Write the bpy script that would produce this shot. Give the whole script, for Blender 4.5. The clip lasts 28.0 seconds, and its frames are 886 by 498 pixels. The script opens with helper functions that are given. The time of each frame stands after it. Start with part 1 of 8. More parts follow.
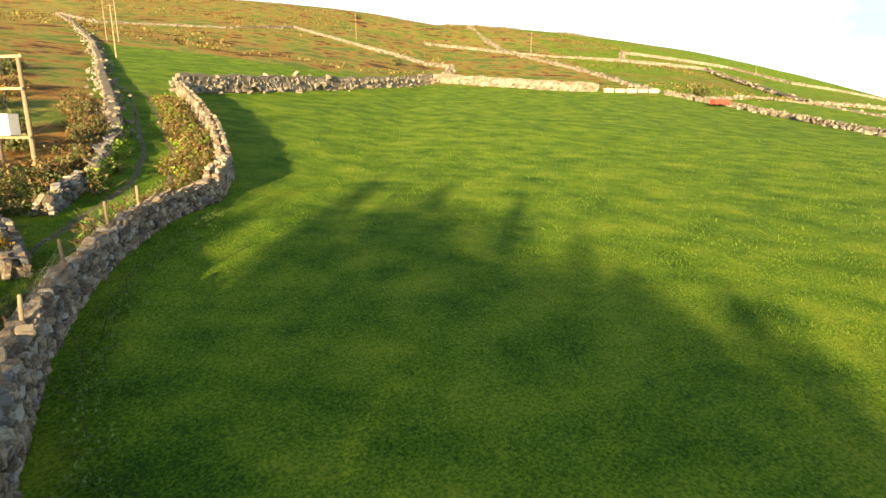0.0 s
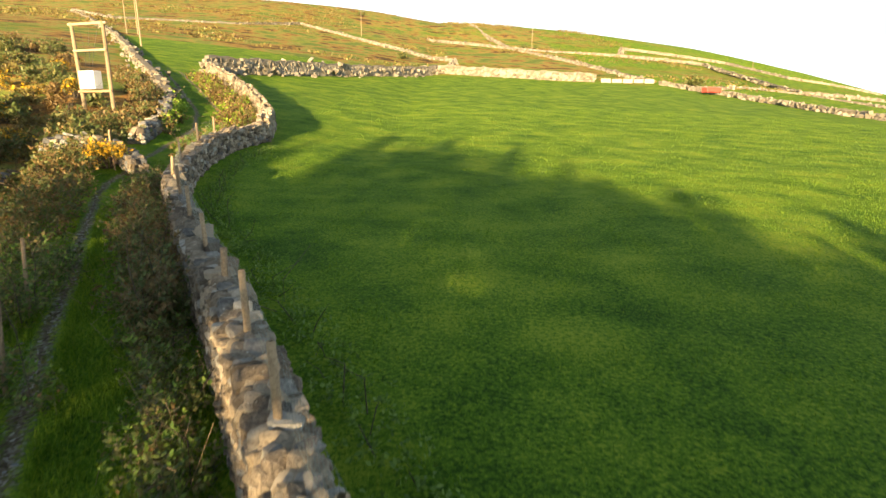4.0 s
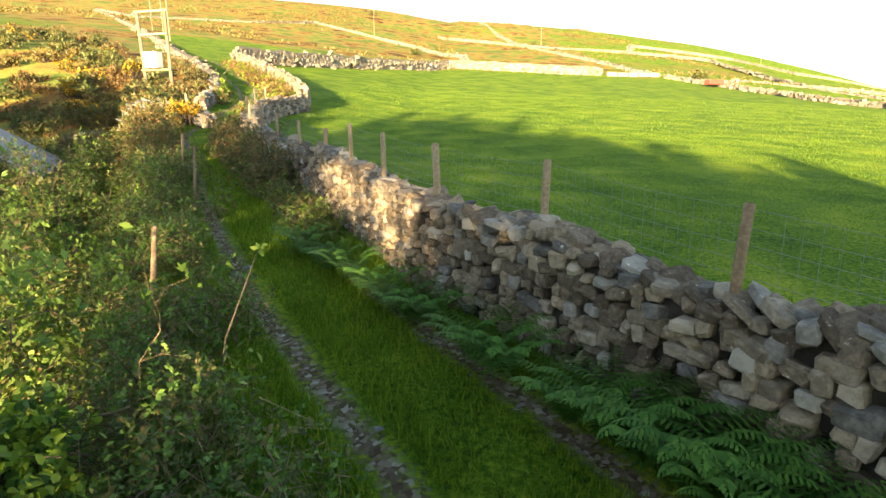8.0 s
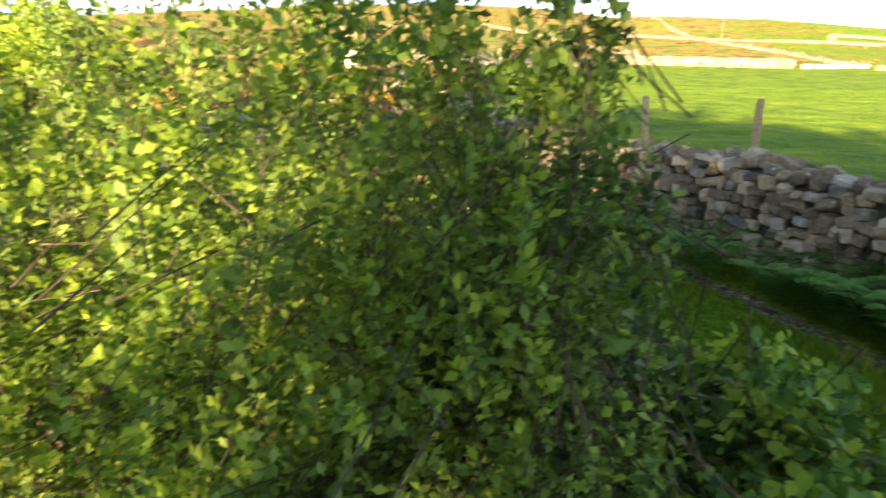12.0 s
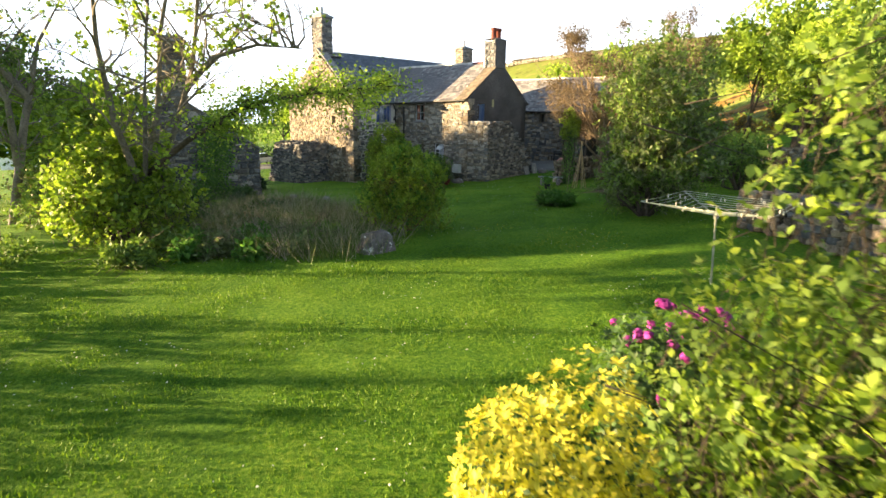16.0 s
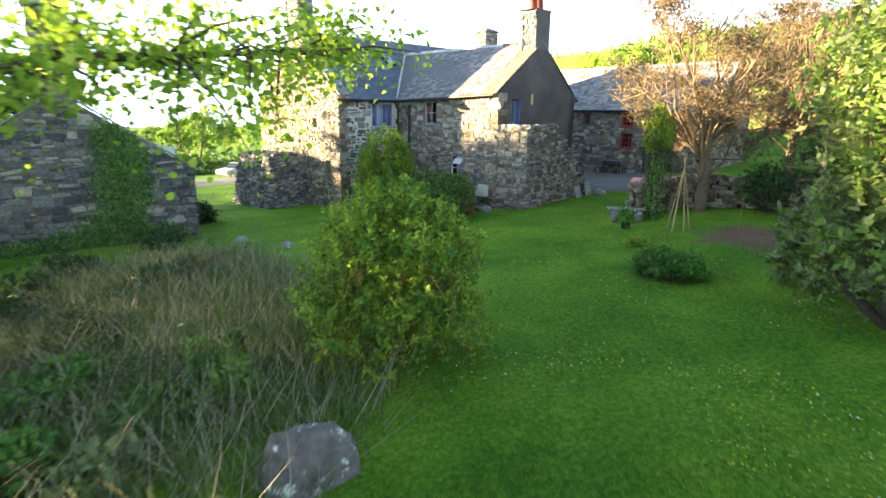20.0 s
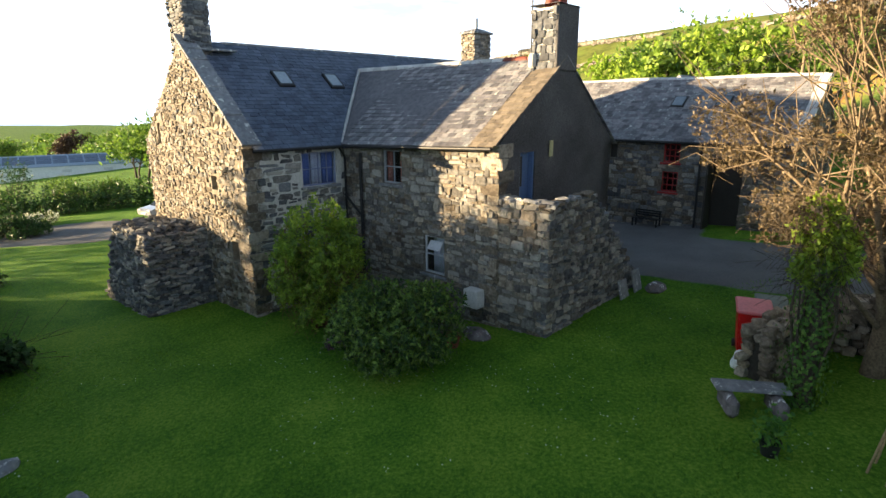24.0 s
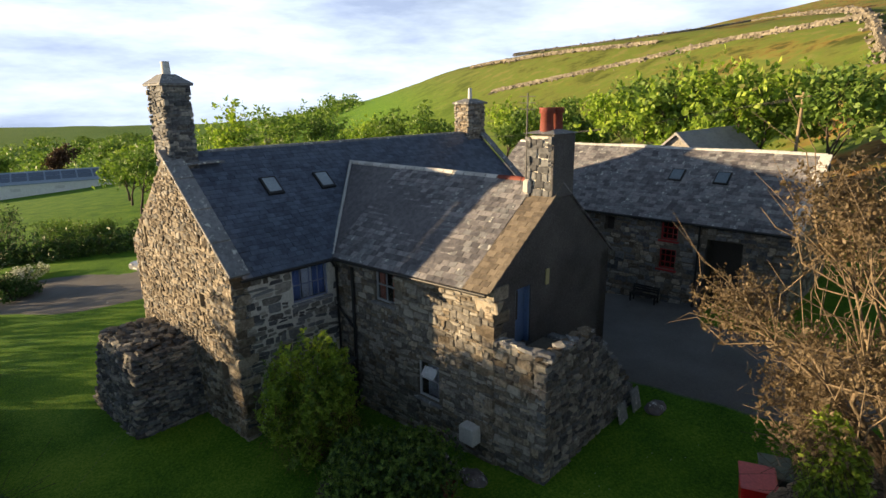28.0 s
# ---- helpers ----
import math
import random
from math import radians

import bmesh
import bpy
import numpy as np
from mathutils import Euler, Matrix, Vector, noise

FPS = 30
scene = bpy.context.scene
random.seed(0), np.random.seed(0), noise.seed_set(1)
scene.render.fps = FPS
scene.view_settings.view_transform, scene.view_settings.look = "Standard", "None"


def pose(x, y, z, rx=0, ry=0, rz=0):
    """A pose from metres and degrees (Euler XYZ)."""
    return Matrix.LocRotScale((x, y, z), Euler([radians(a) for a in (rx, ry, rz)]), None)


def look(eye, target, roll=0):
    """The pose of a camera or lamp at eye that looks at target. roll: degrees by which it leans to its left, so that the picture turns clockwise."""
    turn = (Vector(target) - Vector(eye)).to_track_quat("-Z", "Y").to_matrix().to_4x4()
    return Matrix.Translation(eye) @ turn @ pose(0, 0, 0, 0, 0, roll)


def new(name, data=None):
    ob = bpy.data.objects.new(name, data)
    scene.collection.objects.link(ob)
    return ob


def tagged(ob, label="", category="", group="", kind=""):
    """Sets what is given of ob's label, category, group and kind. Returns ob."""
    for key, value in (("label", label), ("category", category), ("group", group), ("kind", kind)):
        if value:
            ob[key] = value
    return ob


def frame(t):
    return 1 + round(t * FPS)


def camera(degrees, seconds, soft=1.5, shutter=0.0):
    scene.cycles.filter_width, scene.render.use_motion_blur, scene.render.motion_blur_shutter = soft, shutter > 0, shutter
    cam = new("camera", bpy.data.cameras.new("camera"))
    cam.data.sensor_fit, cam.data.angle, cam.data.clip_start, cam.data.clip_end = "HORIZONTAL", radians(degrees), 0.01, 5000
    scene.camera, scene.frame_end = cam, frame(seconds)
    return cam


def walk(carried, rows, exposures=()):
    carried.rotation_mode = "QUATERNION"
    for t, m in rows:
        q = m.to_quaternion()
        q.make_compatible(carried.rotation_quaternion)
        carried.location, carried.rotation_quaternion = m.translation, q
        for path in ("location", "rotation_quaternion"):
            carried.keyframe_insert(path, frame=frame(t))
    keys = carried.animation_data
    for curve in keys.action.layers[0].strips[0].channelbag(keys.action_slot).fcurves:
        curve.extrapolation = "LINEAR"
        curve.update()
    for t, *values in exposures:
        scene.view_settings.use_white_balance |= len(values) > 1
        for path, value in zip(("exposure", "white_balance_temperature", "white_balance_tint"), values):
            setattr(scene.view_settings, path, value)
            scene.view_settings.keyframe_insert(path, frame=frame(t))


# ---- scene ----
cam = camera(76.6, 28.0, shutter=0.4)
METRES, EYE, TILT, LEAN, TURN = 50.0, 12.0, -13.2, 0.0, 0.0
ROWS = [
    (0.0, 0.0, 0.0, 0.0, 0.0, 0.0, -0.0),
    (0.5, -0.0008, -0.0137, -0.0074, 0.0, -0.01, 0.0),
    (1.0, -0.0014, -0.0296, -0.0114, 0.02, -0.03, -0.02),
    (1.5, -0.0024, -0.0462, -0.0192, 0.07, -0.02, -0.01),
    (2.0, -0.0038, -0.0638, -0.0313, 0.08, -0.04, -0.01),
    (2.5, -0.0057, -0.0817, -0.0455, 0.12, -0.02, -0.01),
    (3.0, -0.0079, -0.0997, -0.0606, 0.19, 0.0, -0.01),
    (3.5, -0.0101, -0.1176, -0.0767, 0.18, 0.02, -0.0),
    (5.5, -0.0149, -0.1932, -0.1369, 0.24, 0.01, 0.03),
    (6.0, -0.0156, -0.2169, -0.1445, 0.23, 0.01, 0.05),
    (6.5, -0.017, -0.2383, -0.1546, 0.23, 0.01, 0.07),
    (7.0, -0.018, -0.2468, -0.1602, 0.92, 0.02, -0.05),
    (7.5, -0.0187, -0.2502, -0.1623, 1.02, 0.02, -0.06),
    (8.0, -0.0192, -0.2518, -0.1642, 1.17, 0.04, -0.1),
    (8.5, -0.0198, -0.2552, -0.1669, 1.91, 0.03, -0.27),
    (9.0, -0.02, -0.2616, -0.1702, 5.14, -0.04, -1.06),
    (9.5, -0.0196, -0.2687, -0.1727, 6.03, -0.06, -1.29),
    (10.0, -0.021, -0.277, -0.1748, 6.38, -0.07, -1.41),
    (10.5, -0.0234, -0.2837, -0.1813, 6.81, -0.1, -1.34),
    (11.0, -0.0257, -0.2871, -0.1868, 7.0, -0.02, -1.25),
    (11.5, -0.0312, -0.2901, -0.1891, 9.33, -0.03, -1.75),
    (12.0, -0.0365, -0.2929, -0.1914, 16.4, -0.4, -3.64),
    (12.5, -0.0387, -0.2937, -0.1953, 27.74, -1.27, -6.32),
    (13.0, -0.0383, -0.2944, -0.1982, 43.97, -3.58, -9.46),
    (13.5, -0.037, -0.2958, -0.2006, 62.11, -6.95, -12.3),
    (15.5, -0.0468, -0.299, -0.2005, 82.48, -11.88, -14.07),
    (16.0, -0.0622, -0.2998, -0.2004, 83.29, -12.1, -14.07),
    (16.5, -0.0798, -0.3023, -0.2018, 83.94, -12.26, -14.04),
    (17.0, -0.0973, -0.3057, -0.2028, 84.36, -12.38, -14.0),
    (17.5, -0.1183, -0.309, -0.2039, 84.55, -12.48, -13.96),
    (18.0, -0.1476, -0.3078, -0.2031, 84.76, -12.52, -13.93),
    (18.5, -0.1829, -0.3033, -0.2016, 84.8, -12.53, -13.89),
    (19.0, -0.2228, -0.2955, -0.2002, 84.84, -12.53, -13.82),
    (19.5, -0.2639, -0.288, -0.1981, 84.79, -12.51, -13.77),
    (20.0, -0.3054, -0.2796, -0.1946, 84.68, -12.5, -13.71),
    (20.5, -0.3455, -0.269, -0.1923, 84.52, -12.47, -13.67),
    (21.0, -0.3837, -0.2605, -0.1887, 84.34, -12.43, -13.6),
    (21.5, -0.4214, -0.2562, -0.1837, 84.16, -12.44, -13.48),
    (23.5, -0.5458, -0.2492, -0.1506, 83.66, -12.93, -13.01),
    (24.0, -0.551, -0.2534, -0.1434, 83.46, -12.92, -12.94),
    (24.5, -0.5573, -0.2556, -0.1349, 83.28, -12.92, -12.93),
    (25.0, -0.5654, -0.2562, -0.1256, 83.27, -12.9, -12.86),
    (25.5, -0.5737, -0.2566, -0.1149, 83.26, -12.94, -12.78),
    (26.0, -0.5803, -0.2583, -0.1039, 83.24, -13.0, -12.71),
    (26.5, -0.5839, -0.2603, -0.0923, 83.2, -13.06, -12.61),
    (27.0, -0.5854, -0.2625, -0.0803, 83.16, -13.15, -12.55),
    (27.5, -0.5844, -0.2647, -0.0686, 83.09, -13.22, -12.49),
    (28.0, -0.583, -0.2667, -0.0584, 83.01, -13.22, -12.41),
]
EXPOSURES = [(0, 1.05, 6700, 4), (3.5, 1.15, 6700, 4), (6, 1.65, 6600, 5), (8, 1.82, 6600, 5), (11, 2.0, 6500, 7), (12, 1.92, 6500, 8), (13.2, 2.15, 6500, 8), (16, 1.65, 6500, 7), (17.5, 1.6, 6400, 6), (19, 1.85, 6200, 5), (20, 2.5, 6000, 5), (21.5, 2.8, 5950, 6), (24, 1.2, 5950, 7), (26, 0.68, 6000, 9), (28, 0.28, 6100, 9)]
walk(cam, [(t, pose(0, 0, EYE, TILT, LEAN, TURN) @ pose(METRES * x, METRES * y, METRES * z, 90 + pitch, roll, yaw)) for t, x, y, z, yaw, pitch, roll in ROWS], EXPOSURES)


# world and sun: a low evening sun behind the first view, thin bright cloud
SUN_AZ, SUN_EL = radians(191.0), radians(6.0)
world = bpy.data.worlds.new("sky")
scene.world = world
world.use_nodes = True
wt = world.node_tree
wt.nodes.clear()


def wnode(kind, **sets):
    n = wt.nodes.new(kind)
    for k, v in sets.items():
        n.inputs[k].default_value = v
    return n


sky = wt.nodes.new("ShaderNodeTexSky")
sky.sky_type, sky.sun_disc = "NISHITA", False
sky.sun_elevation, sky.sun_rotation = SUN_EL, SUN_AZ
sky.air_density, sky.dust_density, sky.ozone_density = 1.0, 1.0, 1.0
coord = wt.nodes.new("ShaderNodeTexCoord")
stretch = wt.nodes.new("ShaderNodeMapping")
stretch.inputs["Scale"].default_value = (1.0, 1.0, 4.5)
wt.links.new(coord.outputs["Generated"], stretch.inputs["Vector"])
cloud = wnode("ShaderNodeTexNoise", Scale=1.5, Detail=7.0, Roughness=0.55)
wt.links.new(stretch.outputs["Vector"], cloud.inputs["Vector"])
# a bank of thin bright cloud that thickens towards the horizon
apart = wt.nodes.new("ShaderNodeSeparateXYZ")
wt.links.new(coord.outputs["Generated"], apart.inputs["Vector"])
bank_of_cloud = wnode("ShaderNodeMapRange")
for k, v in (("From Min", 0.05), ("From Max", 0.55), ("To Min", 0.62), ("To Max", 0.0)):
    bank_of_cloud.inputs[k].default_value = v
wt.links.new(apart.outputs["Z"], bank_of_cloud.inputs["Value"])
thick = wt.nodes.new("ShaderNodeMath")
thick.operation = "ADD"
wt.links.new(cloud.outputs["Fac"], thick.inputs[0])
wt.links.new(bank_of_cloud.outputs["Result"], thick.inputs[1])
cover = wt.nodes.new("ShaderNodeValToRGB")
cover.color_ramp.elements[0].position, cover.color_ramp.elements[1].position = 0.55, 0.98
wt.links.new(thick.outputs[0], cover.inputs["Fac"])
lift = wt.nodes.new("ShaderNodeMix")
lift.data_type = "RGBA"
tone = wt.nodes.new("ShaderNodeValToRGB")
tone.color_ramp.elements[0].position, tone.color_ramp.elements[0].color = 0.36, (4.2, 4.9, 6.5, 1)
tone.color_ramp.elements[1].position, tone.color_ramp.elements[1].color = 0.60, (8.7, 9.5, 10.7, 1)
streaks = wnode("ShaderNodeTexNoise", Scale=2.3, Detail=6.0, Roughness=0.6)
wt.links.new(stretch.outputs["Vector"], streaks.inputs["Vector"])
wt.links.new(streaks.outputs["Fac"], tone.inputs["Fac"])
wt.links.new(tone.outputs["Color"], lift.inputs["B"])
wt.links.new(sky.outputs["Color"], lift.inputs["A"])
wt.links.new(cover.outputs["Color"], lift.inputs["Factor"])
glow = wnode("ShaderNodeBackground", Strength=0.105)
wt.links.new(lift.outputs["Result"], glow.inputs["Color"])
wout = wt.nodes.new("ShaderNodeOutputWorld")
wt.links.new(glow.outputs["Background"], wout.inputs["Surface"])

sun = new("sun", bpy.data.lights.new("sun", "SUN"))
sun.data.energy, sun.data.angle, sun.data.color = 11.0, radians(0.9), (1.0, 0.70, 0.37)
sun_from = Vector((math.sin(SUN_AZ) * math.cos(SUN_EL), math.cos(SUN_AZ) * math.cos(SUN_EL), math.sin(SUN_EL)))
sun.matrix_world = look(sun_from * 100, (0, 0, 0))


# ---- materials ----
def material(name):
    m = bpy.data.materials.new(name)
    m.use_nodes = True
    nt = m.node_tree
    return m, nt, nt.nodes["Principled BSDF"]


def link(nt, a, b):
    nt.links.new(a, b)


def noise_node(nt, scale, detail=4.0, rough=0.6, where=None):
    n = nt.nodes.new("ShaderNodeTexNoise")
    n.inputs["Scale"].default_value, n.inputs["Detail"].default_value, n.inputs["Roughness"].default_value = scale, detail, rough
    if where is not None:
        link(nt, where, n.inputs["Vector"])
    return n


def ramp_node(nt, fac, stops):
    r = nt.nodes.new("ShaderNodeValToRGB")
    els = r.color_ramp.elements
    while len(els) < len(stops):
        els.new(0.5)
    for e, (p, c) in zip(els, stops):
        e.position, e.color = p, (*c, 1)
    link(nt, fac, r.inputs["Fac"])
    return r


def mix_node(nt, fac, a, b, mode="MIX"):
    m = nt.nodes.new("ShaderNodeMix")
    m.data_type, m.blend_type = "RGBA", mode
    for sock, v in (("Factor", fac), ("A", a), ("B", b)):
        if isinstance(v, (int, float)):
            m.inputs[sock].default_value = v
        elif isinstance(v, tuple):
            m.inputs[sock].default_value = (*v, 1)
        else:
            link(nt, v, m.inputs[sock])
    return m.outputs["Result"]


def math_node(nt, op, a, b=0.0, clamp=False):
    m = nt.nodes.new("ShaderNodeMath")
    m.operation, m.use_clamp = op, clamp
    for i, v in enumerate((a, b)):
        if isinstance(v, (int, float)):
            m.inputs[i].default_value = v
        else:
            link(nt, v, m.inputs[i])
    return m.outputs[0]


def world_pos(nt):
    return nt.nodes.new("ShaderNodeNewGeometry").outputs["Position"]


def bumped(nt, bsdf, height, strength, distance):
    b = nt.nodes.new("ShaderNodeBump")
    b.inputs["Strength"].default_value, b.inputs["Distance"].default_value = strength, distance
    link(nt, height, b.inputs["Height"])
    link(nt, b.outputs["Normal"], bsdf.inputs["Normal"])


def surface(name, stops, scale=6.0, rough=0.85, patch=0.6, spread=0.35, bump=0.5, depth=0.01, metal=0.0, lichen=None, tint="object", spec=0.3):
    """A weathered surface: grain at scale, wide patches, and a shift of tone from piece to piece."""
    m, nt, bsdf = material(name)
    pos = world_pos(nt)
    grain = noise_node(nt, scale, 6, 0.65, pos)
    wide = noise_node(nt, patch, 3, 0.5, pos)
    if tint == "object":
        rnd = math_node(nt, "FRACT", math_node(nt, "ADD", nt.nodes.new("ShaderNodeObjectInfo").outputs["Random"], nt.nodes.new("ShaderNodeNewGeometry").outputs["Random Per Island"]))
    else:
        rnd = nt.nodes.new("ShaderNodeNewGeometry").outputs["Random Per Island"]
    f = math_node(nt, "ADD", math_node(nt, "MULTIPLY", grain.outputs["Fac"], 1.15), math_node(nt, "MULTIPLY", wide.outputs["Fac"], 0.45))
    f = math_node(nt, "SUBTRACT", f, 0.30)
    f = math_node(nt, "ADD", f, math_node(nt, "MULTIPLY", math_node(nt, "SUBTRACT", rnd, 0.5), spread), True)
    col = ramp_node(nt, f, stops).outputs["Color"]
    if lichen:
        spots = noise_node(nt, lichen[1], 5, 0.7, pos)
        mask = ramp_node(nt, spots.outputs["Fac"], [(lichen[2], (0, 0, 0)), (lichen[2] + 0.06, (1, 1, 1))]).outputs["Color"]
        col = mix_node(nt, mask, col, lichen[0])
    link(nt, col, bsdf.inputs["Base Color"])
    bsdf.inputs["Roughness"].default_value, bsdf.inputs["Metallic"].default_value = rough, metal
    bsdf.inputs["Specular IOR Level"].default_value = spec
    if bump:
        bumped(nt, bsdf, grain.outputs["Fac"], bump, depth)
    return m


def leafy(name, stops, glow=0.35, rough=0.55, spec=0.3):
    """Leaves: each one a tone of its own, and light shows through them."""
    m, nt, bsdf = material(name)
    rnd = nt.nodes.new("ShaderNodeNewGeometry").outputs["Random Per Island"]
    wide = noise_node(nt, 0.9, 2, 0.5, world_pos(nt))
    f = math_node(nt, "ADD", math_node(nt, "MULTIPLY", rnd, 0.65), math_node(nt, "MULTIPLY", wide.outputs["Fac"], 0.45), True)
    col = ramp_node(nt, f, stops).outputs["Color"]
    link(nt, col, bsdf.inputs["Base Color"])
    bsdf.inputs["Roughness"].default_value, bsdf.inputs["Specular IOR Level"].default_value = rough, spec
    tr = nt.nodes.new("ShaderNodeBsdfTranslucent")
    link(nt, mix_node(nt, 0.6, col, (0.9, 1.0, 0.35), "MULTIPLY"), tr.inputs["Color"])
    mx = nt.nodes.new("ShaderNodeMixShader")
    mx.inputs[0].default_value = glow
    link(nt, bsdf.outputs[0], mx.inputs[1])
    link(nt, tr.outputs[0], mx.inputs[2])
    link(nt, mx.outputs[0], nt.nodes["Material Output"].inputs["Surface"])
    return m


def plain(name, col, rough=0.5, metal=0.0, spec=0.4, bump=0.15):
    c = [max(v, 0.004) for v in col]
    return surface(name, [(0.25, [v * 0.8 for v in c]), (0.75, [min(v * 1.15, 1) for v in c])], 14, rough, 1.5, 0.1, bump, 0.003, metal, spec=spec)


GREY_STONE = surface("rubble stone", [(0.2, (0.085, 0.08, 0.075)), (0.5, (0.20, 0.19, 0.175)), (0.8, (0.36, 0.34, 0.30))], 9, 0.9, 0.8, 0.6, 0.6, 0.02, lichen=((0.62, 0.62, 0.58), 5.0, 0.66))
WARM_STONE = surface("ochre stone", [(0.2, (0.085, 0.068, 0.050)), (0.5, (0.20, 0.168, 0.128)), (0.8, (0.40, 0.35, 0.28))], 8, 0.9, 0.7, 0.55, 0.6, 0.02, lichen=((0.55, 0.52, 0.42), 4.0, 0.68))
DARK_STONE = surface("dark slatestone", [(0.2, (0.05, 0.052, 0.058)), (0.5, (0.11, 0.115, 0.125)), (0.8, (0.21, 0.215, 0.22))], 9, 0.85, 0.8, 0.5, 0.6, 0.02, lichen=((0.5, 0.5, 0.48), 5.0, 0.70))
WALL_STONE = surface("drystone", [(0.2, (0.105, 0.083, 0.062)), (0.5, (0.205, 0.165, 0.122)), (0.8, (0.36, 0.295, 0.215))], 15, 0.94, 0.5, 0.60, 1.0, 0.05, lichen=((0.60, 0.58, 0.50), 11.0, 0.64))
PALE_STONE = surface("pale far stone", [(0.25, (0.11, 0.097, 0.075)), (0.75, (0.28, 0.252, 0.205))], 1.2, 0.95, 0.15, 0.5, 0.0, tint="island")
LIME_MORTAR = surface("lime mortar", [(0.3, (0.42, 0.41, 0.37)), (0.7, (0.62, 0.60, 0.55))], 12, 0.95, 0.9, 0.1, 0.5, 0.01)
# core coloured near black, painting the shade in gaps between dry-laid stones
WALL_CORE = surface("gap-shade wall core", [(0.3, (0.02, 0.018, 0.015)), (0.7, (0.05, 0.045, 0.038))], 10, 0.98, 0.9, 0.1, 0.3, 0.01)
EARTH_MORTAR = surface("earth mortar", [(0.3, (0.10, 0.09, 0.075)), (0.7, (0.20, 0.18, 0.15))], 10, 0.95, 0.9, 0.1, 0.5, 0.01)
WARM_MORTAR = surface("buff mortar", [(0.3, (0.15, 0.13, 0.105)), (0.7, (0.27, 0.24, 0.19))], 10, 0.95, 0.9, 0.1, 0.5, 0.01)
RENDER_COAT = surface("pebbledash", [(0.3, (0.045, 0.042, 0.043)), (0.55, (0.105, 0.099, 0.10)), (0.8, (0.20, 0.19, 0.185))], 26, 0.95, 0.7, 0.1, 1.0, 0.04)
BLUE_SLATE = surface("new slate", [(0.2, (0.050, 0.064, 0.098)), (0.8, (0.125, 0.152, 0.212))], 5, 0.5, 0.5, 0.45, 0.3, 0.004, spec=0.5)
OLD_SLATE = surface("old slate", [(0.15, (0.085, 0.083, 0.095)), (0.5, (0.16, 0.155, 0.17)), (0.85, (0.31, 0.30, 0.31))], 5, 0.62, 0.6, 0.6, 0.4, 0.006, lichen=((0.30, 0.27, 0.18), 3.0, 0.67), spec=0.45)
BROWN_SLATE = surface("mossy slate", [(0.2, (0.12, 0.10, 0.08)), (0.8, (0.25, 0.21, 0.16))], 6, 0.8, 0.6, 0.5, 0.4, 0.006)
SLATE_SLAB = surface("slate slab", [(0.2, (0.12, 0.125, 0.14)), (0.8, (0.30, 0.305, 0.32))], 6, 0.75, 0.9, 0.2, 0.4, 0.006, lichen=((0.6, 0.6, 0.56), 4.0, 0.58))
WHITE_LEAD = surface("weathered ridge tile", [(0.3, (0.42, 0.42, 0.42)), (0.7, (0.66, 0.66, 0.65))], 12, 0.8, 1.2, 0.3, 0.3, 0.006)
RED_CLAY = surface("red clay", [(0.3, (0.13, 0.035, 0.025)), (0.7, (0.25, 0.07, 0.05))], 14, 0.7, 1.5, 0.3, 0.3, 0.004)
WEATHERED_WOOD = surface("grey weathered wood", [(0.25, (0.19, 0.135, 0.085)), (0.75, (0.40, 0.30, 0.19))], 22, 0.85, 2.0, 0.4, 0.5, 0.006)
GREY_BARK = surface("grey smooth bark", [(0.25, (0.085, 0.075, 0.062)), (0.75, (0.22, 0.195, 0.16))], 14, 0.85, 1.2, 0.2, 0.5, 0.01)
BARK = surface("bark", [(0.25, (0.035, 0.028, 0.022)), (0.75, (0.115, 0.092, 0.07))], 16, 0.9, 1.2, 0.2, 0.8, 0.02)
PALE_BARK = surface("pale dry bark", [(0.25, (0.13, 0.10, 0.065)), (0.75, (0.32, 0.25, 0.16))], 16, 0.9, 1.2, 0.2, 0.6, 0.01)
ROCK = surface("boulder rock", [(0.25, (0.085, 0.076, 0.080)), (0.75, (0.23, 0.205, 0.205))], 5, 0.9, 0.8, 0.1, 0.9, 0.04, lichen=((0.66, 0.66, 0.66), 2.4, 0.57))
SOIL = surface("garden soil", [(0.3, (0.07, 0.045, 0.03)), (0.7, (0.16, 0.105, 0.07))], 9, 0.98, 0.9, 0.1, 0.9, 0.04)

LEAF_MID = leafy("mid green leaves", [(0.1, (0.060, 0.112, 0.024)), (0.5, (0.135, 0.228, 0.044)), (0.95, (0.27, 0.38, 0.075))])
LEAF_BRIGHT = leafy("spring leaves", [(0.1, (0.115, 0.20, 0.022)), (0.5, (0.24, 0.36, 0.042)), (0.95, (0.45, 0.56, 0.084))], 0.45)
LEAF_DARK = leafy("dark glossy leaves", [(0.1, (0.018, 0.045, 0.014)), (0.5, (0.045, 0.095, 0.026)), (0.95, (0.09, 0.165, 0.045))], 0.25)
LEAF_IVY = leafy("ivy", [(0.1, (0.042, 0.105, 0.025)), (0.6, (0.105, 0.210, 0.042)), (0.95, (0.224, 0.364, 0.070))], 0.3)
LEAF_OLIVE = leafy("grey green leaves", [(0.1, (0.070, 0.098, 0.042)), (0.5, (0.154, 0.196, 0.084)), (0.95, (0.280, 0.336, 0.154))], 0.3)
LEAF_BROWN = leafy("dry brown leaves", [(0.1, (0.060, 0.044, 0.026)), (0.5, (0.135, 0.10, 0.058)), (0.95, (0.26, 0.20, 0.125))], 0.3)
LEAF_YELLOW = leafy("golden leaves", [(0.05, (0.34, 0.39, 0.03)), (0.5, (0.62, 0.59, 0.06)), (0.95, (0.84, 0.77, 0.13))], 0.35)
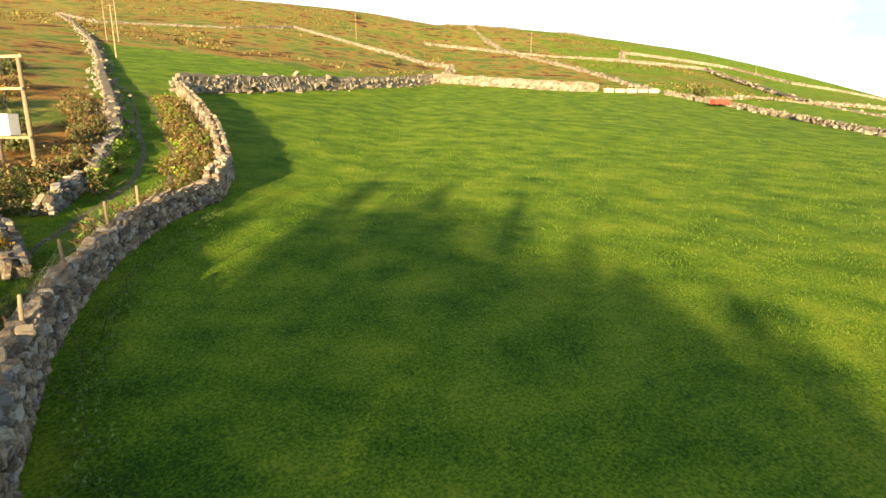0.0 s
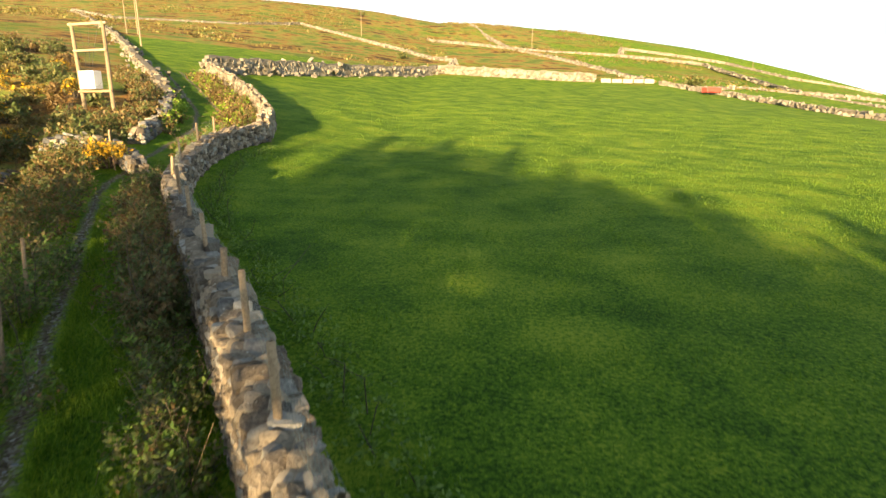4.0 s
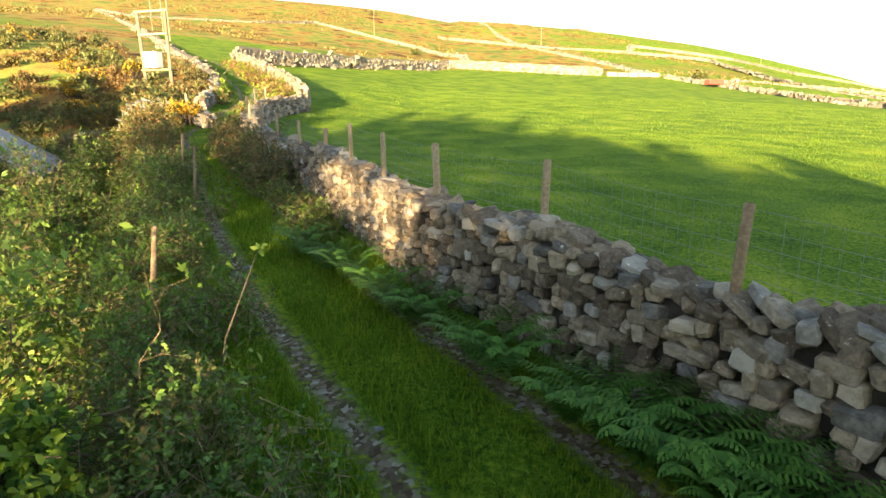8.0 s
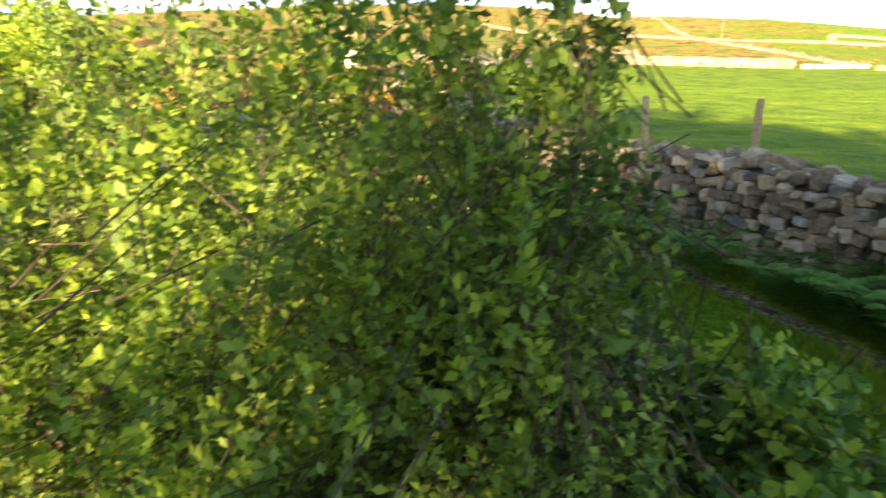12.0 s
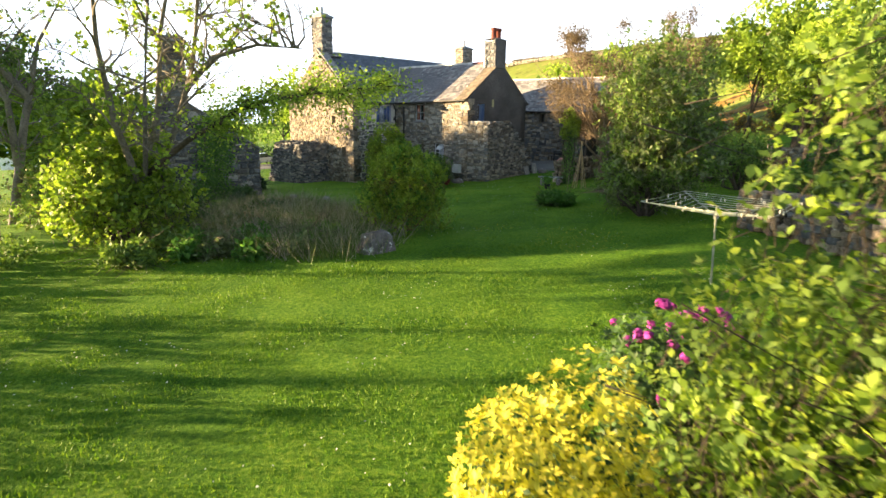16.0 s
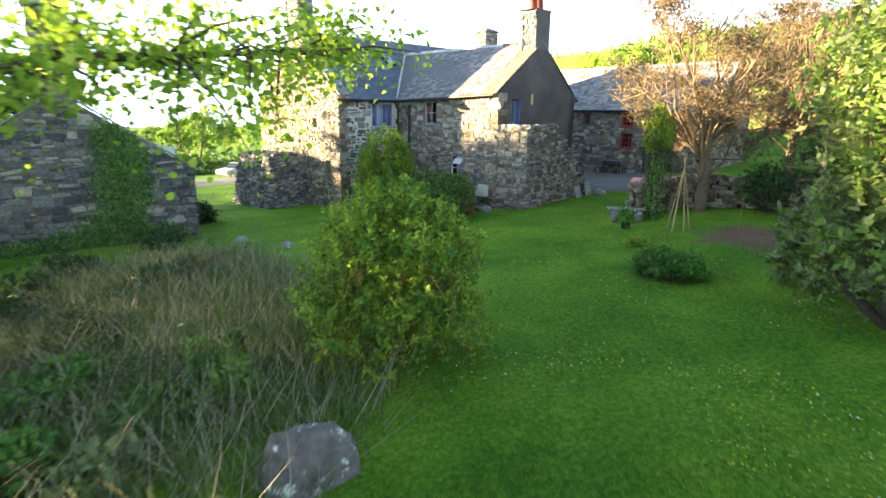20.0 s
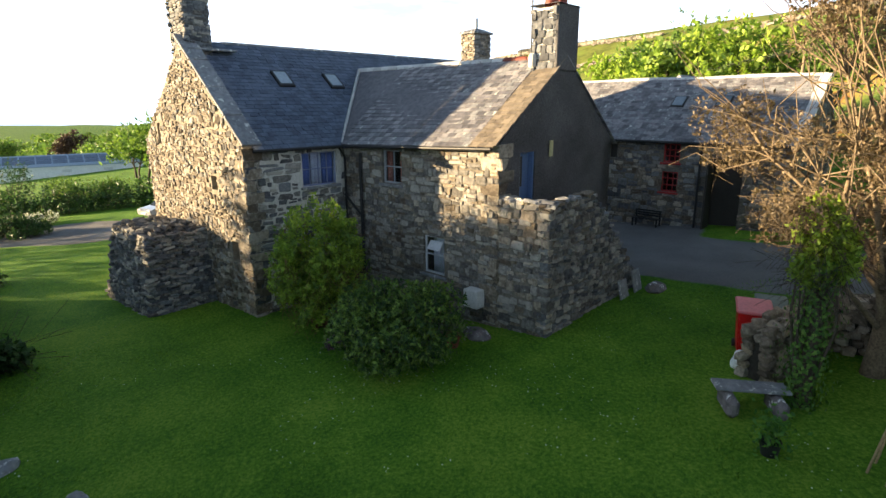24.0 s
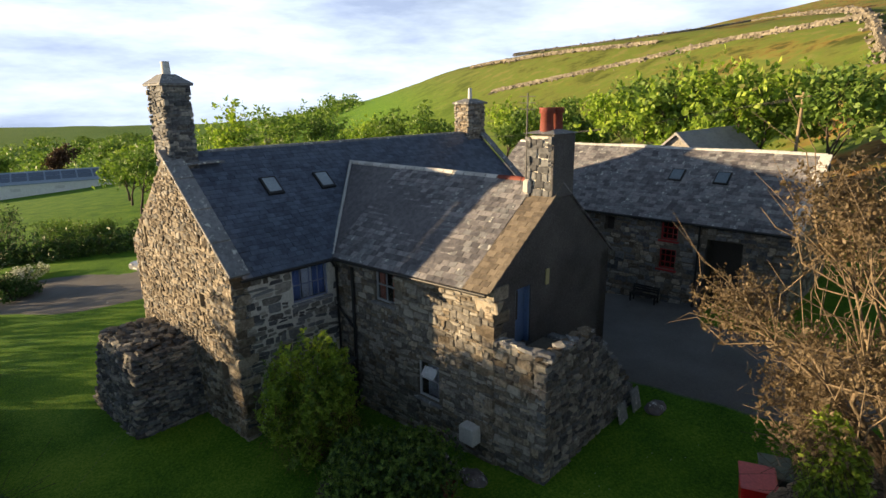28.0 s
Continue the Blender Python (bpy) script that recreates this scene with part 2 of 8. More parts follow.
LEAF_BRACKEN = leafy("rusty bracken", [(0.1, (0.085, 0.055, 0.022)), (0.5, (0.16, 0.10, 0.04)), (0.95, (0.24, 0.18, 0.075))], 0.25)
LEAF_BRAMBLE = leafy("bramble", [(0.1, (0.042, 0.062, 0.022)), (0.45, (0.090, 0.125, 0.038)), (0.8, (0.175, 0.165, 0.062)), (0.97, (0.28, 0.15, 0.07))], 0.25)
LEAF_FERN = leafy("fern", [(0.1, (0.042, 0.112, 0.021)), (0.5, (0.084, 0.210, 0.035)), (0.95, (0.168, 0.322, 0.056))], 0.35)
LEAF_HEATH = leafy("heath growth", [(0.1, (0.08, 0.055, 0.02)), (0.5, (0.16, 0.12, 0.04)), (0.95, (0.20, 0.19, 0.05))], 0.2)
GORSE_BLOOM = leafy("gorse bloom", [(0.1, (0.10, 0.09, 0.02)), (0.4, (0.45, 0.27, 0.02)), (0.95, (0.75, 0.46, 0.03))], 0.2)
PINK_BLOOM = leafy("magenta bloom", [(0.1, (0.32, 0.03, 0.30)), (0.95, (0.60, 0.10, 0.56))], 0.3)
GRASS = leafy("grass blades", [(0.1, (0.046, 0.125, 0.010)), (0.5, (0.106, 0.222, 0.018)), (0.95, (0.24, 0.35, 0.035))], 0.4, 0.5, 0.2)
REED_DRY = leafy("dry reeds", [(0.1, (0.19, 0.165, 0.125)), (0.95, (0.46, 0.425, 0.35))], 0.3)
REED_GREEN = leafy("green reeds", [(0.1, (0.05, 0.09, 0.025)), (0.95, (0.15, 0.22, 0.06))], 0.35)

GRASS_FIELD = leafy("pasture blades", [(0.1, (0.056, 0.125, 0.009)), (0.5, (0.119, 0.222, 0.016)), (0.95, (0.27, 0.35, 0.032))], 0.4, 0.5, 0.2)

# the ground: grass, heath, lane ruts and gravel, told apart by where they lie
GROUND, gt, gb = material("turf and track")
gpos = world_pos(gt)
g_fine, g_wide, g_big = noise_node(gt, 11, 8, 0.78, gpos), noise_node(gt, 0.35, 4, 0.6, gpos), noise_node(gt, 0.02, 5, 0.62, gpos)
g_mix = math_node(gt, "ADD", math_node(gt, "MULTIPLY", g_fine.outputs["Fac"], 0.68), math_node(gt, "MULTIPLY", g_wide.outputs["Fac"], 0.32))
turf = ramp_node(gt, g_mix, [(0.39, (0.034, 0.098, 0.010)), (0.5, (0.095, 0.21, 0.016)), (0.61, (0.22, 0.33, 0.036))]).outputs["Color"]
h_noise = noise_node(gt, 0.09, 8, 0.68, gpos)
heather = ramp_node(gt, h_noise.outputs["Fac"], [(0.40, (0.06, 0.045, 0.018)), (0.45, (0.30, 0.155, 0.045)), (0.49, (0.27, 0.22, 0.06)), (0.53, (0.20, 0.23, 0.05)), (0.58, (0.10, 0.15, 0.03))]).outputs["Color"]


def zone(name):
    a = gt.nodes.new("ShaderNodeAttribute")
    a.attribute_name = name
    return a.outputs["Fac"]


turf = mix_node(gt, zone("pasture"), turf, ramp_node(gt, g_mix, [(0.41, (0.028, 0.078, 0.006)), (0.5, (0.112, 0.215, 0.013)), (0.59, (0.285, 0.35, 0.030))]).outputs["Color"])
rough_col = ramp_node(gt, h_noise.outputs["Fac"], [(0.40, (0.075, 0.085, 0.022)), (0.48, (0.155, 0.165, 0.042)), (0.55, (0.13, 0.175, 0.032)), (0.62, (0.20, 0.185, 0.065))]).outputs["Color"]
turf = mix_node(gt, zone("rough"), turf, rough_col)
heath_edge = math_node(gt, "ADD", zone("heath"), math_node(gt, "MULTIPLY", math_node(gt, "SUBTRACT", g_big.outputs["Fac"], 0.5), 0.8))
heath_mask = ramp_node(gt, heath_edge, [(0.42, (0, 0, 0)), (0.58, (1, 1, 1))]).outputs["Color"]
gcol = mix_node(gt, heath_mask, turf, heather)
# ruts either side of the lane's middle
wob = math_node(gt, "MULTIPLY", math_node(gt, "SUBTRACT", g_wide.outputs["Fac"], 0.5), 0.5)
off = math_node(gt, "ADD", zone("lane"), wob)
rut = math_node(gt, "ABSOLUTE", math_node(gt, "SUBTRACT", math_node(gt, "ABSOLUTE", off), 0.95))
rut = math_node(gt, "ADD", rut, math_node(gt, "MULTIPLY", math_node(gt, "SUBTRACT", g_fine.outputs["Fac"], 0.5), 0.9))
rut_mask = ramp_node(gt, rut, [(0.05, (1, 1, 1)), (0.24, (0, 0, 0))]).outputs["Color"]
pebbles = gt.nodes.new("ShaderNodeTexVoronoi")
pebbles.inputs["Scale"].default_value = 16
link(gt, gpos, pebbles.inputs["Vector"])
grit = ramp_node(gt, pebbles.outputs["Color"], [(0.2, (0.085, 0.062, 0.043)), (0.6, (0.18, 0.145, 0.105)), (0.95, (0.42, 0.40, 0.37))]).outputs["Color"]
gcol = mix_node(gt, rut_mask, gcol, grit)
yard_mask = ramp_node(gt, math_node(gt, "ADD", zone("yard"), math_node(gt, "MULTIPLY", math_node(gt, "SUBTRACT", g_wide.outputs["Fac"], 0.5), 0.5)), [(0.45, (0, 0, 0)), (0.55, (1, 1, 1))]).outputs["Color"]
gravel = ramp_node(gt, math_node(gt, "ADD", math_node(gt, "MULTIPLY", g_fine.outputs["Fac"], 0.5), math_node(gt, "MULTIPLY", g_wide.outputs["Fac"], 0.5)), [(0.3, (0.11, 0.105, 0.105)), (0.7, (0.25, 0.245, 0.245))]).outputs["Color"]
gcol = mix_node(gt, yard_mask, gcol, gravel)
soil_mask = ramp_node(gt, math_node(gt, "ADD", zone("soil"), math_node(gt, "MULTIPLY", math_node(gt, "SUBTRACT", g_wide.outputs["Fac"], 0.5), 0.7)), [(0.35, (0, 0, 0)), (0.75, (1, 1, 1))]).outputs["Color"]
gcol = mix_node(gt, soil_mask, gcol, ramp_node(gt, g_mix, [(0.35, (0.075, 0.055, 0.040)), (0.65, (0.20, 0.145, 0.105))]).outputs["Color"])
link(gt, gcol, gb.inputs["Base Color"])
gb.inputs["Roughness"].default_value, gb.inputs["Specular IOR Level"].default_value = 0.95, 0.1
bumped(gt, gb, g_fine.outputs["Fac"], 0.8, 0.06)


# ---- building blocks ----
def mesh_of(name, verts, faces, mat, smooth=False):
    me = bpy.data.meshes.new(name)
    verts = np.asarray(verts, np.float32).reshape(-1, 3)
    if isinstance(faces, np.ndarray):
        n, k = faces.shape
        me.vertices.add(len(verts))
        me.vertices.foreach_set("co", verts.ravel())
        me.loops.add(n * k)
        me.loops.foreach_set("vertex_index", faces.astype(np.int32).ravel())
        me.polygons.add(n)
        me.polygons.foreach_set("loop_start", np.arange(0, n * k, k, dtype=np.int32))
        me.update(calc_edges=True)
    else:
        me.from_pydata([tuple(map(float, v)) for v in verts], [], [tuple(int(i) for i in f) for f in faces])
    if smooth:
        me.polygons.foreach_set("use_smooth", np.ones(len(me.polygons), bool))
    if mat is not None:
        me.materials.append(mat)
    return me


def child(name, me, parent, label=""):
    ob = new(name, me)
    ob.parent = parent
    if label:
        ob["label"] = label
    return ob


def part(name, bm, mat, parent, label="", smooth=False):
    me = bpy.data.meshes.new(name)
    bm.to_mesh(me)
    bm.free()
    me.materials.append(mat)
    if smooth:
        me.polygons.foreach_set("use_smooth", np.ones(len(me.polygons), bool))
    return child(name, me, parent, label)


def thing(name, label, category, at=(0, 0, 0), turn=0.0, group="", kind=""):
    ob = new(name)
    ob.empty_display_size = 0.2
    ob.matrix_basis = pose(*at, 0, 0, turn)
    return tagged(ob, label, category, group, kind)


def box_bm(cx, cy, cz, sx, sy, sz, bevel=0.0, bm=None, turn=0.0):
    made = bmesh.new()
    bmesh.ops.create_cube(made, size=1.0)
    bmesh.ops.scale(made, vec=(sx, sy, sz), verts=made.verts)
    if bevel:
        bmesh.ops.bevel(made, geom=list(made.edges), offset=bevel, segments=1, affect="EDGES")
    bmesh.ops.transform(made, matrix=pose(cx, cy, cz, 0, 0, turn), verts=made.verts)
    if bm is None:
        return made
    me = bpy.data.meshes.new("tmp")
    made.to_mesh(me)
    made.free()
    bm.from_mesh(me)
    bpy.data.meshes.remove(me)
    return bm


def tube(points, radii, sides=6):
    """Verts and quads of a tapered tube along points."""
    pts = [Vector(p) for p in points]
    vs, fs = [], []
    for i, p in enumerate(pts):
        d = (pts[min(i + 1, len(pts) - 1)] - pts[max(i - 1, 0)]).normalized()
        side = d.cross(Vector((0.31, 0.17, 0.93))).normalized()
        up = side.cross(d)
        for k in range(sides):
            a = 2 * math.pi * k / sides
            vs.append(p + (side * math.cos(a) + up * math.sin(a)) * radii[i])
        if i:
            o = (i - 1) * sides
            for k in range(sides):
                fs.append((o + k, o + (k + 1) % sides, o + sides + (k + 1) % sides, o + sides + k))
    return vs, fs


def tubes_mesh(name, runs, mat, smooth=True):
    vs, fs = [], []
    for pts, radii, sides in runs:
        v, f = tube(pts, radii, sides)
        o = len(vs)
        vs += v
        fs += [tuple(i + o for i in q) for q in f]
    return mesh_of(name, vs, np.array(fs), mat, smooth)


def leaves_mesh(name, centres, normals, sizes, mat, rng, long=1.6, fold=0.18, rounded=False):
    """Small folded leaves, one at each centre."""
    n = len(centres)
    nor = normals / np.maximum(np.linalg.norm(normals, axis=1, keepdims=True), 1e-6)
    r = rng.normal(size=(n, 3))
    ax = np.cross(nor, r)
    ax /= np.maximum(np.linalg.norm(ax, axis=1, keepdims=True), 1e-6)
    bx = np.cross(nor, ax)
    s = sizes[:, None]
    if rounded:
        w, u = bx * s * 0.5, nor * s * fold * 0.6
        q = np.stack([centres - ax * s * 0.55, centres + w * 0.9 - ax * s * 0.2 + u, centres + w * 0.75 + ax * s * 0.25 + u, centres + ax * s * 0.65, centres - w * 0.75 + ax * s * 0.25 + u, centres - w * 0.9 - ax * s * 0.2 + u], 1)
        return mesh_of(name, q.reshape(-1, 3), np.arange(n * 6).reshape(n, 6), mat)
    q = np.stack([centres - ax * s * 0.5 * long, centres + bx * s * 0.42 + nor * s * fold, centres + ax * s * 0.5 * long, centres - bx * s * 0.42 + nor * s * fold], 1)
    return mesh_of(name, q.reshape(-1, 3), np.arange(n * 4).reshape(n, 4), mat)


def clump_points(rng, clumps, count, shell=0.45):
    """Points and outward normals spread over a cluster of blobs (x, y, z, rx, ry, rz)."""
    c = np.asarray(clumps, float)
    w = (c[:, 3] * c[:, 4] + c[:, 4] * c[:, 5])
    pick = rng.choice(len(c), count, p=w / w.sum())
    d = rng.normal(size=(count, 3))
    d /= np.linalg.norm(d, axis=1, keepdims=True)
    r = 1 - shell * rng.random(count) ** 1.6
    p = c[pick, :3] + d * c[pick, 3:] * r[:, None]
    return p, d + rng.normal(size=(count, 3)) * 0.6 + np.array([0, 0, 0.35])


def grow(rng, base, height, spread, radius, levels=4, forks=3, lean=(0, 0), upright=0.55, first=0.35, sides=7):
    """The limbs of a tree, as runs for tubes_mesh, and the twig ends."""
    runs, tips = [], []

    def limb(p, d, length, r, level):
        pts, rad, q = [p], [r], Vector(p)
        steps = 4 if level < 2 else 3
        for i in range(steps):
            d = (d + Vector(rng.normal(size=3) * (0.10 + 0.07 * level)) + Vector((lean[0], lean[1], 0)) * 0.05 + Vector((0, 0, upright * 0.06))).normalized()
            q = q + d * length / steps
            pts.append(q.copy())
            rad.append(r * (1 - 0.5 * (i + 1) / steps))
            if level >= levels - 2:
                tips.append(q.copy())
        runs.append((pts, rad, max(3, sides - level)))
        if level < levels - 1:
            for k in range(forks + (1 if level == 0 else 0)):
                a = 2 * math.pi * (k / forks + rng.random() * 0.35)
                tilt = spread * (0.55 + 0.5 * rng.random())
                side = d.orthogonal().normalized()
                side.rotate(Matrix.Rotation(a, 3, d))
                nd = (d * math.cos(tilt) + side * math.sin(tilt)).normalized()
                start = pts[-1] if k < 2 else pts[-2]
                limb(start, nd, length * (0.62 + 0.22 * rng.random()), rad[-1] * 0.78, level + 1)

    limb(Vector(base), Vector((lean[0] * 0.3, lean[1] * 0.3, 1)).normalized(), height * first, radius, 0)
    return runs, tips


def make_tree(name, label, x, y, height, spread, radius, leaf_mat, seed, leaves=9000, leaf=0.16, bark=BARK, levels=5, forks=3, clump=0.8, lean=(0, 0), first=0.3, upright=0.55, sink=0.15, group="", keep=1.0, bare=0.0, per=6, twigs=0):
    rng = np.random.default_rng(seed)
    z = float(ground_z(x, y)) - sink
    tree = thing(name, label, "tree", (x, y, z), group=group)
    runs, tips = grow(rng, (0, 0, 0), height, spread, radius, levels, forks, lean, upright, first)
    top = max(t.z for t in tips)
    k = height / top
    runs = [([p * k for p in pts], [r for r in rad], s) for pts, rad, s in runs]
    child("trunk", tubes_mesh("trunk", runs, bark), tree)
    if leaves:
        tp = np.array([tuple(t * k) for t in tips])
        tp = tp[rng.random(len(tp)) < keep]
        rr = clump * (0.6 + 0.7 * rng.random(len(tp)))
        blobs = np.column_stack([tp, rr, rr, rr * 0.7])
        n = leaves // per
        p, nrm = clump_points(rng, blobs, n, 0.85)
        high = p[:, 2] > bare
        p, nrm = p[high], nrm[high]
        dr = nrm / np.linalg.norm(nrm, axis=1, keepdims=True) + rng.normal(size=p.shape) * 0.3
        dr /= np.linalg.norm(dr, axis=1, keepdims=True)
        ln = leaf * 3.2 * (0.6 + 0.8 * rng.random(len(p)))
        child("crown", spray_mesh("crown", leaf_mat, rng, p, dr, ln, per, leaf), tree)
        if twigs:
            child("twig_work", twigs_mesh("twig_work", p[:twigs], dr[:twigs], np.full(len(p[:twigs]), clump * 0.9), 0.006, bark, rng), tree)
    return tree


def sprays(rng, ends, dirs, lengths, per, leaf, long=1.5, rounded=False, tipward=0.65):
    """Leaves set round the outer part of many small shoots: corners, and corners a leaf."""
    n = len(ends)
    t = rng.random((n, per)) ** tipward
    d = np.repeat(dirs, per, 0)
    base = np.repeat(ends, per, 0) - d * (np.repeat(lengths, per) * (1 - t.ravel()))[:, None]
    side = np.cross(d, rng.normal(size=(n * per, 3)))
    side /= np.maximum(np.linalg.norm(side, axis=1, keepdims=True), 1e-6)
    ax = d * 0.55 + side * 0.85 + rng.normal(size=side.shape) * 0.2
    ax /= np.linalg.norm(ax, axis=1, keepdims=True)
    nor = d - ax * (d * ax).sum(1, keepdims=True) + rng.normal(size=side.shape) * 0.25
    nor /= np.linalg.norm(nor, axis=1, keepdims=True)
    bx = np.cross(nor, ax)
    s = leaf * (0.6 + 0.7 * rng.random((n * per, 1)))
    u = nor * s * 0.14
    if rounded:
        q = np.stack([base, base + bx * s * 0.42 + ax * s * 0.3 + u, base + bx * s * 0.38 + ax * s * 0.75 + u, base + ax * s * 1.15, base - bx * s * 0.38 + ax * s * 0.75 + u, base - bx * s * 0.42 + ax * s * 0.3 + u], 1)
        return q.reshape(-1, 3), 6
    q = np.stack([base, base + ax * s * long * 0.5 + bx * s * 0.4 + u, base + ax * s * long, base + ax * s * long * 0.5 - bx * s * 0.4 + u], 1)
    return q.reshape(-1, 3), 4


def spray_mesh(name, mat, *args, **kw):
    v, k = sprays(*args, **kw)
    return mesh_of(name, v, np.arange(len(v)).reshape(-1, k), mat)


def twigs_mesh(name, ends, dirs, lengths, radius, mat, rng):
    """Thin three-sided twigs that taper to a point."""
    n = len(ends)
    a = np.cross(dirs, rng.normal(size=(n, 3)))
    a /= np.maximum(np.linalg.norm(a, axis=1, keepdims=True), 1e-6)
    b = np.cross(dirs, a)
    foot = ends - dirs * lengths[:, None] + rng.normal(size=(n, 3)) * 0.12 * lengths[:, None]
    ring = [foot + (a * math.cos(k) + b * math.sin(k)) * radius for k in (0, 2.094, 4.189)]
    v = np.stack([*ring, ends], 1).reshape(-1, 3)
    o = np.arange(n)[:, None] * 4
    f = np.concatenate([o + np.array([[0, 1, 3]]), o + np.array([[1, 2, 3]]), o + np.array([[2, 0, 3]])])
    return mesh_of(name, v, f, mat)


def make_bush(name, label, x, y, w, d, h, leaf_mat, seed, leaves=6000, leaf=0.07, blobs=14, low=0.0, z=None, mixed=None, category="shrub", group="", turn=0.0, twig=BARK, shoots=0, rounded=False, per=7, up=0.45, length=None, shell=0.55, twigs=0.5, long=1.5, core=0.0):
    """A shrub: branching stems, and leafy shoots that stand out of an uneven crown."""
    rng = np.random.default_rng(seed)
    z = float(ground_z(x, y)) if z is None else z
    bush = thing(name, label, category, (x, y, z - 0.05), turn, group)
    c = []
    for _ in range(blobs):
        a, r = rng.random() * 2 * math.pi, math.sqrt(rng.random()) * 0.68
        s = 0.20 + 0.20 * rng.random()
        hh = h * (0.22 + 0.55 * rng.random() * (1 - r * r * 0.8)) + low
        c.append((math.cos(a) * r * w / 2, math.sin(a) * r * d / 2, hh, w * s * 0.62, d * s * 0.62, h * s * 0.62))
    if core:
        c += [(0, 0, h * 0.40 + low, w * core * 0.5, d * core * 0.5, h * core * 0.52)] * 3
    for _ in range(shoots):
        a, r = rng.random() * 2 * math.pi, math.sqrt(rng.random()) * 0.8
        top = h * (0.45 + 0.42 * (1 - r * r) + 0.14 * rng.random()) + low
        c.append((math.cos(a) * r * w / 2, math.sin(a) * r * d / 2, top, w * 0.04 + 0.05, d * 0.04 + 0.05, h * (0.09 + 0.08 * rng.random())))
    c = np.array(c)
    runs = []
    for b in c[: min(14, blobs)]:
        mid = Vector((b[0] * 0.5, b[1] * 0.5, b[2] * 0.5)) + Vector(rng.normal(size=3)) * 0.06 * h
        runs.append(([Vector((b[0] * 0.15, b[1] * 0.15, 0)), mid, Vector(b[:3])], [0.030 * h ** 0.5, 0.019 * h ** 0.5, 0.008], 5))
    tagged(child("branchwork", tubes_mesh("branchwork", runs, twig), bush), kind="stuff")
    n = leaves // per
    p, nrm = clump_points(rng, c, n, shell)
    p[:, 2] = np.maximum(p[:, 2], 0.05)
    dr = nrm / np.linalg.norm(nrm, axis=1, keepdims=True) * 0.75 + np.array([0, 0, up]) + rng.normal(size=(n, 3)) * 0.25
    dr /= np.linalg.norm(dr, axis=1, keepdims=True)
    ln = (length or leaf * 4.5) * (0.6 + 0.8 * rng.random(n))
    n2 = int(n * mixed[1]) if mixed else 0
    child("foliage", spray_mesh("foliage", leaf_mat, rng, p[n2:], dr[n2:], ln[n2:], per, leaf, long, rounded), bush)
    if n2:
        child("blossom" if len(mixed) > 2 else "young_growth", spray_mesh("growth", mixed[0], rng, p[:n2] + dr[:n2] * leaf * 0.6, dr[:n2], ln[:n2], per, leaf, long, rounded), bush)
    m = int(min(n * twigs, 1600))
    if m > 40:
        child("twig_work", twigs_mesh("twig_work", p[-m:], dr[-m:], ln[-m:] * 2.6, 0.004 + leaf * 0.03, twig, rng), bush)
    return bush

def sstep(a, b, v):
    t = np.clip((v - a) / (b - a), 0, 1)
    return t * t * (3 - 2 * t)


def hedge_side(x, y):
    """Metres on the garden side of the hedge bank beside the lane (minus: lane side)."""
    return (x + 3.5) * -0.87 + (y + 8.9) * -0.49


def ground_z(x, y):
    """Height of the ground, for numbers or arrays."""
    x, y = np.asarray(x, float), np.asarray(y, float)
    ye = 520 - np.log1p(np.exp((520 - y) / 60)) * 60
    yp = np.maximum(ye, 0)
    slope = 4.25 + 0.066 * np.minimum(ye, 520) + 0.00024 * yp ** 2
    west = np.maximum(-x, 0)
    bulge, far = 60 * np.exp(-((west - 160) / 110) ** 2), np.maximum(west - 120, 0)
    rise = 30 * (1 - np.exp(-np.maximum(west - 6, 0) / 170)) * sstep(-10 - 0.42 * far, 45 + bulge + 0.1 * far, y)
    east = np.maximum(x, 0)
    fall = 0.03 * east + 0.00035 * np.minimum(east, 420) ** 2 * sstep(0, 120, y)
    hill = slope + rise - fall
    garden = 1.72 + 0.03 * (x + 15) + 0.085 * (np.maximum(y, -13.0) + 9) + 0.035 * (np.clip(y, -32.0, -13.0) + 13) + 0.085 * (np.minimum(y, -32.0) + 32)
    garden = np.maximum(garden, -38 + 0 * garden)
    s = sstep(0.1, 1.6, hedge_side(x, y)) * (1 - sstep(8 - 0.42 * far, 34 + bulge + 0.1 * far, y))
    z = hill * (1 - s) + garden * s
    return z


# ---- plan of the lane and its walls ----
FIELD_WALL = [(6.6, -15.4), (1.82, -8.73), (0.28, -6.4), (-1.25, -4.5), (-2.5, -1.84), (-4.68, 2.36), (-7.9, 8.0), (-11.0, 13.8), (-12.5, 17.9), (-13.5, 22.4), (-13.8, 27.0), (-13.0, 31.6), (-14.2, 37), (-19, 48), (-26, 61), (-33.5, 74)]
LANE = [(9, -22), (4.9, -16.8), (0.2, -10.4), (-1.0, -8.6), (-2.2, -6.7), (-4.1, -3.6), (-7.3, 2.2), (-9.8, 7.2), (-12.8, 13.0), (-14.9, 17.6), (-16.2, 24.4), (-17.6, 33.6), (-20.5, 41), (-27, 52.7), (-37, 70.6)]
UPPER_LANE_WALL = [(-19, 26.5), (-20.5, 33), (-25, 44), (-35, 61), (-49, 84), (-54, 93), (-84, 142), (-128, 207), (-161, 251)]


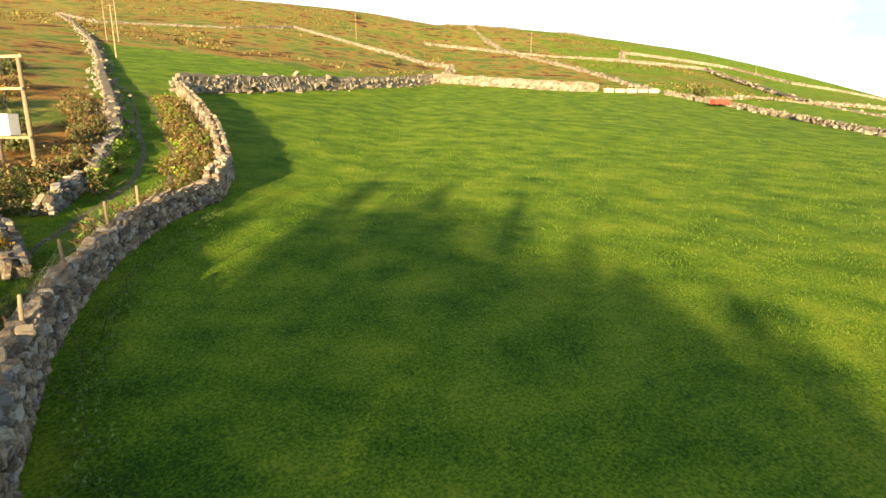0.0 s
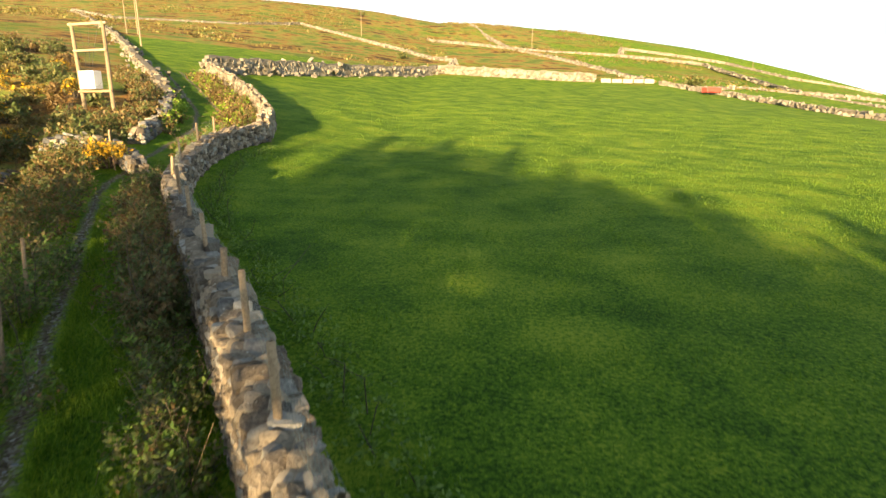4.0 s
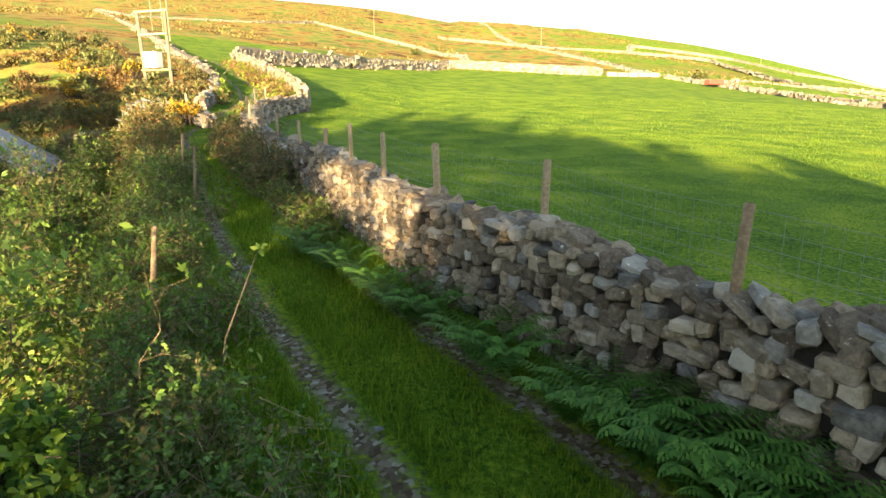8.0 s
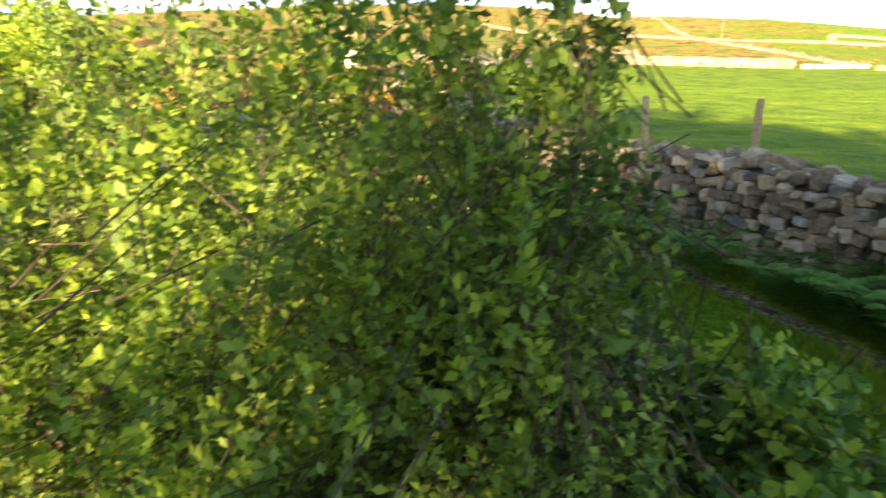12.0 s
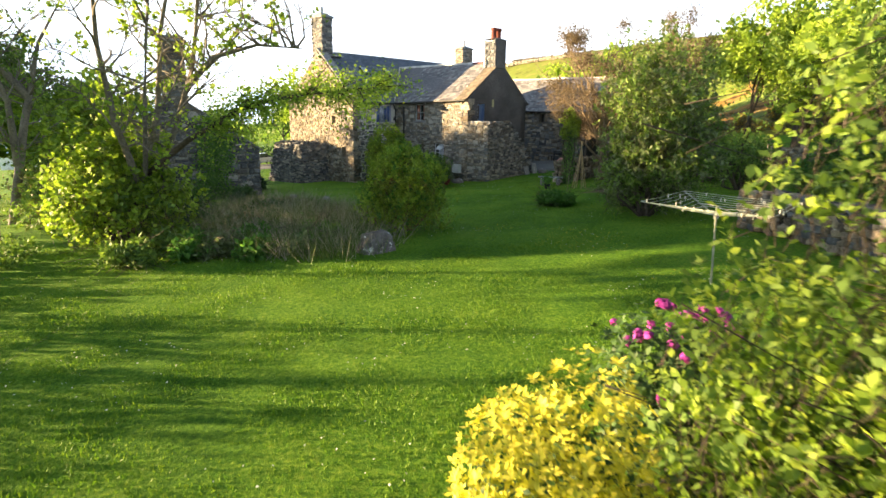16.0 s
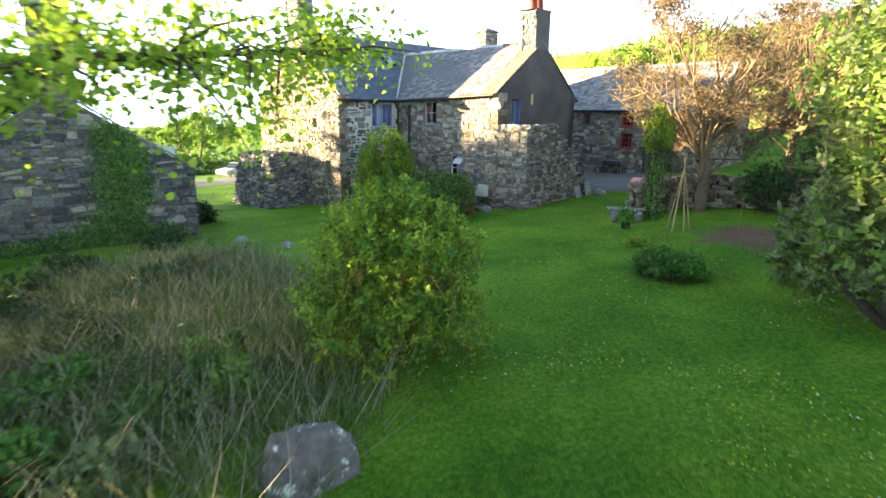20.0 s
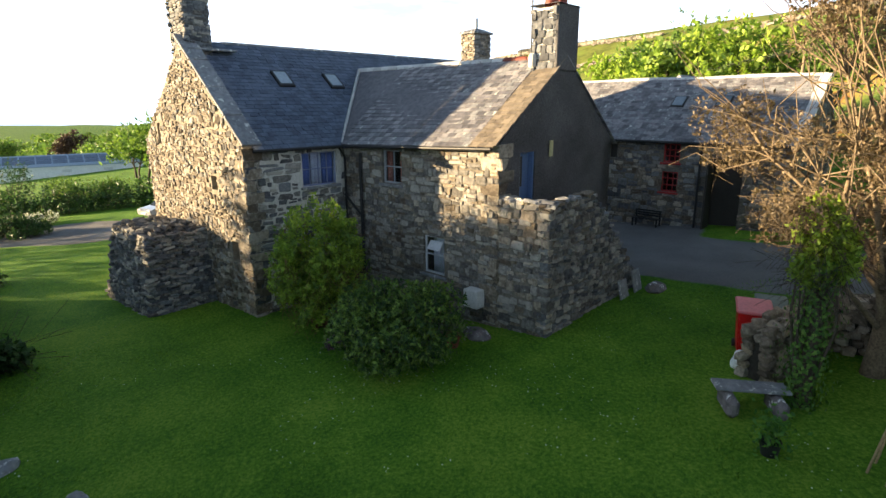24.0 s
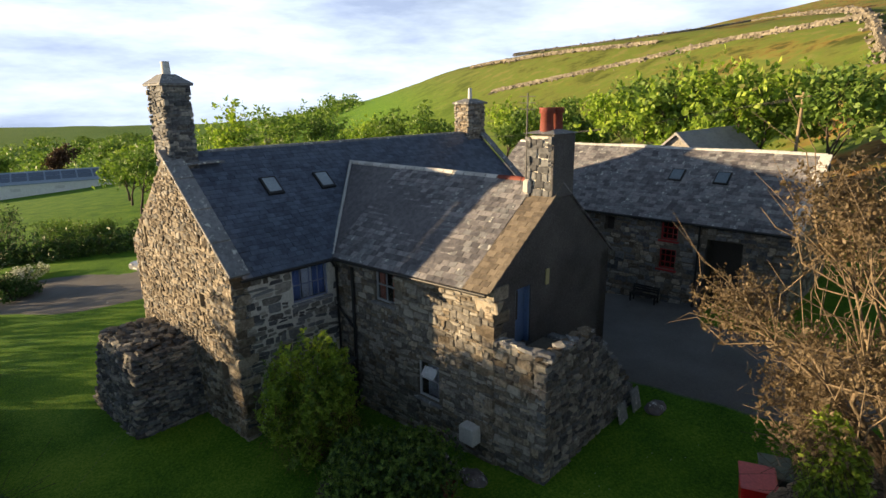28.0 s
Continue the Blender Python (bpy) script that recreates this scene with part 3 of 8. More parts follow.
def polyline_gap(x, y, line, signed=False):
    """Distance of points from a line in the plan; signed: plus on its right."""
    best = np.full(np.shape(x), 1e9)
    side = np.ones(np.shape(x))
    for (ax, ay), (bx, by) in zip(line[:-1], line[1:]):
        dx, dy = bx - ax, by - ay
        t = np.clip(((x - ax) * dx + (y - ay) * dy) / (dx * dx + dy * dy), 0, 1)
        d = np.hypot(x - ax - t * dx, y - ay - t * dy)
        near = d < best
        best = np.where(near, d, best)
        side = np.where(near, np.sign((x - ax) * dy - (y - ay) * dx), side)
    return best * side if signed else best


def spaced(lo, hi, fine_lo, fine_hi, step, grow_by):
    mid = list(np.arange(fine_lo, fine_hi, step))
    s, v, right = step, fine_hi, []
    while v < hi:
        right.append(v)
        s = min(s * grow_by, 45)
        v += s
    s, v, left = step, fine_lo, []
    while v > lo:
        s = min(s * grow_by, 45)
        v -= s
        left.append(v)
    return np.array(left[::-1] + mid + right)


# ---- the ground: one sheet out to the skyline ----
gx, gy = spaced(-1500, 1200, -58, 22, 0.8, 1.08), spaced(-1100, 1300, -36, 44, 0.8, 1.08)
GX, GY = np.meshgrid(gx, gy)
LANE_GAP = polyline_gap(GX, GY, LANE, True)
GZ = ground_z(GX, GY)
GZ += np.where(np.hypot(GX, GY) > 90, 1.0, 0.0) * np.array([[noise.noise((x * 0.013, y * 0.013, 0)) * 2.2 for x in gx] for y in gy]) * np.clip((np.hypot(GX, GY) - 90) / 300, 0, 1)
GZ -= 0.10 * np.exp(-((np.abs(LANE_GAP) - 0.95) / 0.35) ** 2)
nx, ny = len(gx), len(gy)
idx = np.arange(nx * ny).reshape(ny, nx)
gf = np.stack([idx[:-1, :-1], idx[:-1, 1:], idx[1:, 1:], idx[1:, :-1]], -1).reshape(-1, 4)
ground_me = mesh_of("ground", np.stack([GX, GY, GZ], -1).reshape(-1, 3), gf, GROUND, True)


def zone_layer(name, values):
    a = ground_me.attributes.new(name, "FLOAT", "POINT")
    a.data.foreach_set("value", np.asarray(values, np.float32).ravel())


YARD = [(-75, -40), (-66, -30), (-60, -12)]
zone_layer("pasture", 1 - sstep(-0.5, 1.5, hedge_side(GX, GY)) * (1 - sstep(20, 60, GY)))
zone_layer("lane", np.where((GY > -24) & (GY < 78), LANE_GAP, 9.0))
upper = sstep(60, 200, GY - 0.35 * GX) * (1 - sstep(150, 330, GX))
bank = sstep(0.5, -2, polyline_gap(GX, GY, UPPER_LANE_WALL, True)) * sstep(16, 26, GY) * (GX < 5) * sstep(-110, -60, GX) * 0.62
zone_layer("rough", 0.85 * sstep(-75, -130, GX) * sstep(-20, 40, GY))
hillside = 0.38 * sstep(-50, -95, GX) * sstep(12, 45, GY)
zone_layer("heath", np.clip(hillside + np.where(GX < 60, upper * 0.62, upper * 0.45) * (GY > 150) + bank * (GY < 260), 0, 1))
yard_gap = np.minimum(polyline_gap(GX, GY, [(-47, 2.0), (-53, -3), (-62, 4)]) - 3.6, polyline_gap(GX, GY, [(-74, -41), (-71, -34), (-76, -27), (-92, -22)]) - 4.6)
zone_layer("yard", np.clip(0.5 - yard_gap / 2.0, 0, 1))
soil_gap = np.hypot((GX + 32.6) / 2.6, (GY + 3.5) / 1.7) + 0.28 * np.sin(2.1 * GX + 1.3 * GY) * np.sin(1.7 * GY - 0.9 * GX)
zone_layer("soil", np.clip(1.5 - soil_gap, 0, 1))
ground = tagged(new("ground", ground_me), "green pasture and lawn sloping up to a heathery hillside", "ground", kind="structure")

# ---- stone pieces ----
_kit = {}


def stone_kit(mat, count=7, bevel=0.17, rough=0.07, seed=3):
    """A few rounded blocks, each one metre wide, deep and high, in one material."""
    key = (mat.name, bevel)
    if key not in _kit:
        rng = np.random.default_rng(seed)
        made = []
        for _ in range(count):
            bm = bmesh.new()
            bmesh.ops.create_cube(bm, size=1.0)
            for v in bm.verts:
                v.co += Vector(rng.normal(size=3) * rough)
            bmesh.ops.bevel(bm, geom=list(bm.edges), offset=bevel, segments=1, affect="EDGES")
            for v in bm.verts:
                v.co += Vector(rng.normal(size=3) * rough * 0.35)
            me = bpy.data.meshes.new("stone")
            bm.to_mesh(me)
            bm.free()
            me.materials.append(mat)
            n = len(me.vertices)
            co = np.zeros(n * 3, np.float32)
            me.vertices.foreach_get("co", co)
            made.append((me, co.reshape(-1, 3), [tuple(p.vertices) for p in me.polygons]))
        _kit[key] = made
    return _kit[key]


def block_kit(mat, seed=9):
    """Plain uneven blocks for walls that stay far off."""
    key = (mat.name, "block")
    if key not in _kit:
        rng = np.random.default_rng(seed)
        made = []
        for _ in range(5):
            bm = bmesh.new()
            bmesh.ops.create_cube(bm, size=1.0)
            for v in bm.verts:
                v.co += Vector(rng.normal(size=3) * 0.13)
            me = bpy.data.meshes.new("block")
            bm.to_mesh(me)
            bm.free()
            me.materials.append(mat)
            co = np.zeros(24, np.float32)
            me.vertices.foreach_get("co", co)
            made.append((me, co.reshape(-1, 3), [tuple(p.vertices) for p in me.polygons]))
        _kit[key] = made
    return _kit[key]


def lay(places, parent, kits, rng, singles=300, name="stone", rest="stonework", key=None):
    """Stones at the given matrices: the first ones as pieces of their own, the others joined."""
    if key is not None:
        places = sorted(places, key=key)
    vs, fs, ms, o = [], [], [], 0
    for i, m in enumerate(places):
        kit = kits[int(rng.integers(len(kits)))]
        me, co, polys = kit[int(rng.integers(len(kit)))]
        if i < singles:
            ob = new(name, me)
            ob.parent = parent
            ob.matrix_basis = m
        else:
            a = np.array(m)
            vs.append(co @ a[:3, :3].T + a[:3, 3])
            fs += [tuple(k + o for k in p) for p in polys]
            ms += [kits.index(kit)] * len(polys)
            o += len(co)
    if vs:
        me = mesh_of(rest, np.concatenate(vs), fs, None)
        for kit in kits:
            me.materials.append(kit[0][0].materials[0])
        me.polygons.foreach_set("material_index", np.array(ms, np.int32))
        tagged(child(rest, me, parent), kind="stuff")


def courses(rng, width, top, bottom=lambda s: 0.0, rows=(0.14, 0.30), lengths=(0.18, 0.55), holes=(), start=0.0):
    """Stones of a rubble face: (middle along, middle up, length, height)."""
    out, z = [], start
    peak = max(top(width * k / 40) for k in range(41))
    while z < peak:
        h = rows[0] + (rows[1] - rows[0]) * rng.random() ** 1.3
        s = -0.1 * rng.random()
        while s < width - 0.05:
            l = lengths[0] + (lengths[1] - lengths[0]) * rng.random() ** 1.4
            l = min(l, width - s + 0.02)
            hh = h * (0.82 + 0.36 * rng.random())
            c, zc = s + l / 2, z + h / 2 + rng.normal() * 0.03 + 0.05 * math.sin(1.7 * s + z * 2.3)
            zt = top(min(max(c, 0), width))
            if zc < zt - 0.02 and zc > bottom(c) - 0.1 and not any(a - l * 0.35 < c < b + l * 0.35 and lo - h * 0.3 < zc < hi + h * 0.3 for a, b, lo, hi in holes):
                cut = rng.random()
                if cut < 0.2 and h > rows[0] * 1.25:
                    out += [(c, zc - h * 0.26, l, hh * 0.5), (c + rng.normal() * 0.04, min(zc + h * 0.24, zt - hh * 0.2), l, hh * 0.48)]
                elif cut > 0.88 and zc + h < zt:
                    out.append((c, zc + h * 0.2, l * 0.95, hh * 1.45))
                else:
                    out.append((c, min(zc, zt - hh * 0.3), l, hh))
            s += l
        z += h
    return out


def rubble_face(parent, origin, along, out, width, top, kits, seed, rows=(0.14, 0.30), lengths=(0.18, 0.55), depth=0.22, proud=0.05, holes=(), singles=300, bottom=lambda s: 0.0, start=0.0, gap=0.90, tilt=4.0, key=None):
    """Stones bedded in a wall face whose plane passes through origin."""
    rng = np.random.default_rng(seed)
    al, ou = Vector(along).normalized(), Vector(out).normalized()
    up = Vector((0, 0, 1))
    basis = Matrix((al, ou, up)).transposed().to_4x4()
    places = []
    for c, z, l, h in courses(rng, width, top, bottom, rows, lengths, holes, start):
        push = proud * (0.4 + 1.0 * rng.random())
        p = Vector(origin) + al * c + up * z + ou * (push - depth / 2)
        places.append(Matrix.Translation(p) @ basis @ pose(0, 0, 0, rng.normal() * tilt * 0.6, rng.normal() * tilt, rng.normal() * tilt * 0.6) @ Matrix.Diagonal((l * gap, depth, h * gap, 1)))
    lay(places, parent, kits, rng, singles, key=key)


def prism(profile, axis_from, axis_to, mat, name, parent, label=""):
    """A solid with a profile in (x, z) swept along y, in the parent's frame."""
    n = len(profile)
    vs = [(x, axis_from, z) for x, z in profile] + [(x, axis_to, z) for x, z in profile]
    fs = [tuple(range(n))[::-1], tuple(range(n, 2 * n))] + [(i, (i + 1) % n, n + (i + 1) % n, n + i) for i in range(n)]
    me = mesh_of(name, vs, fs, mat)
    bm = bmesh.new()
    bm.from_mesh(me)
    bmesh.ops.recalc_face_normals(bm, faces=bm.faces)
    bm.to_mesh(me)
    bm.free()
    return child(name, me, parent, label)


def along_line(line, step):
    """Points every step metres along a line: (x, y, unit along, distance)."""
    out, carry, done = [], 0.0, 0.0
    for (ax, ay), (bx, by) in zip(line[:-1], line[1:]):
        l = math.hypot(bx - ax, by - ay)
        d = ((bx - ax) / l, (by - ay) / l)
        s = carry
        while s < l:
            out.append((ax + d[0] * s, ay + d[1] * s, d, done + s))
            s += step
        carry = s - l
        done += l
    return out


def drystone_wall(name, label, line, height, thick, seed, kits, core_mat, row=0.2, length=0.36, singles=300, near=None, cope=True, group="", jag=0.06, tumble=0.0, lift=lambda s: 0.0):
    """A dry-laid wall along a line over the ground: core, faces of stones, and a rough cope on edge."""
    rng = np.random.default_rng(seed)
    wall = thing(name, label, "stone wall", (line[0][0], line[0][1], float(ground_z(*line[0]))), group=group)
    org = Vector(wall.matrix_basis.translation)
    pts = along_line(line, 0.6)
    vs, fs = [], []
    for i, (x, y, d, s) in enumerate(pts):
        z, nx_, ny_ = float(ground_z(x, y)), d[1], -d[0]
        h = height * (1 + 0.05 * math.sin(s * 0.7) + 0.04 * math.sin(s * 1.9)) + lift(s)
        for w, up in ((thick * 0.46, -0.3), (thick * 0.33, h * 0.97), (-thick * 0.33, h * 0.97), (-thick * 0.46, -0.3)):
            vs.append((x + nx_ * w - org.x, y + ny_ * w - org.y, z + up - org.z))
        if i:
            o = (i - 1) * 4
            fs += [(o + k, o + (k + 1) % 4, o + 4 + (k + 1) % 4, o + 4 + k) for k in range(4)]
    fs += [(0, 1, 2, 3), tuple(len(vs) - 4 + k for k in (3, 2, 1, 0))]
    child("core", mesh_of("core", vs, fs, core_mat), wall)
    places = []
    for side in (1, -1):
        for k in range(int(height / row) + (1 if cope else 0)):
            zc = (k + 0.5) * row
            for x, y, d, s in along_line(line, length * (0.9 + 0.2 * rng.random())):
                h = height * (1 + 0.05 * math.sin(s * 0.7) + 0.04 * math.sin(s * 1.9)) + lift(s)
                zz = zc * h / height + rng.normal() * 0.02
                w = side * thick * (0.46 - 0.13 * zz / h)
                sh = rng.normal() * 0.05
                p = Vector((x + d[1] * w + d[0] * sh, y - d[0] * w + d[1] * sh, float(ground_z(x, y)) + zz)) - org
                a = math.degrees(math.atan2(d[1], d[0]))
                sc = (length * (0.60 + 0.85 * rng.random() ** 1.5), 0.26 + 0.06 * rng.random(), row * h / height * (0.80 + 0.55 * rng.random()))
                places.append(Matrix.Translation(p) @ pose(0, 0, 0, rng.normal() * 8, rng.normal() * 9, a + rng.normal() * 9) @ Matrix.Diagonal((*sc, 1)))
    if cope:
        for x, y, d, s in along_line(line, length * 0.6):
            h = height * (1 + 0.05 * math.sin(s * 0.7) + 0.04 * math.sin(s * 1.9)) + lift(s)
            a = math.degrees(math.atan2(d[1], d[0]))
            for w in (0.16, -0.16):
                q = w * thick + rng.normal() * 0.06
                p = Vector((x + d[1] * q, y - d[0] * q, float(ground_z(x, y)) + h + 0.01 + rng.normal() * jag)) - org
                places.append(Matrix.Translation(p) @ pose(0, 0, 0, rng.normal() * 12, -20 + rng.normal() * 13, a + rng.normal() * 16) @ Matrix.Diagonal((length * (1.0 + 0.8 * rng.random()), thick * (0.36 + 0.24 * rng.random()), 0.075 + 0.075 * rng.random(), 1)))
    if tumble:
        for x, y, d, s in along_line(line, 1.0 / tumble):
            q = rng.normal() * thick * 0.75
            px, py = x + d[1] * q + rng.normal() * 0.4, y - d[0] * q + rng.normal() * 0.4
            up = max(0.1, height * (1.15 - abs(q) / thick) * rng.random() ** 0.7)
            p = Vector((px, py, float(ground_z(px, py)) + up)) - org
            k = length * (0.45 + 0.6 * rng.random())
            places.append(Matrix.Translation(p) @ pose(0, 0, 0, rng.normal() * 25, rng.normal() * 25, rng.random() * 180) @ Matrix.Diagonal((k, k * 0.8, k * 0.6, 1)))
    key = None
    if near is not None:
        nv = Vector(near) - org
        key = lambda m: (m.translation - nv).length
    lay(places, wall, kits, rng, singles, key=key)
    return wall


# ---- the farmhouse ----
TH = 40.0
HOUSE = Vector((-44.8, -10.3, 0.0))


def house_to_world(a, b):
    c, s = math.cos(radians(TH)), math.sin(radians(TH))
    return HOUSE.x + a * c - b * s, HOUSE.y + a * s + b * c


house = thing("farmhouse", "old grey rubble-stone farmhouse with slate roofs and tall chimneys", "house", tuple(HOUSE), TH)
WING = dict(a0=-7.95, a1=0.0, b0=0.0, b1=7.2, eave=6.55, ridge=9.45)
MAIN = dict(a0=-16.95, a1=-7.95, b0=-4.35, b1=16.8, eave=6.45, ridge=10.25)


def wall_with_holes(name, parent, origin, along, out, width, top_pts, thick, holes, mat, label=""):
    """A wall slab whose face lies on origin, with square openings right through it. top_pts: (along, height) of its upper edge."""
    al, ou = Vector(along).normalized(), Vector(out).normalized()
    xs = sorted({0.0, width, *[p[0] for p in top_pts], *[v for h in holes for v in h[:2]]})

    def top(s):
        for (s0, z0), (s1, z1) in zip(top_pts[:-1], top_pts[1:]):
            if s0 - 1e-6 <= s <= s1 + 1e-6:
                return z0 + (z1 - z0) * (s - s0) / max(s1 - s0, 1e-6)
        return top_pts[-1][1]

    vs, fs = [], []
    for s0, s1 in zip(xs[:-1], xs[1:]):
        mid = (s0 + s1) / 2
        spans, z = [], -1.2
        for h in sorted((h for h in holes if h[0] - 1e-6 < mid < h[1] + 1e-6), key=lambda h: h[2]):
            spans.append(((z, z), (h[2], h[2])))
            z = h[3]
        spans.append(((z, z), (top(s0 + 1e-7), top(s1 - 1e-7))))
        for (b0, b1), (t0, t1) in spans:
            o = len(vs)
            for q in (0, -thick):
                for s, zz in ((s0, b0), (s1, b1), (s1, t1), (s0, t0)):
                    vs.append(Vector(origin) + al * s + ou * q + Vector((0, 0, zz)))
            fs += [(o, o + 1, o + 2, o + 3), (o + 7, o + 6, o + 5, o + 4)] + [(o + i, o + 4 + i, o + 4 + (i + 1) % 4, o + (i + 1) % 4) for i in range(4)]
    me = mesh_of(name, vs, fs, mat)
    bm = bmesh.new()
    bm.from_mesh(me)
    bmesh.ops.remove_doubles(bm, verts=bm.verts, dist=0.0005)
    bmesh.ops.recalc_face_normals(bm, faces=bm.faces)
    bm.to_mesh(me)
    bm.free()
    return child(name, me, parent, label)


def slate_slope(parent, mat_kits, low_a, low_b, high_a, width_dir_len, rng_seed, course=0.24, slate=0.33, singles=300, keep=None, thick=0.024, high_b=None):
    """Slates on a slope. low_a: point at the eave's start, low_b: at its end, high_a: at the ridge above the start."""
    rng = np.random.default_rng(rng_seed)
    a, b, c = Vector(low_a), Vector(low_b), Vector(high_a)
    al, upv = (b - a), (c - a)
    w, l = al.length, upv.length
    al, upv = al.normalized(), upv.normalized()
    n = al.cross(upv).normalized()
    if n.z < 0:
        n = -n
    basis = Matrix((al, upv, n)).transposed().to_4x4()
    sag = Vector((0, 0, 0)) if high_b is None else Vector(high_b) - c - (b - a)
    places = []
    rows = int(l / course)
    for i in range(rows + 1):
        y = i * course
        x = -(i % 2) * slate / 2
        while x < w - 0.02:
            ww = min(slate * (0.92 + 0.16 * rng.random()), w - x)
            x0 = max(x, 0)
            cx = (x0 + x + ww) / 2
            if keep is None or keep(cx, y):
                ln = min(course * 1.35, l - y + course * 0.3)
                p = a + al * cx + upv * (y + ln / 2 - 0.04) + sag * (cx / w) * (y / l) + n * (0.02 + rng.random() * 0.006)
                places.append(Matrix.Translation(p) @ basis @ pose(0, 0, 0, -4.2 + rng.normal() * 0.6, rng.normal() * 0.4, rng.normal() * 0.7) @ Matrix.Diagonal((max(x + ww - x0 - 0.012, 0.05), ln, thick, 1)))
            x += ww
    lay(places, parent, mat_kits, rng, singles, "slate", "slating")


def flat_kit(mat, seed=5):
    key = (mat.name, "flat")
    if key not in _kit:
        rng = np.random.default_rng(seed)
        made = []
        for _ in range(4):
            bm = bmesh.new()
            bmesh.ops.create_cube(bm, size=1.0)
            for v in bm.verts:
                v.co += Vector((rng.normal() * 0.012, rng.normal() * 0.012, 0))
            me = bpy.data.meshes.new("slate")
            bm.to_mesh(me)
            bm.free()
            me.materials.append(mat)
            co = np.zeros(24, np.float32)
            me.vertices.foreach_get("co", co)
            made.append((me, co.reshape(-1, 3), [tuple(p.vertices) for p in me.polygons]))
        _kit[key] = made
    return _kit[key]


# ---- farmhouse: walls with their openings ----
HOLES_FRONT = [(2.35, 3.45, 5.05, 6.3), (4.55, 5.6, 1.95, 3.35)]
HOLES_MAIN = [(2.35, 3.95, 4.85, 6.15)]
HOLES_GABLE = [(2.25, 2.75, 4.75, 5.3), (1.0, 1.5, 2.1, 2.9), (7.3, 7.6, 6.3, 7.2)]
HOLES_WGABLE = [(1.1, 1.95, 4.4, 6.4)]
w_front = wall_with_holes("wing_front_wall", house, (-7.95, 0, 0), (1, 0, 0), (0, -1, 0), 7.95, [(0, 6.45), (7.95, 6.72)], 0.6, HOLES_FRONT, EARTH_MORTAR, "grey-brown rubble stone wall")
w_gable = wall_with_holes("wing_gable_wall", house, (0, 0, 0), (0, 1, 0), (1, 0, 0), 7.2, [(0, 6.72), (3.6, 9.5), (7.2, 6.55)], 0.6, HOLES_WGABLE, RENDER_COAT, "dark pebbledashed gable wall")
w_back = wall_with_holes("wing_back_wall", house, (-7.95, 7.2, 0), (1, 0, 0), (0, 1, 0), 7.95, [(0, 6.5), (7.95, 6.5)], 0.6, [], RENDER_COAT)
m_front = wall_with_holes("main_front_wall", house, (-7.95, -4.35, 0), (0, 1, 0), (1, 0, 0), 18.6, [(0, 6.45), (18.6, 6.45)], 0.6, HOLES_MAIN, LIME_MORTAR, "dark stone wall with thick white pointing")
m_gable = wall_with_holes("main_gable_wall", house, (-7.95, -4.35, 0), (-1, 0, 0), (0, -1, 0), 9.0, [(0, 6.45), (4.5, 10.25), (9.0, 6.45)], 0.6, HOLES_GABLE, WARM_MORTAR, "sunlit ochre rubble gable wall")
m_back = wall_with_holes("main_back_wall", house, (-16.95, -4.35, 0), (0, 1, 0), (-1, 0, 0), 18.6, [(0, 6.45), (18.6, 6.45)], 0.6, [], LIME_MORTAR)
m_far = wall_with_holes("main_far_gable", house, (-7.95, 14.25, 0), (-1, 0, 0), (0, 1, 0), 9.0, [(0, 6.45), (4.5, 10.25), (9.0, 6.45)], 0.6, [], WARM_MORTAR)

grey, warm, dark, dry = stone_kit(GREY_STONE, bevel=0.13), stone_kit(WARM_STONE, bevel=0.13), stone_kit(DARK_STONE, bevel=0.13), stone_kit(WALL_STONE)
near_cam = Vector((8, -8, 4))
by_camera = lambda m: (m.translation - near_cam).length
QUOIN = 0.34
rubble_face(w_front, (-7.95, 0, 0), (1, 0, 0), (0, -1, 0), 7.95, lambda s: 6.42 + 0.03 * s, [grey, grey, grey, warm], 21, (0.11, 0.27), (0.16, 0.62), 0.2, 0.035, HOLES_FRONT, 330, start=-0.3, key=by_camera)
rubble_face(m_front, (-7.95, -4.35, 0), (0, 1, 0), (1, 0, 0), 4.33, lambda s: 6.4, [dark, dark, grey], 22, (0.14, 0.40), (0.2, 0.95), 0.2, 0.03, HOLES_MAIN, 300, start=-0.3, gap=0.84, tilt=6)
rubble_face(m_gable, (-7.95, -4.35, 0), (-1, 0, 0), (0, -1, 0), 9.0, lambda s: 6.4 + (3.75 * (1 - abs(s - 4.5) / 4.5)), [warm, warm, grey], 23, (0.11, 0.26), (0.14, 0.42), 0.2, 0.05, HOLES_GABLE, 330, start=-0.6, gap=0.84, tilt=12)
# long quoins at the corners
rngq = np.random.default_rng(77)
for cx, cy, top_z, parent, mat, ax, ay in ((-7.95, -4.35, 6.4, m_gable, WARM_STONE, -1, 1), (0.0, 0.0, 6.5, w_front, WARM_STONE, -1, 1)):
    z, k = -0.5, 0
    while z < top_z - 0.2:
        h = 0.28 + 0.16 * rngq.random()
        l1, l2 = (0.75, 0.4) if k % 2 else (0.42, 0.7)
        me = stone_kit(mat, bevel=0.05)[k % 7][0]
        q = new("quoin", me)
        q.parent = parent
        q.matrix_basis = Matrix.Translation((cx + ax * (l1 / 2 - 0.05), cy + ay * (l2 / 2 - 0.05), z + h / 2)) @ Matrix.Diagonal((l1, l2, h * 0.94, 1))
        z += h
        k += 1

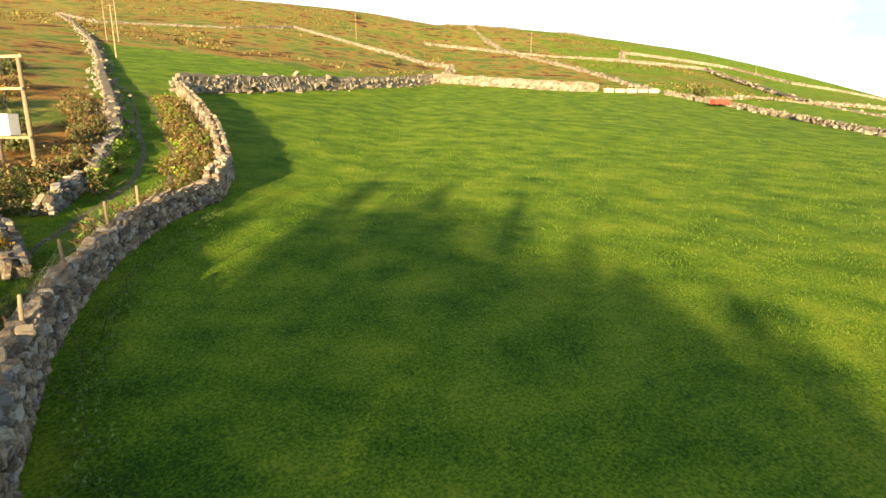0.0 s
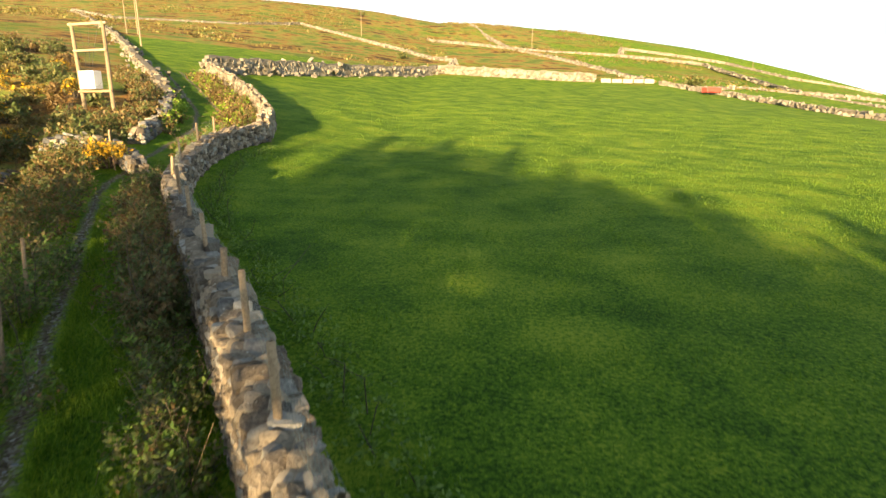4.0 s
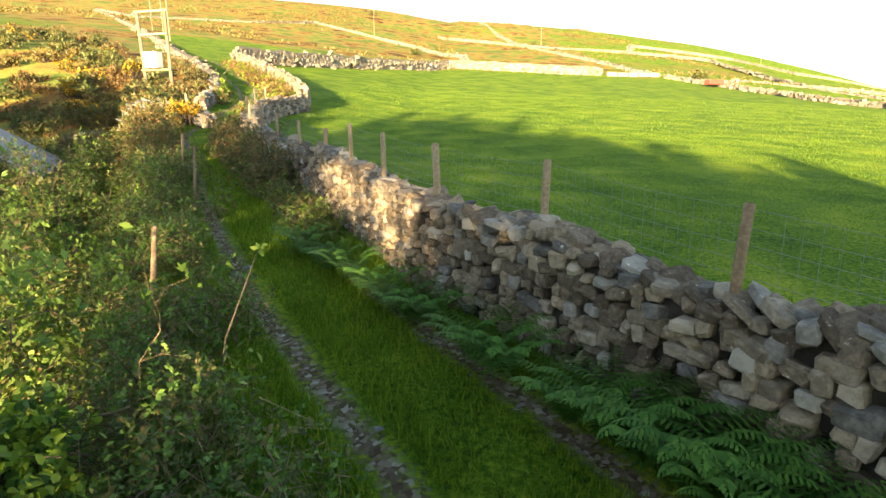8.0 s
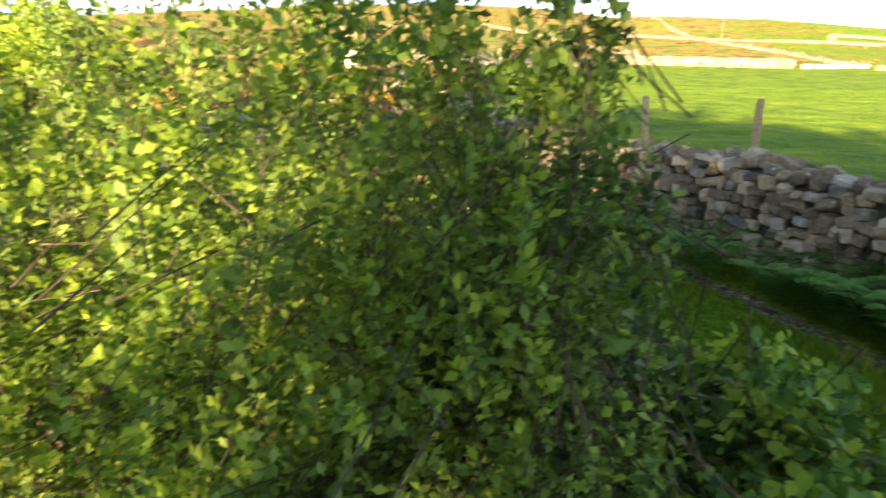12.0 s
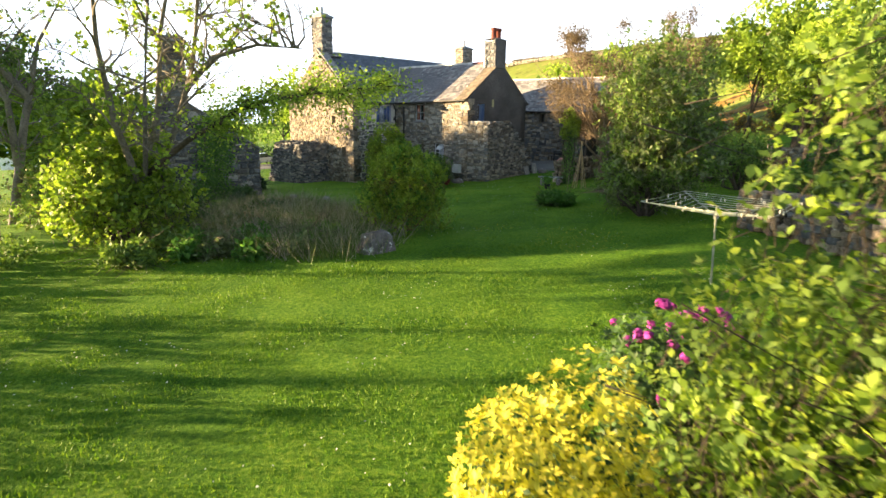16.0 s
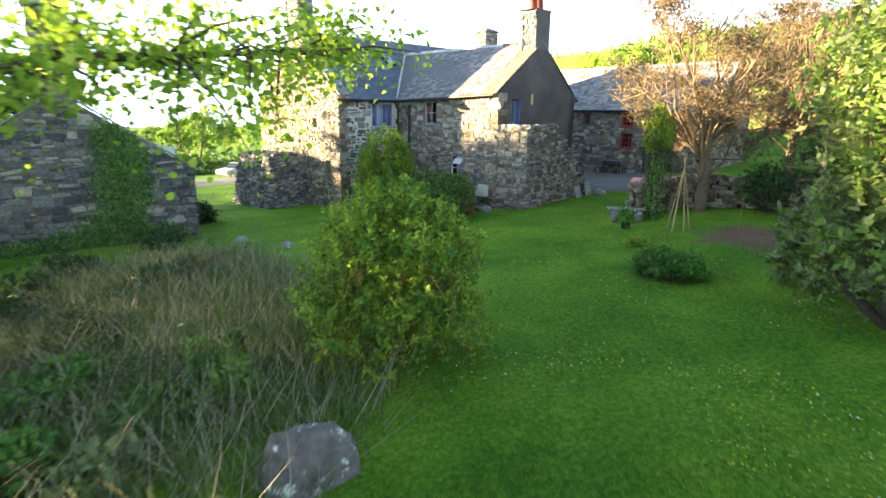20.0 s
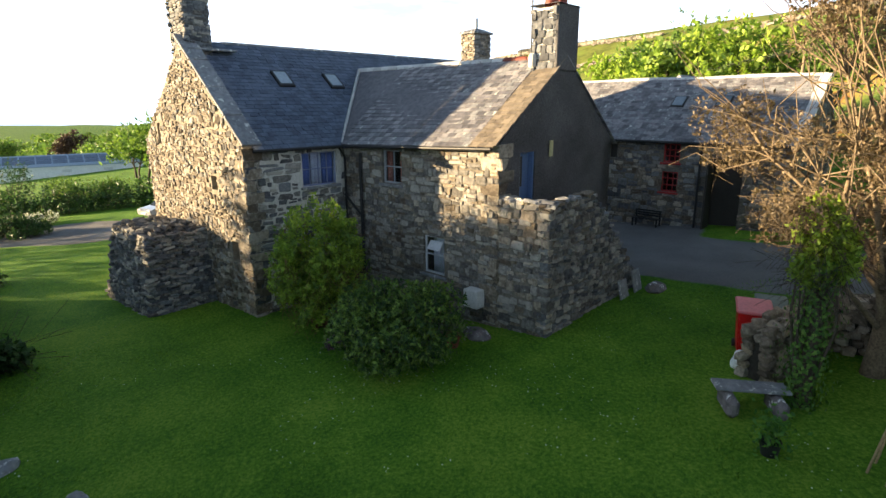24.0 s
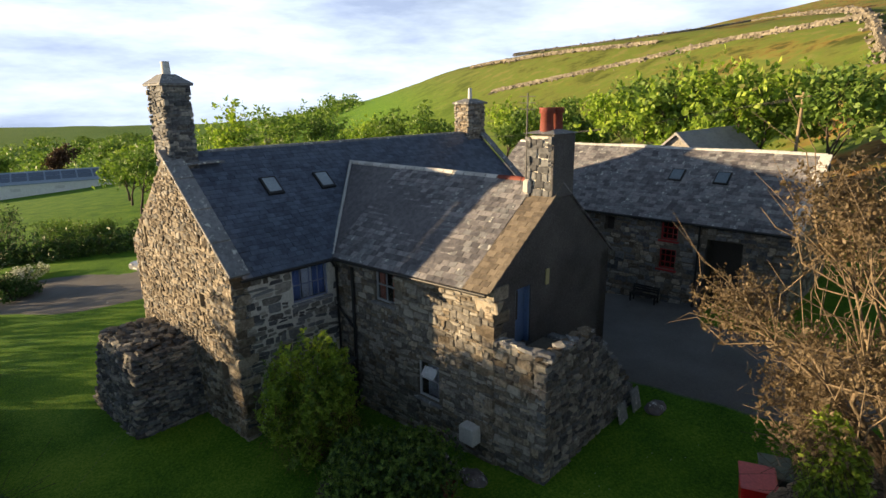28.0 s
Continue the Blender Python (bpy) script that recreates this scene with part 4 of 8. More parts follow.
# roofs
MAIN_END = 14.25
prism([(-7.66, 6.36), (-7.66, 6.40), (-12.45, 10.36), (-17.24, 6.40), (-17.24, 6.33), (-12.45, 10.24)], -4.05, MAIN_END - 0.3, BLUE_SLATE, "main_roof", house, "blue-grey slate roof with neat courses")
main_roof = house.children[-1]
wr = mesh_of("wing_roof", [(-0.05, -0.30, 6.68), (-0.05, 3.6, 9.50), (-0.05, 7.50, 6.42), (-11.3, 3.6, 9.50), (-7.5, 7.50, 6.42), (-7.66, -0.30, 6.42),
                           (-0.05, -0.30, 6.61), (-0.05, 3.6, 9.42), (-0.05, 7.50, 6.35), (-11.3, 3.6, 9.42), (-7.5, 7.50, 6.35), (-7.66, -0.30, 6.35)],
             [(0, 1, 3, 5), (1, 2, 4, 3), (11, 9, 7, 6), (9, 10, 8, 7), (0, 6, 7, 1), (1, 7, 8, 2), (5, 11, 6, 0), (2, 8, 10, 4), (3, 9, 11, 5), (4, 10, 9, 3)], OLD_SLATE)
wing_roof = child("wing_roof", wr, house, "older purple-grey slate roof with patched slates")


def outside_valley(x, y):
    b = -4.05 + x
    up_z = 6.4 + y * (3.96 / 6.21)
    return not (up_z < 9.5 - abs(b - 3.6) * 0.79 - 0.02)


slate_slope(main_roof, [flat_kit(BLUE_SLATE)], (-7.64, -4.05, 6.40), (-7.64, MAIN_END - 0.3, 6.40), (-12.45, -4.05, 10.37), 0, 31, 0.22, 0.34, 330, outside_valley)
slate_slope(wing_roof, [flat_kit(OLD_SLATE), flat_kit(OLD_SLATE), flat_kit(OLD_SLATE), flat_kit(OLD_SLATE), flat_kit(SLATE_SLAB)], (-0.95, -0.34, 6.63), (-7.9, -0.34, 6.41), (-0.95, 3.6, 9.51), 0, 32, 0.23, 0.32, 330, lambda x, y: x < 6.62 + y * 0.73, high_b=(-7.9, 3.6, 9.51))
slate_slope(wing_roof, [flat_kit(BROWN_SLATE)], (0.06, -0.34, 6.67), (-0.95, -0.34, 6.64), (0.06, 3.6, 9.51), 0, 33, 0.23, 0.32, 60)
slate_slope(wing_roof, [flat_kit(OLD_SLATE)], (0.06, 7.54, 6.40), (-7.5, 7.54, 6.40), (0.06, 3.6, 9.51), 0, 34, 0.23, 0.32, 0)
# valley strip, verge slabs and ridge tiles
valley = tubes_mesh("valley_strip", [([(-7.72, -0.28, 6.46), (-11.25, 3.55, 9.56)], [0.07, 0.07], 4)], WHITE_LEAD)
child("valley_strip", valley, wing_roof, "pale mortar fillet in the valley")
va, vb = Vector((-7.5, -4.22, 6.50)), Vector((-12.2, -4.22, 10.50))
n_slab = 4
for i in range(n_slab):
    p = va.lerp(vb, (i + 0.5) / n_slab)
    s = part("verge_slab", box_bm(0, 0, 0, 1.52, 0.74, 0.10, 0.02), SLATE_SLAB, house, "lichened slate slab on the verge")
    s.matrix_basis = Matrix.Translation(p + Vector((0, 0, 0.06))) @ pose(0, 0, 0, 0, 39.7, 0)
for i in range(8):
    p = Vector((0.02, -0.32, 6.66)).lerp(Vector((0.02, 3.1, 9.12)), (i + 0.5) / 8)
    s = part("verge_slate", box_bm(0, 0, 0, 0.20, 0.56, 0.05, 0.01), BROWN_SLATE, house)
    s.matrix_basis = Matrix.Translation(p + Vector((0, 0, 0.05))) @ pose(0, 0, 0, 38.3, 0, 0)
for i in range(19):
    x = -11.2 + i * 0.535
    m = RED_CLAY if i > 15 else WHITE_LEAD
    v, f = tube([(0, 0, 0), (0.5, 0, 0)], [0.13, 0.13], 6)
    t_ = child("ridge_tile", mesh_of("ridge_tile", v, np.array(f), m), wing_roof, "red clay ridge tile" if i > 15 else "")
    t_.matrix_basis = Matrix.Translation((x, 3.6, 9.47 + 0.01 * rngq.random()))
for i in range(30):
    v, f = tube([(0, 0, 0), (0, 0.56, 0)], [0.11, 0.11], 6)
    t_ = child("ridge_tile", mesh_of("ridge_tile", v, np.array(f), SLATE_SLAB), main_roof)
    t_.matrix_basis = Matrix.Translation((-12.45, -2.6 + i * 0.545, 10.34))

# outside stair block at the wing's gable, stepped down at its far end
PALE_COPE = [stone_kit(SLATE_SLAB, bevel=0.10), stone_kit(WALL_STONE)]
side = [(0.03, -1.0), (6.0, -1.0), (6.0, 1.15), (2.75, 4.3), (0.03, 4.3)]
annex = child("stair_block", mesh_of("stair_block", [(x, b, z) for x in (0.03, 1.90) for b, z in side],
              [(4, 3, 2, 1, 0), (5, 6, 7, 8, 9)] + [(i, (i + 1) % 5, 5 + (i + 1) % 5, 5 + i) for i in range(5)], EARTH_MORTAR), house, "rough stone block that carries the outside stair")
rubble_face(annex, (0.03, 0.03, 0), (1, 0, 0), (0, -1, 0), 1.92, lambda s: 5.0, [warm, grey, grey], 41, (0.13, 0.32), (0.2, 0.6), 0.3, 0.04, start=-0.3)
rubble_face(annex, (1.92, 0.03, 0), (0, 1, 0), (1, 0, 0), 6.1, lambda s: 5.05 - max(0, s - 2.6) * 0.97, [grey, dark, grey], 42, (0.11, 0.28), (0.15, 0.5), 0.34, 0.05, start=-0.4)
part("parapet", box_bm(1.72, 1.4, 4.65, 0.34, 2.7, 0.7), EARTH_MORTAR, house)
part("parapet", box_bm(0.95, 0.2, 4.65, 1.8, 0.3, 0.7), EARTH_MORTAR, house)
places = []
for i in range(34):
    if i < 12:
        p = Vector((0.1 + i * 0.16, 0.18 + rngq.normal() * 0.05, 5.05 + rngq.normal() * 0.03))
    else:
        b = 0.2 + (i - 12) * 0.25
        p = Vector((1.75 + rngq.normal() * 0.06, b, 5.08 - max(0, b - 2.6) * 0.97 + rngq.normal() * 0.03))
    places.append(Matrix.Translation(p) @ pose(0, 0, 0, rngq.normal() * 8, rngq.normal() * 8, rngq.random() * 180) @ Matrix.Diagonal((0.42, 0.30, 0.11, 1)))
lay(places, annex, PALE_COPE, rngq, 300, "cope_stone")
for i in range(15):
    part("step", box_bm(0.85, 2.95 + i * 0.205, 4.30 - i * 0.195, 1.4, 0.32, 0.2, 0.02), SLATE_SLAB, house)


def chimney(a, b, z0, z1, sa, sb, kits, core, seed, cap, corbel=True, rows=(0.08, 0.2)):
    """A stone stack on the house: core, stones on four sides, a drip course and a cap."""
    st = part("chimney", box_bm(a, b, (z0 + z1) / 2, sa - 0.1, sb - 0.1, z1 - z0), core, house)
    for k, (o, al, ou, w) in enumerate((((a - sa / 2, b - sb / 2, z0), (1, 0, 0), (0, -1, 0), sa), ((a + sa / 2, b - sb / 2, z0), (0, 1, 0), (1, 0, 0), sb), ((a - sa / 2, b + sb / 2, z0), (1, 0, 0), (0, 1, 0), sa), ((a - sa / 2, b - sb / 2, z0), (0, 1, 0), (-1, 0, 0), sb))):
        rubble_face(st, o, al, ou, w, lambda s: z1 - z0, kits, seed + k, rows, (0.2, 0.6), 0.16, 0.0, singles=60 if k < 2 else 0, tilt=2)
    if corbel:
        part("drip_course", box_bm(a, b, z1 + 0.04, sa + 0.22, sb + 0.22, 0.09, 0.02), SLATE_SLAB, house)
    bm = bmesh.new()
    lo = [bm.verts.new((a + x * (sa / 2 + 0.12), b + y * (sb / 2 + 0.12), z1 + 0.08)) for x, y in ((-1, -1), (1, -1), (1, 1), (-1, 1))]
    hi = [bm.verts.new((a + x * 0.22, b + y * 0.24, z1 + cap)) for x, y in ((-1, -1), (1, -1), (1, 1), (-1, 1))]
    bm.faces.new(hi)
    for i in range(4):
        bm.faces.new((lo[i], lo[(i + 1) % 4], hi[(i + 1) % 4], hi[i]))
    part("chimney_cap", bm, SLATE_SLAB, house)
    return st


chimney(-12.45, -3.80, 9.3, 12.85, 1.45, 0.98, [dark, grey], DARK_STONE, 51, 0.42)
part("flashing_slab", box_bm(-11.9, -3.4, 10.02, 0.9, 2.0, 0.08, 0.02, turn=0), SLATE_SLAB, house)
v, f = tube([(-12.45, -3.80, 13.15), (-12.45, -3.80, 13.72)], [0.17, 0.15], 10)
child("chimney_pot", mesh_of("chimney_pot", v, np.array(f), WHITE_LEAD), house, "pale chimney pot")
chimney(-0.5, 3.6, 9.0, 11.05, 0.98, 1.25, [dark], LIME_MORTAR, 55, 0.2, False, (0.2, 0.3))
part("chimney_render", box_bm(-0.02, 3.6, 10.08, 0.14, 1.27, 2.1, 0.03), RENDER_COAT, house, "dark render on the side of the stack")
part("haunch", box_bm(-0.95, 3.6, 9.38, 0.3, 1.5, 0.5, 0.08), LIME_MORTAR, house, "white mortar haunching")
POT_TOP = 11.95
for db in (-0.28, 0.28):
    v, f = tube([(-0.5, 3.6 + db, 11.1), (-0.5, 3.6 + db, 11.75), (-0.5, 3.6 + db, 11.78), (-0.5, 3.6 + db, POT_TOP)], [0.23, 0.2, 0.26, 0.25], 12)
    child("chimney_pot", mesh_of("chimney_pot", v, np.array(f), RED_CLAY), house, "square-shouldered red clay pot")
chimney(-12.45, 13.45, 9.4, 12.0, 1.05, 1.5, [warm, grey], WARM_MORTAR, 59, 0.3)
v, f = tube([(-12.45, 13.45, 12.2), (-12.45, 13.45, 12.9)], [0.13, 0.11], 8)
child("chimney_pot", mesh_of("chimney_pot", v, np.array(f), WHITE_LEAD), house)
for i in range(4):
    p = Vector((-7.5, 14.1, 6.42)).lerp(Vector((-12.2, 14.1, 10.42)), (i + 0.5) / 4)
    s = part("verge_slab", box_bm(0, 0, 0, 1.52, 0.5, 0.09, 0.02), SLATE_SLAB, house)
    s.matrix_basis = Matrix.Translation(p + Vector((0, 0, 0.06))) @ pose(0, 0, 0, 0, 39.7, 0)

# paint, glass and curtains
GREY_PAINT = plain("grey painted wood", (0.30, 0.32, 0.34), 0.6)
BLUE_PAINT = plain("blue painted door", (0.10, 0.16, 0.30), 0.5)
RED_PAINT = plain("red painted wood", (0.30, 0.03, 0.03), 0.5)
BLACK_IRON = plain("black iron", (0.02, 0.02, 0.022), 0.5, 0.0)
WHITE_PLASTIC = plain("off-white enamel", (0.62, 0.62, 0.60), 0.4)
CURTAIN_BLUE = plain("blue curtain", (0.16, 0.22, 0.50), 0.9)
CURTAIN_WHITE = plain("white net", (0.62, 0.64, 0.72), 0.9)
CURTAIN_RED = plain("terracotta curtain", (0.42, 0.16, 0.11), 0.9)
# near-black colour that paints the shade inside rooms and openings
ROOM_SHADE = plain("dim room", (0.05, 0.045, 0.04), 0.9)
GLASS, glt, glb = material("window glass")
glb.inputs["Base Color"].default_value = (0.8, 0.85, 0.9, 1)
glb.inputs["Roughness"].default_value = 0.03
glb.inputs["Transmission Weight"].default_value = 1.0
glb.inputs["IOR"].default_value = 1.3


def sash_window(parent, origin, along, out, w, h, frame_mat, name="window", panes=(2, 2), recess=0.14, bar=0.05, sill=SLATE_SLAB, curtains=(), lintel=None):
    """A framed window set into an opening, with bars, glass, a sill, and a dark panel painted as the unlit room behind
    it.
    """
    al, ou = Vector(along), Vector(out)
    basis = Matrix.Translation(Vector(origin) - ou * recess) @ Matrix((al, ou, Vector((0, 0, 1)))).transposed().to_4x4()
    win = new(name)
    win.parent = parent
    win.matrix_basis = basis
    bm = box_bm(bar * 0.6, 0, h / 2, bar * 1.2, 0.08, h)
    for c in ((w - bar * 0.6, h / 2, bar * 1.2, h), (w / 2, bar * 0.6, w - bar * 2.4, bar * 1.2), (w / 2, h - bar * 0.6, w - bar * 2.4, bar * 1.2)):
        bm = box_bm(c[0], 0, c[1], c[2], 0.08, c[3], 0, bm)
    part("frame", bm, frame_mat, win)
    for i in range(1, panes[0]):
        part("glazing_bar", box_bm(w * i / panes[0], 0.005, h / 2, bar * 0.6, 0.05, h - bar * 2), frame_mat, win)
    for i in range(1, panes[1]):
        part("glazing_bar", box_bm(w / 2, 0.006, h * i / panes[1], w - bar * 2, 0.06, bar * 0.8), frame_mat, win)
    pane = part("pane", box_bm(w / 2, -0.015, h / 2, w - bar * 2, 0.006, h - bar * 2), GLASS, win)
    pane.visible_shadow = False
    for c0, c1, mat in curtains:
        n = max(6, int((c1 - c0) * w / 0.05))
        vs = [(w * (c0 + (c1 - c0) * i / n), -0.10 + 0.025 * math.sin(i * 1.7) , z) for i in range(n + 1) for z in (0.05, h - 0.05)]
        fs = [(2 * i, 2 * i + 2, 2 * i + 3, 2 * i + 1) for i in range(n)]
        me = mesh_of("curtain", vs, fs, mat, True)
        sol = child("curtain", me, win)
        sol.modifiers.new("cloth", "SOLIDIFY").thickness = 0.008
    part("room", box_bm(w / 2, -0.42, h / 2, w + 0.1, 0.05, h + 0.1), ROOM_SHADE, win)
    if sill:
        part("sill", box_bm(w / 2, 0.12, -0.06, w + 0.22, 0.30, 0.10, 0.02), sill, win)
    return win


sash_window(house, (-5.6, 0, 5.05), (1, 0, 0), (0, -1, 0), 1.1, 1.25, GREY_PAINT, panes=(2, 2), curtains=((0.05, 0.3, CURTAIN_RED), (0.7, 0.95, CURTAIN_RED)))
sash_window(house, (-3.4, 0, 1.95), (1, 0, 0), (0, -1, 0), 1.05, 1.4, plain("pale grey paint", (0.5, 0.52, 0.55), 0.6), panes=(1, 2), curtains=((0.3, 0.9, CURTAIN_WHITE),))
sash_window(house, (-7.95, -2.0, 4.85), (0, 1, 0), (1, 0, 0), 1.6, 1.3, plain("lavender paint", (0.25, 0.28, 0.42), 0.6), panes=(4, 2), bar=0.04, curtains=((0.02, 0.3, CURTAIN_BLUE), (0.33, 0.62, CURTAIN_WHITE), (0.64, 0.98, CURTAIN_BLUE)))
# dark panels behind the gable openings, painted as the shade in them
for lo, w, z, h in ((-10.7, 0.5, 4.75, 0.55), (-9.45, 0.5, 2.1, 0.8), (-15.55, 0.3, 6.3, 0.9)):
    part("dim_recess", box_bm(lo + w / 2, -4.0, z + h / 2, w + 0.1, 0.05, h + 0.1), ROOM_SHADE, house)
# hopper vent of the lower window, standing open
s = part("open_vent", box_bm(0, 0, 0, 0.62, 0.03, 0.36), plain("vent paint", (0.55, 0.57, 0.6), 0.5), house, "top vent pushed open")
s.matrix_basis = Matrix.Translation((-2.75, -0.06, 3.05)) @ pose(0, 0, 0, -38, 0, 0)
# stable door on the stair landing
door = new("door")
door.parent = house
door.matrix_basis = Matrix.Translation((-0.25, 1.1, 4.4))
part("door_leaf", box_bm(0, 0.43, 0.98, 0.05, 0.83, 1.96, 0.006), BLUE_PAINT, door, "blue boarded door")
part("door_glass", box_bm(0.02, 0.28, 1.35, 0.03, 0.28, 1.0), ROOM_SHADE, door)
part("jamb", box_bm(0.12, 0.04, 1.0, 0.16, 0.08, 2.0), GREY_PAINT, door)
part("jamb", box_bm(0.12, 0.82, 1.0, 0.16, 0.08, 2.0), BLUE_PAINT, door)
part("gable_plate", box_bm(0.03, 2.85, 6.45, 0.05, 0.2, 0.55, 0.01), plain("faded yellow board", (0.42, 0.38, 0.20), 0.7), house, "small faded yellow board")
# gutters and pipes
child("gutter", tubes_mesh("gutter", [([(0.0, -0.40, 6.60), (-7.5, -0.40, 6.34)], [0.06, 0.06], 8)], BLACK_IRON), house, "black iron gutter")
child("gutter", tubes_mesh("gutter", [([(-7.52, -0.4, 6.34), (-7.52, -4.2, 6.36)], [0.06, 0.06], 8)], BLACK_IRON), house)
child("downpipe", tubes_mesh("downpipe", [([(-7.75, -0.40, 6.3), (-7.78, -0.12, 5.9), (-7.78, -0.12, 0.3)], [0.045, 0.045, 0.045], 8)], BLACK_IRON), house, "black downpipe")
child("soil_pipe", tubes_mesh("soil_pipe", [([(-6.75, -0.14, 6.1), (-6.75, -0.14, 0.3)], [0.07, 0.07], 8), ([(-6.75, -0.14, 3.6), (-7.75, -0.2, 4.4)], [0.05, 0.05], 6)], BLACK_IRON), house, "black soil pipe")
child("aerial", tubes_mesh("aerial", [([(-1.05, 3.0, 9.4), (-1.05, 3.0, 12.4)], [0.03, 0.025], 6)] + [([(-1.05 - 0.3, 3.0, z), (-1.05 + 0.3, 3.0, z)], [0.012, 0.012], 4) for z in (11.9, 12.1, 12.3)] + [([(-1.05, 3.0, 10.2), (-1.05, 3.3, 10.2)], [0.02, 0.02], 4)], plain("aerial pole", (0.09, 0.09, 0.09), 0.6)), house, "television aerial on the chimney")
# roof lights
for xx, yy in ((3.1, 3.95), (5.6, 3.9)):
    rl = new("roof_light")
    rl.parent = house
    base = Vector((-7.64, -4.05 + xx, 6.40)) + Vector((-4.81, 0, 3.97)).normalized() * yy
    rl.matrix_basis = Matrix.Translation(base + Vector((0.05, 0, 0.06))) @ pose(0, 0, 0, 0, 39.5, 0)
    part("frame", box_bm(0, 0, 0, 0.95, 0.72, 0.11, 0.015), BLACK_IRON, rl)
    part("pane", box_bm(-0.02, 0, 0.062, 0.74, 0.54, 0.01), plain("pale sky glass", (0.35, 0.40, 0.45), 0.08, 0.0, 0.8, 0.0), rl)
boiler = tagged(part("boiler_flue_box", box_bm(-0.75, -0.25, 1.62, 0.62, 0.42, 0.62, 0.03), WHITE_PLASTIC, None), "pale grey metal box fixed low on the wall", "metal box")
boiler.matrix_basis = house.matrix_basis.copy()
bunker = thing("coal_bunker", "dark lidded bunker in the inner corner of the house", "bunker", (*house_to_world(-7.1, -0.75), 0.2), TH)
part("body", box_bm(0, 0, 1.0, 0.9, 0.9, 2.0, 0.02), BLACK_IRON, bunker)
lid = part("lid", box_bm(0, 0, 0, 1.1, 1.1, 0.06, 0.01), plain("bitumen felt", (0.05, 0.05, 0.055), 0.9), bunker)
lid.matrix_basis = Matrix.Translation((0.05, -0.05, 2.1)) @ pose(0, 0, 0, 18, 0, 0)

# drystone mound against the gable
oven = thing("stone_oven_mound", "battered dark drystone mound built against the gable", "stone mound", (*house_to_world(-13.75, -4.4), 0.0), TH)


def battered(bm_size, h):
    (w0, d0), (w1, d1) = bm_size
    bm = bmesh.new()
    lo = [bm.verts.new((x * w0 / 2, -d0 if y else 0.0, -0.8)) for x, y in ((-1, 1), (1, 1), (1, 0), (-1, 0))]
    hi = [bm.verts.new((x * w1 / 2, -d1 if y else 0.0, h)) for x, y in ((-1, 1), (1, 1), (1, 0), (-1, 0))]
    bm.faces.new(hi)
    bm.faces.new(lo[::-1])
    for i in range(4):
        bm.faces.new((lo[i], lo[(i + 1) % 4], hi[(i + 1) % 4], hi[i]))
    return bm


core = part("core", battered(((4.7, 2.5), (3.7, 1.9)), 2.8), EARTH_MORTAR, oven)
rngo = np.random.default_rng(91)
places = []
for z in np.arange(-0.5, 3.05, 0.105):
    t = (z + 0.5) / 3.5
    w, d = 4.95 - 1.0 * t, 2.65 - 0.55 * t
    s = 0.0
    while s < w + 2 * d:
        l = 0.16 + 0.32 * rngo.random() ** 1.3
        c = s + l / 2
        if c < d:
            p, a = (-w / 2, -c), 90
        elif c < d + w:
            p, a = (-w / 2 + c - d, -d), 0
        else:
            p, a = (w / 2, -d + c - d - w), 90
        places.append(Matrix.Translation((p[0] + rngo.normal() * 0.03, p[1] + rngo.normal() * 0.03, z + rngo.normal() * 0.02)) @ pose(0, 0, 0, rngo.normal() * 6, rngo.normal() * 6, a + rngo.normal() * 10) @ Matrix.Diagonal((l * 1.0, 0.26, 0.10 + 0.05 * rngo.random(), 1)))
        s += l
for _ in range(150):
    places.append(Matrix.Translation((rngo.uniform(-1.8, 1.8), rngo.uniform(-2.0, -0.1), 2.9 + rngo.random() * 0.25)) @ pose(0, 0, 0, rngo.normal() * 20, rngo.normal() * 20, rngo.random() * 180) @ Matrix.Diagonal((0.3, 0.24, 0.12, 1)))
lay(places, oven, [dark, grey], rngo, 330, key=lambda m: -m.translation.x + m.translation.y * 0.5)

# ---- barn ----
barn = thing("barn", "long stone barn with a weathered slate roof and red windows", "barn", tuple(HOUSE), TH)
BARN_HOLES = [(12.2, 13.1, 4.85, 5.85), (12.2, 13.1, 3.25, 4.35), (14.6, 16.3, 0.5, 5.2), (8.9, 9.5, 4.9, 5.7)]
b_front = wall_with_holes("front_wall", barn, (-14, 16.8, 0), (1, 0, 0), (0, -1, 0), 18.5, [(0, 6.1), (18.5, 6.1)], 0.6, BARN_HOLES, EARTH_MORTAR)
b_end = wall_with_holes("gable_wall", barn, (4.5, 16.8, 0), (0, 1, 0), (1, 0, 0), 8.2, [(0, 6.1), (4.1, 9.3), (8.2, 6.1)], 0.6, [], GREY_STONE)
wall_with_holes("back_wall", barn, (-14, 25.0, 0), (1, 0, 0), (0, 1, 0), 18.5, [(0, 6.1), (18.5, 6.1)], 0.6, [], GREY_STONE)
wall_with_holes("far_gable", barn, (-14, 16.8, 0), (0, 1, 0), (-1, 0, 0), 8.2, [(0, 6.1), (4.1, 9.3), (8.2, 6.1)], 0.6, [], GREY_STONE)
rubble_face(b_front, (-14, 16.8, 0), (1, 0, 0), (0, -1, 0), 18.5, lambda s: 6.05, [grey, warm, dark], 61, (0.18, 0.36), (0.25, 0.7), 0.2, 0.04, BARN_HOLES, 250, key=lambda m: -m.translation.x)
rubble_face(b_end, (4.5, 16.8, 0), (0, 1, 0), (1, 0, 0), 8.2, lambda s: 6.1 + 3.1 * (1 - abs(s - 4.1) / 4.1), [grey, warm], 62, (0.2, 0.4), (0.3, 0.8), 0.2, 0.04, singles=100)
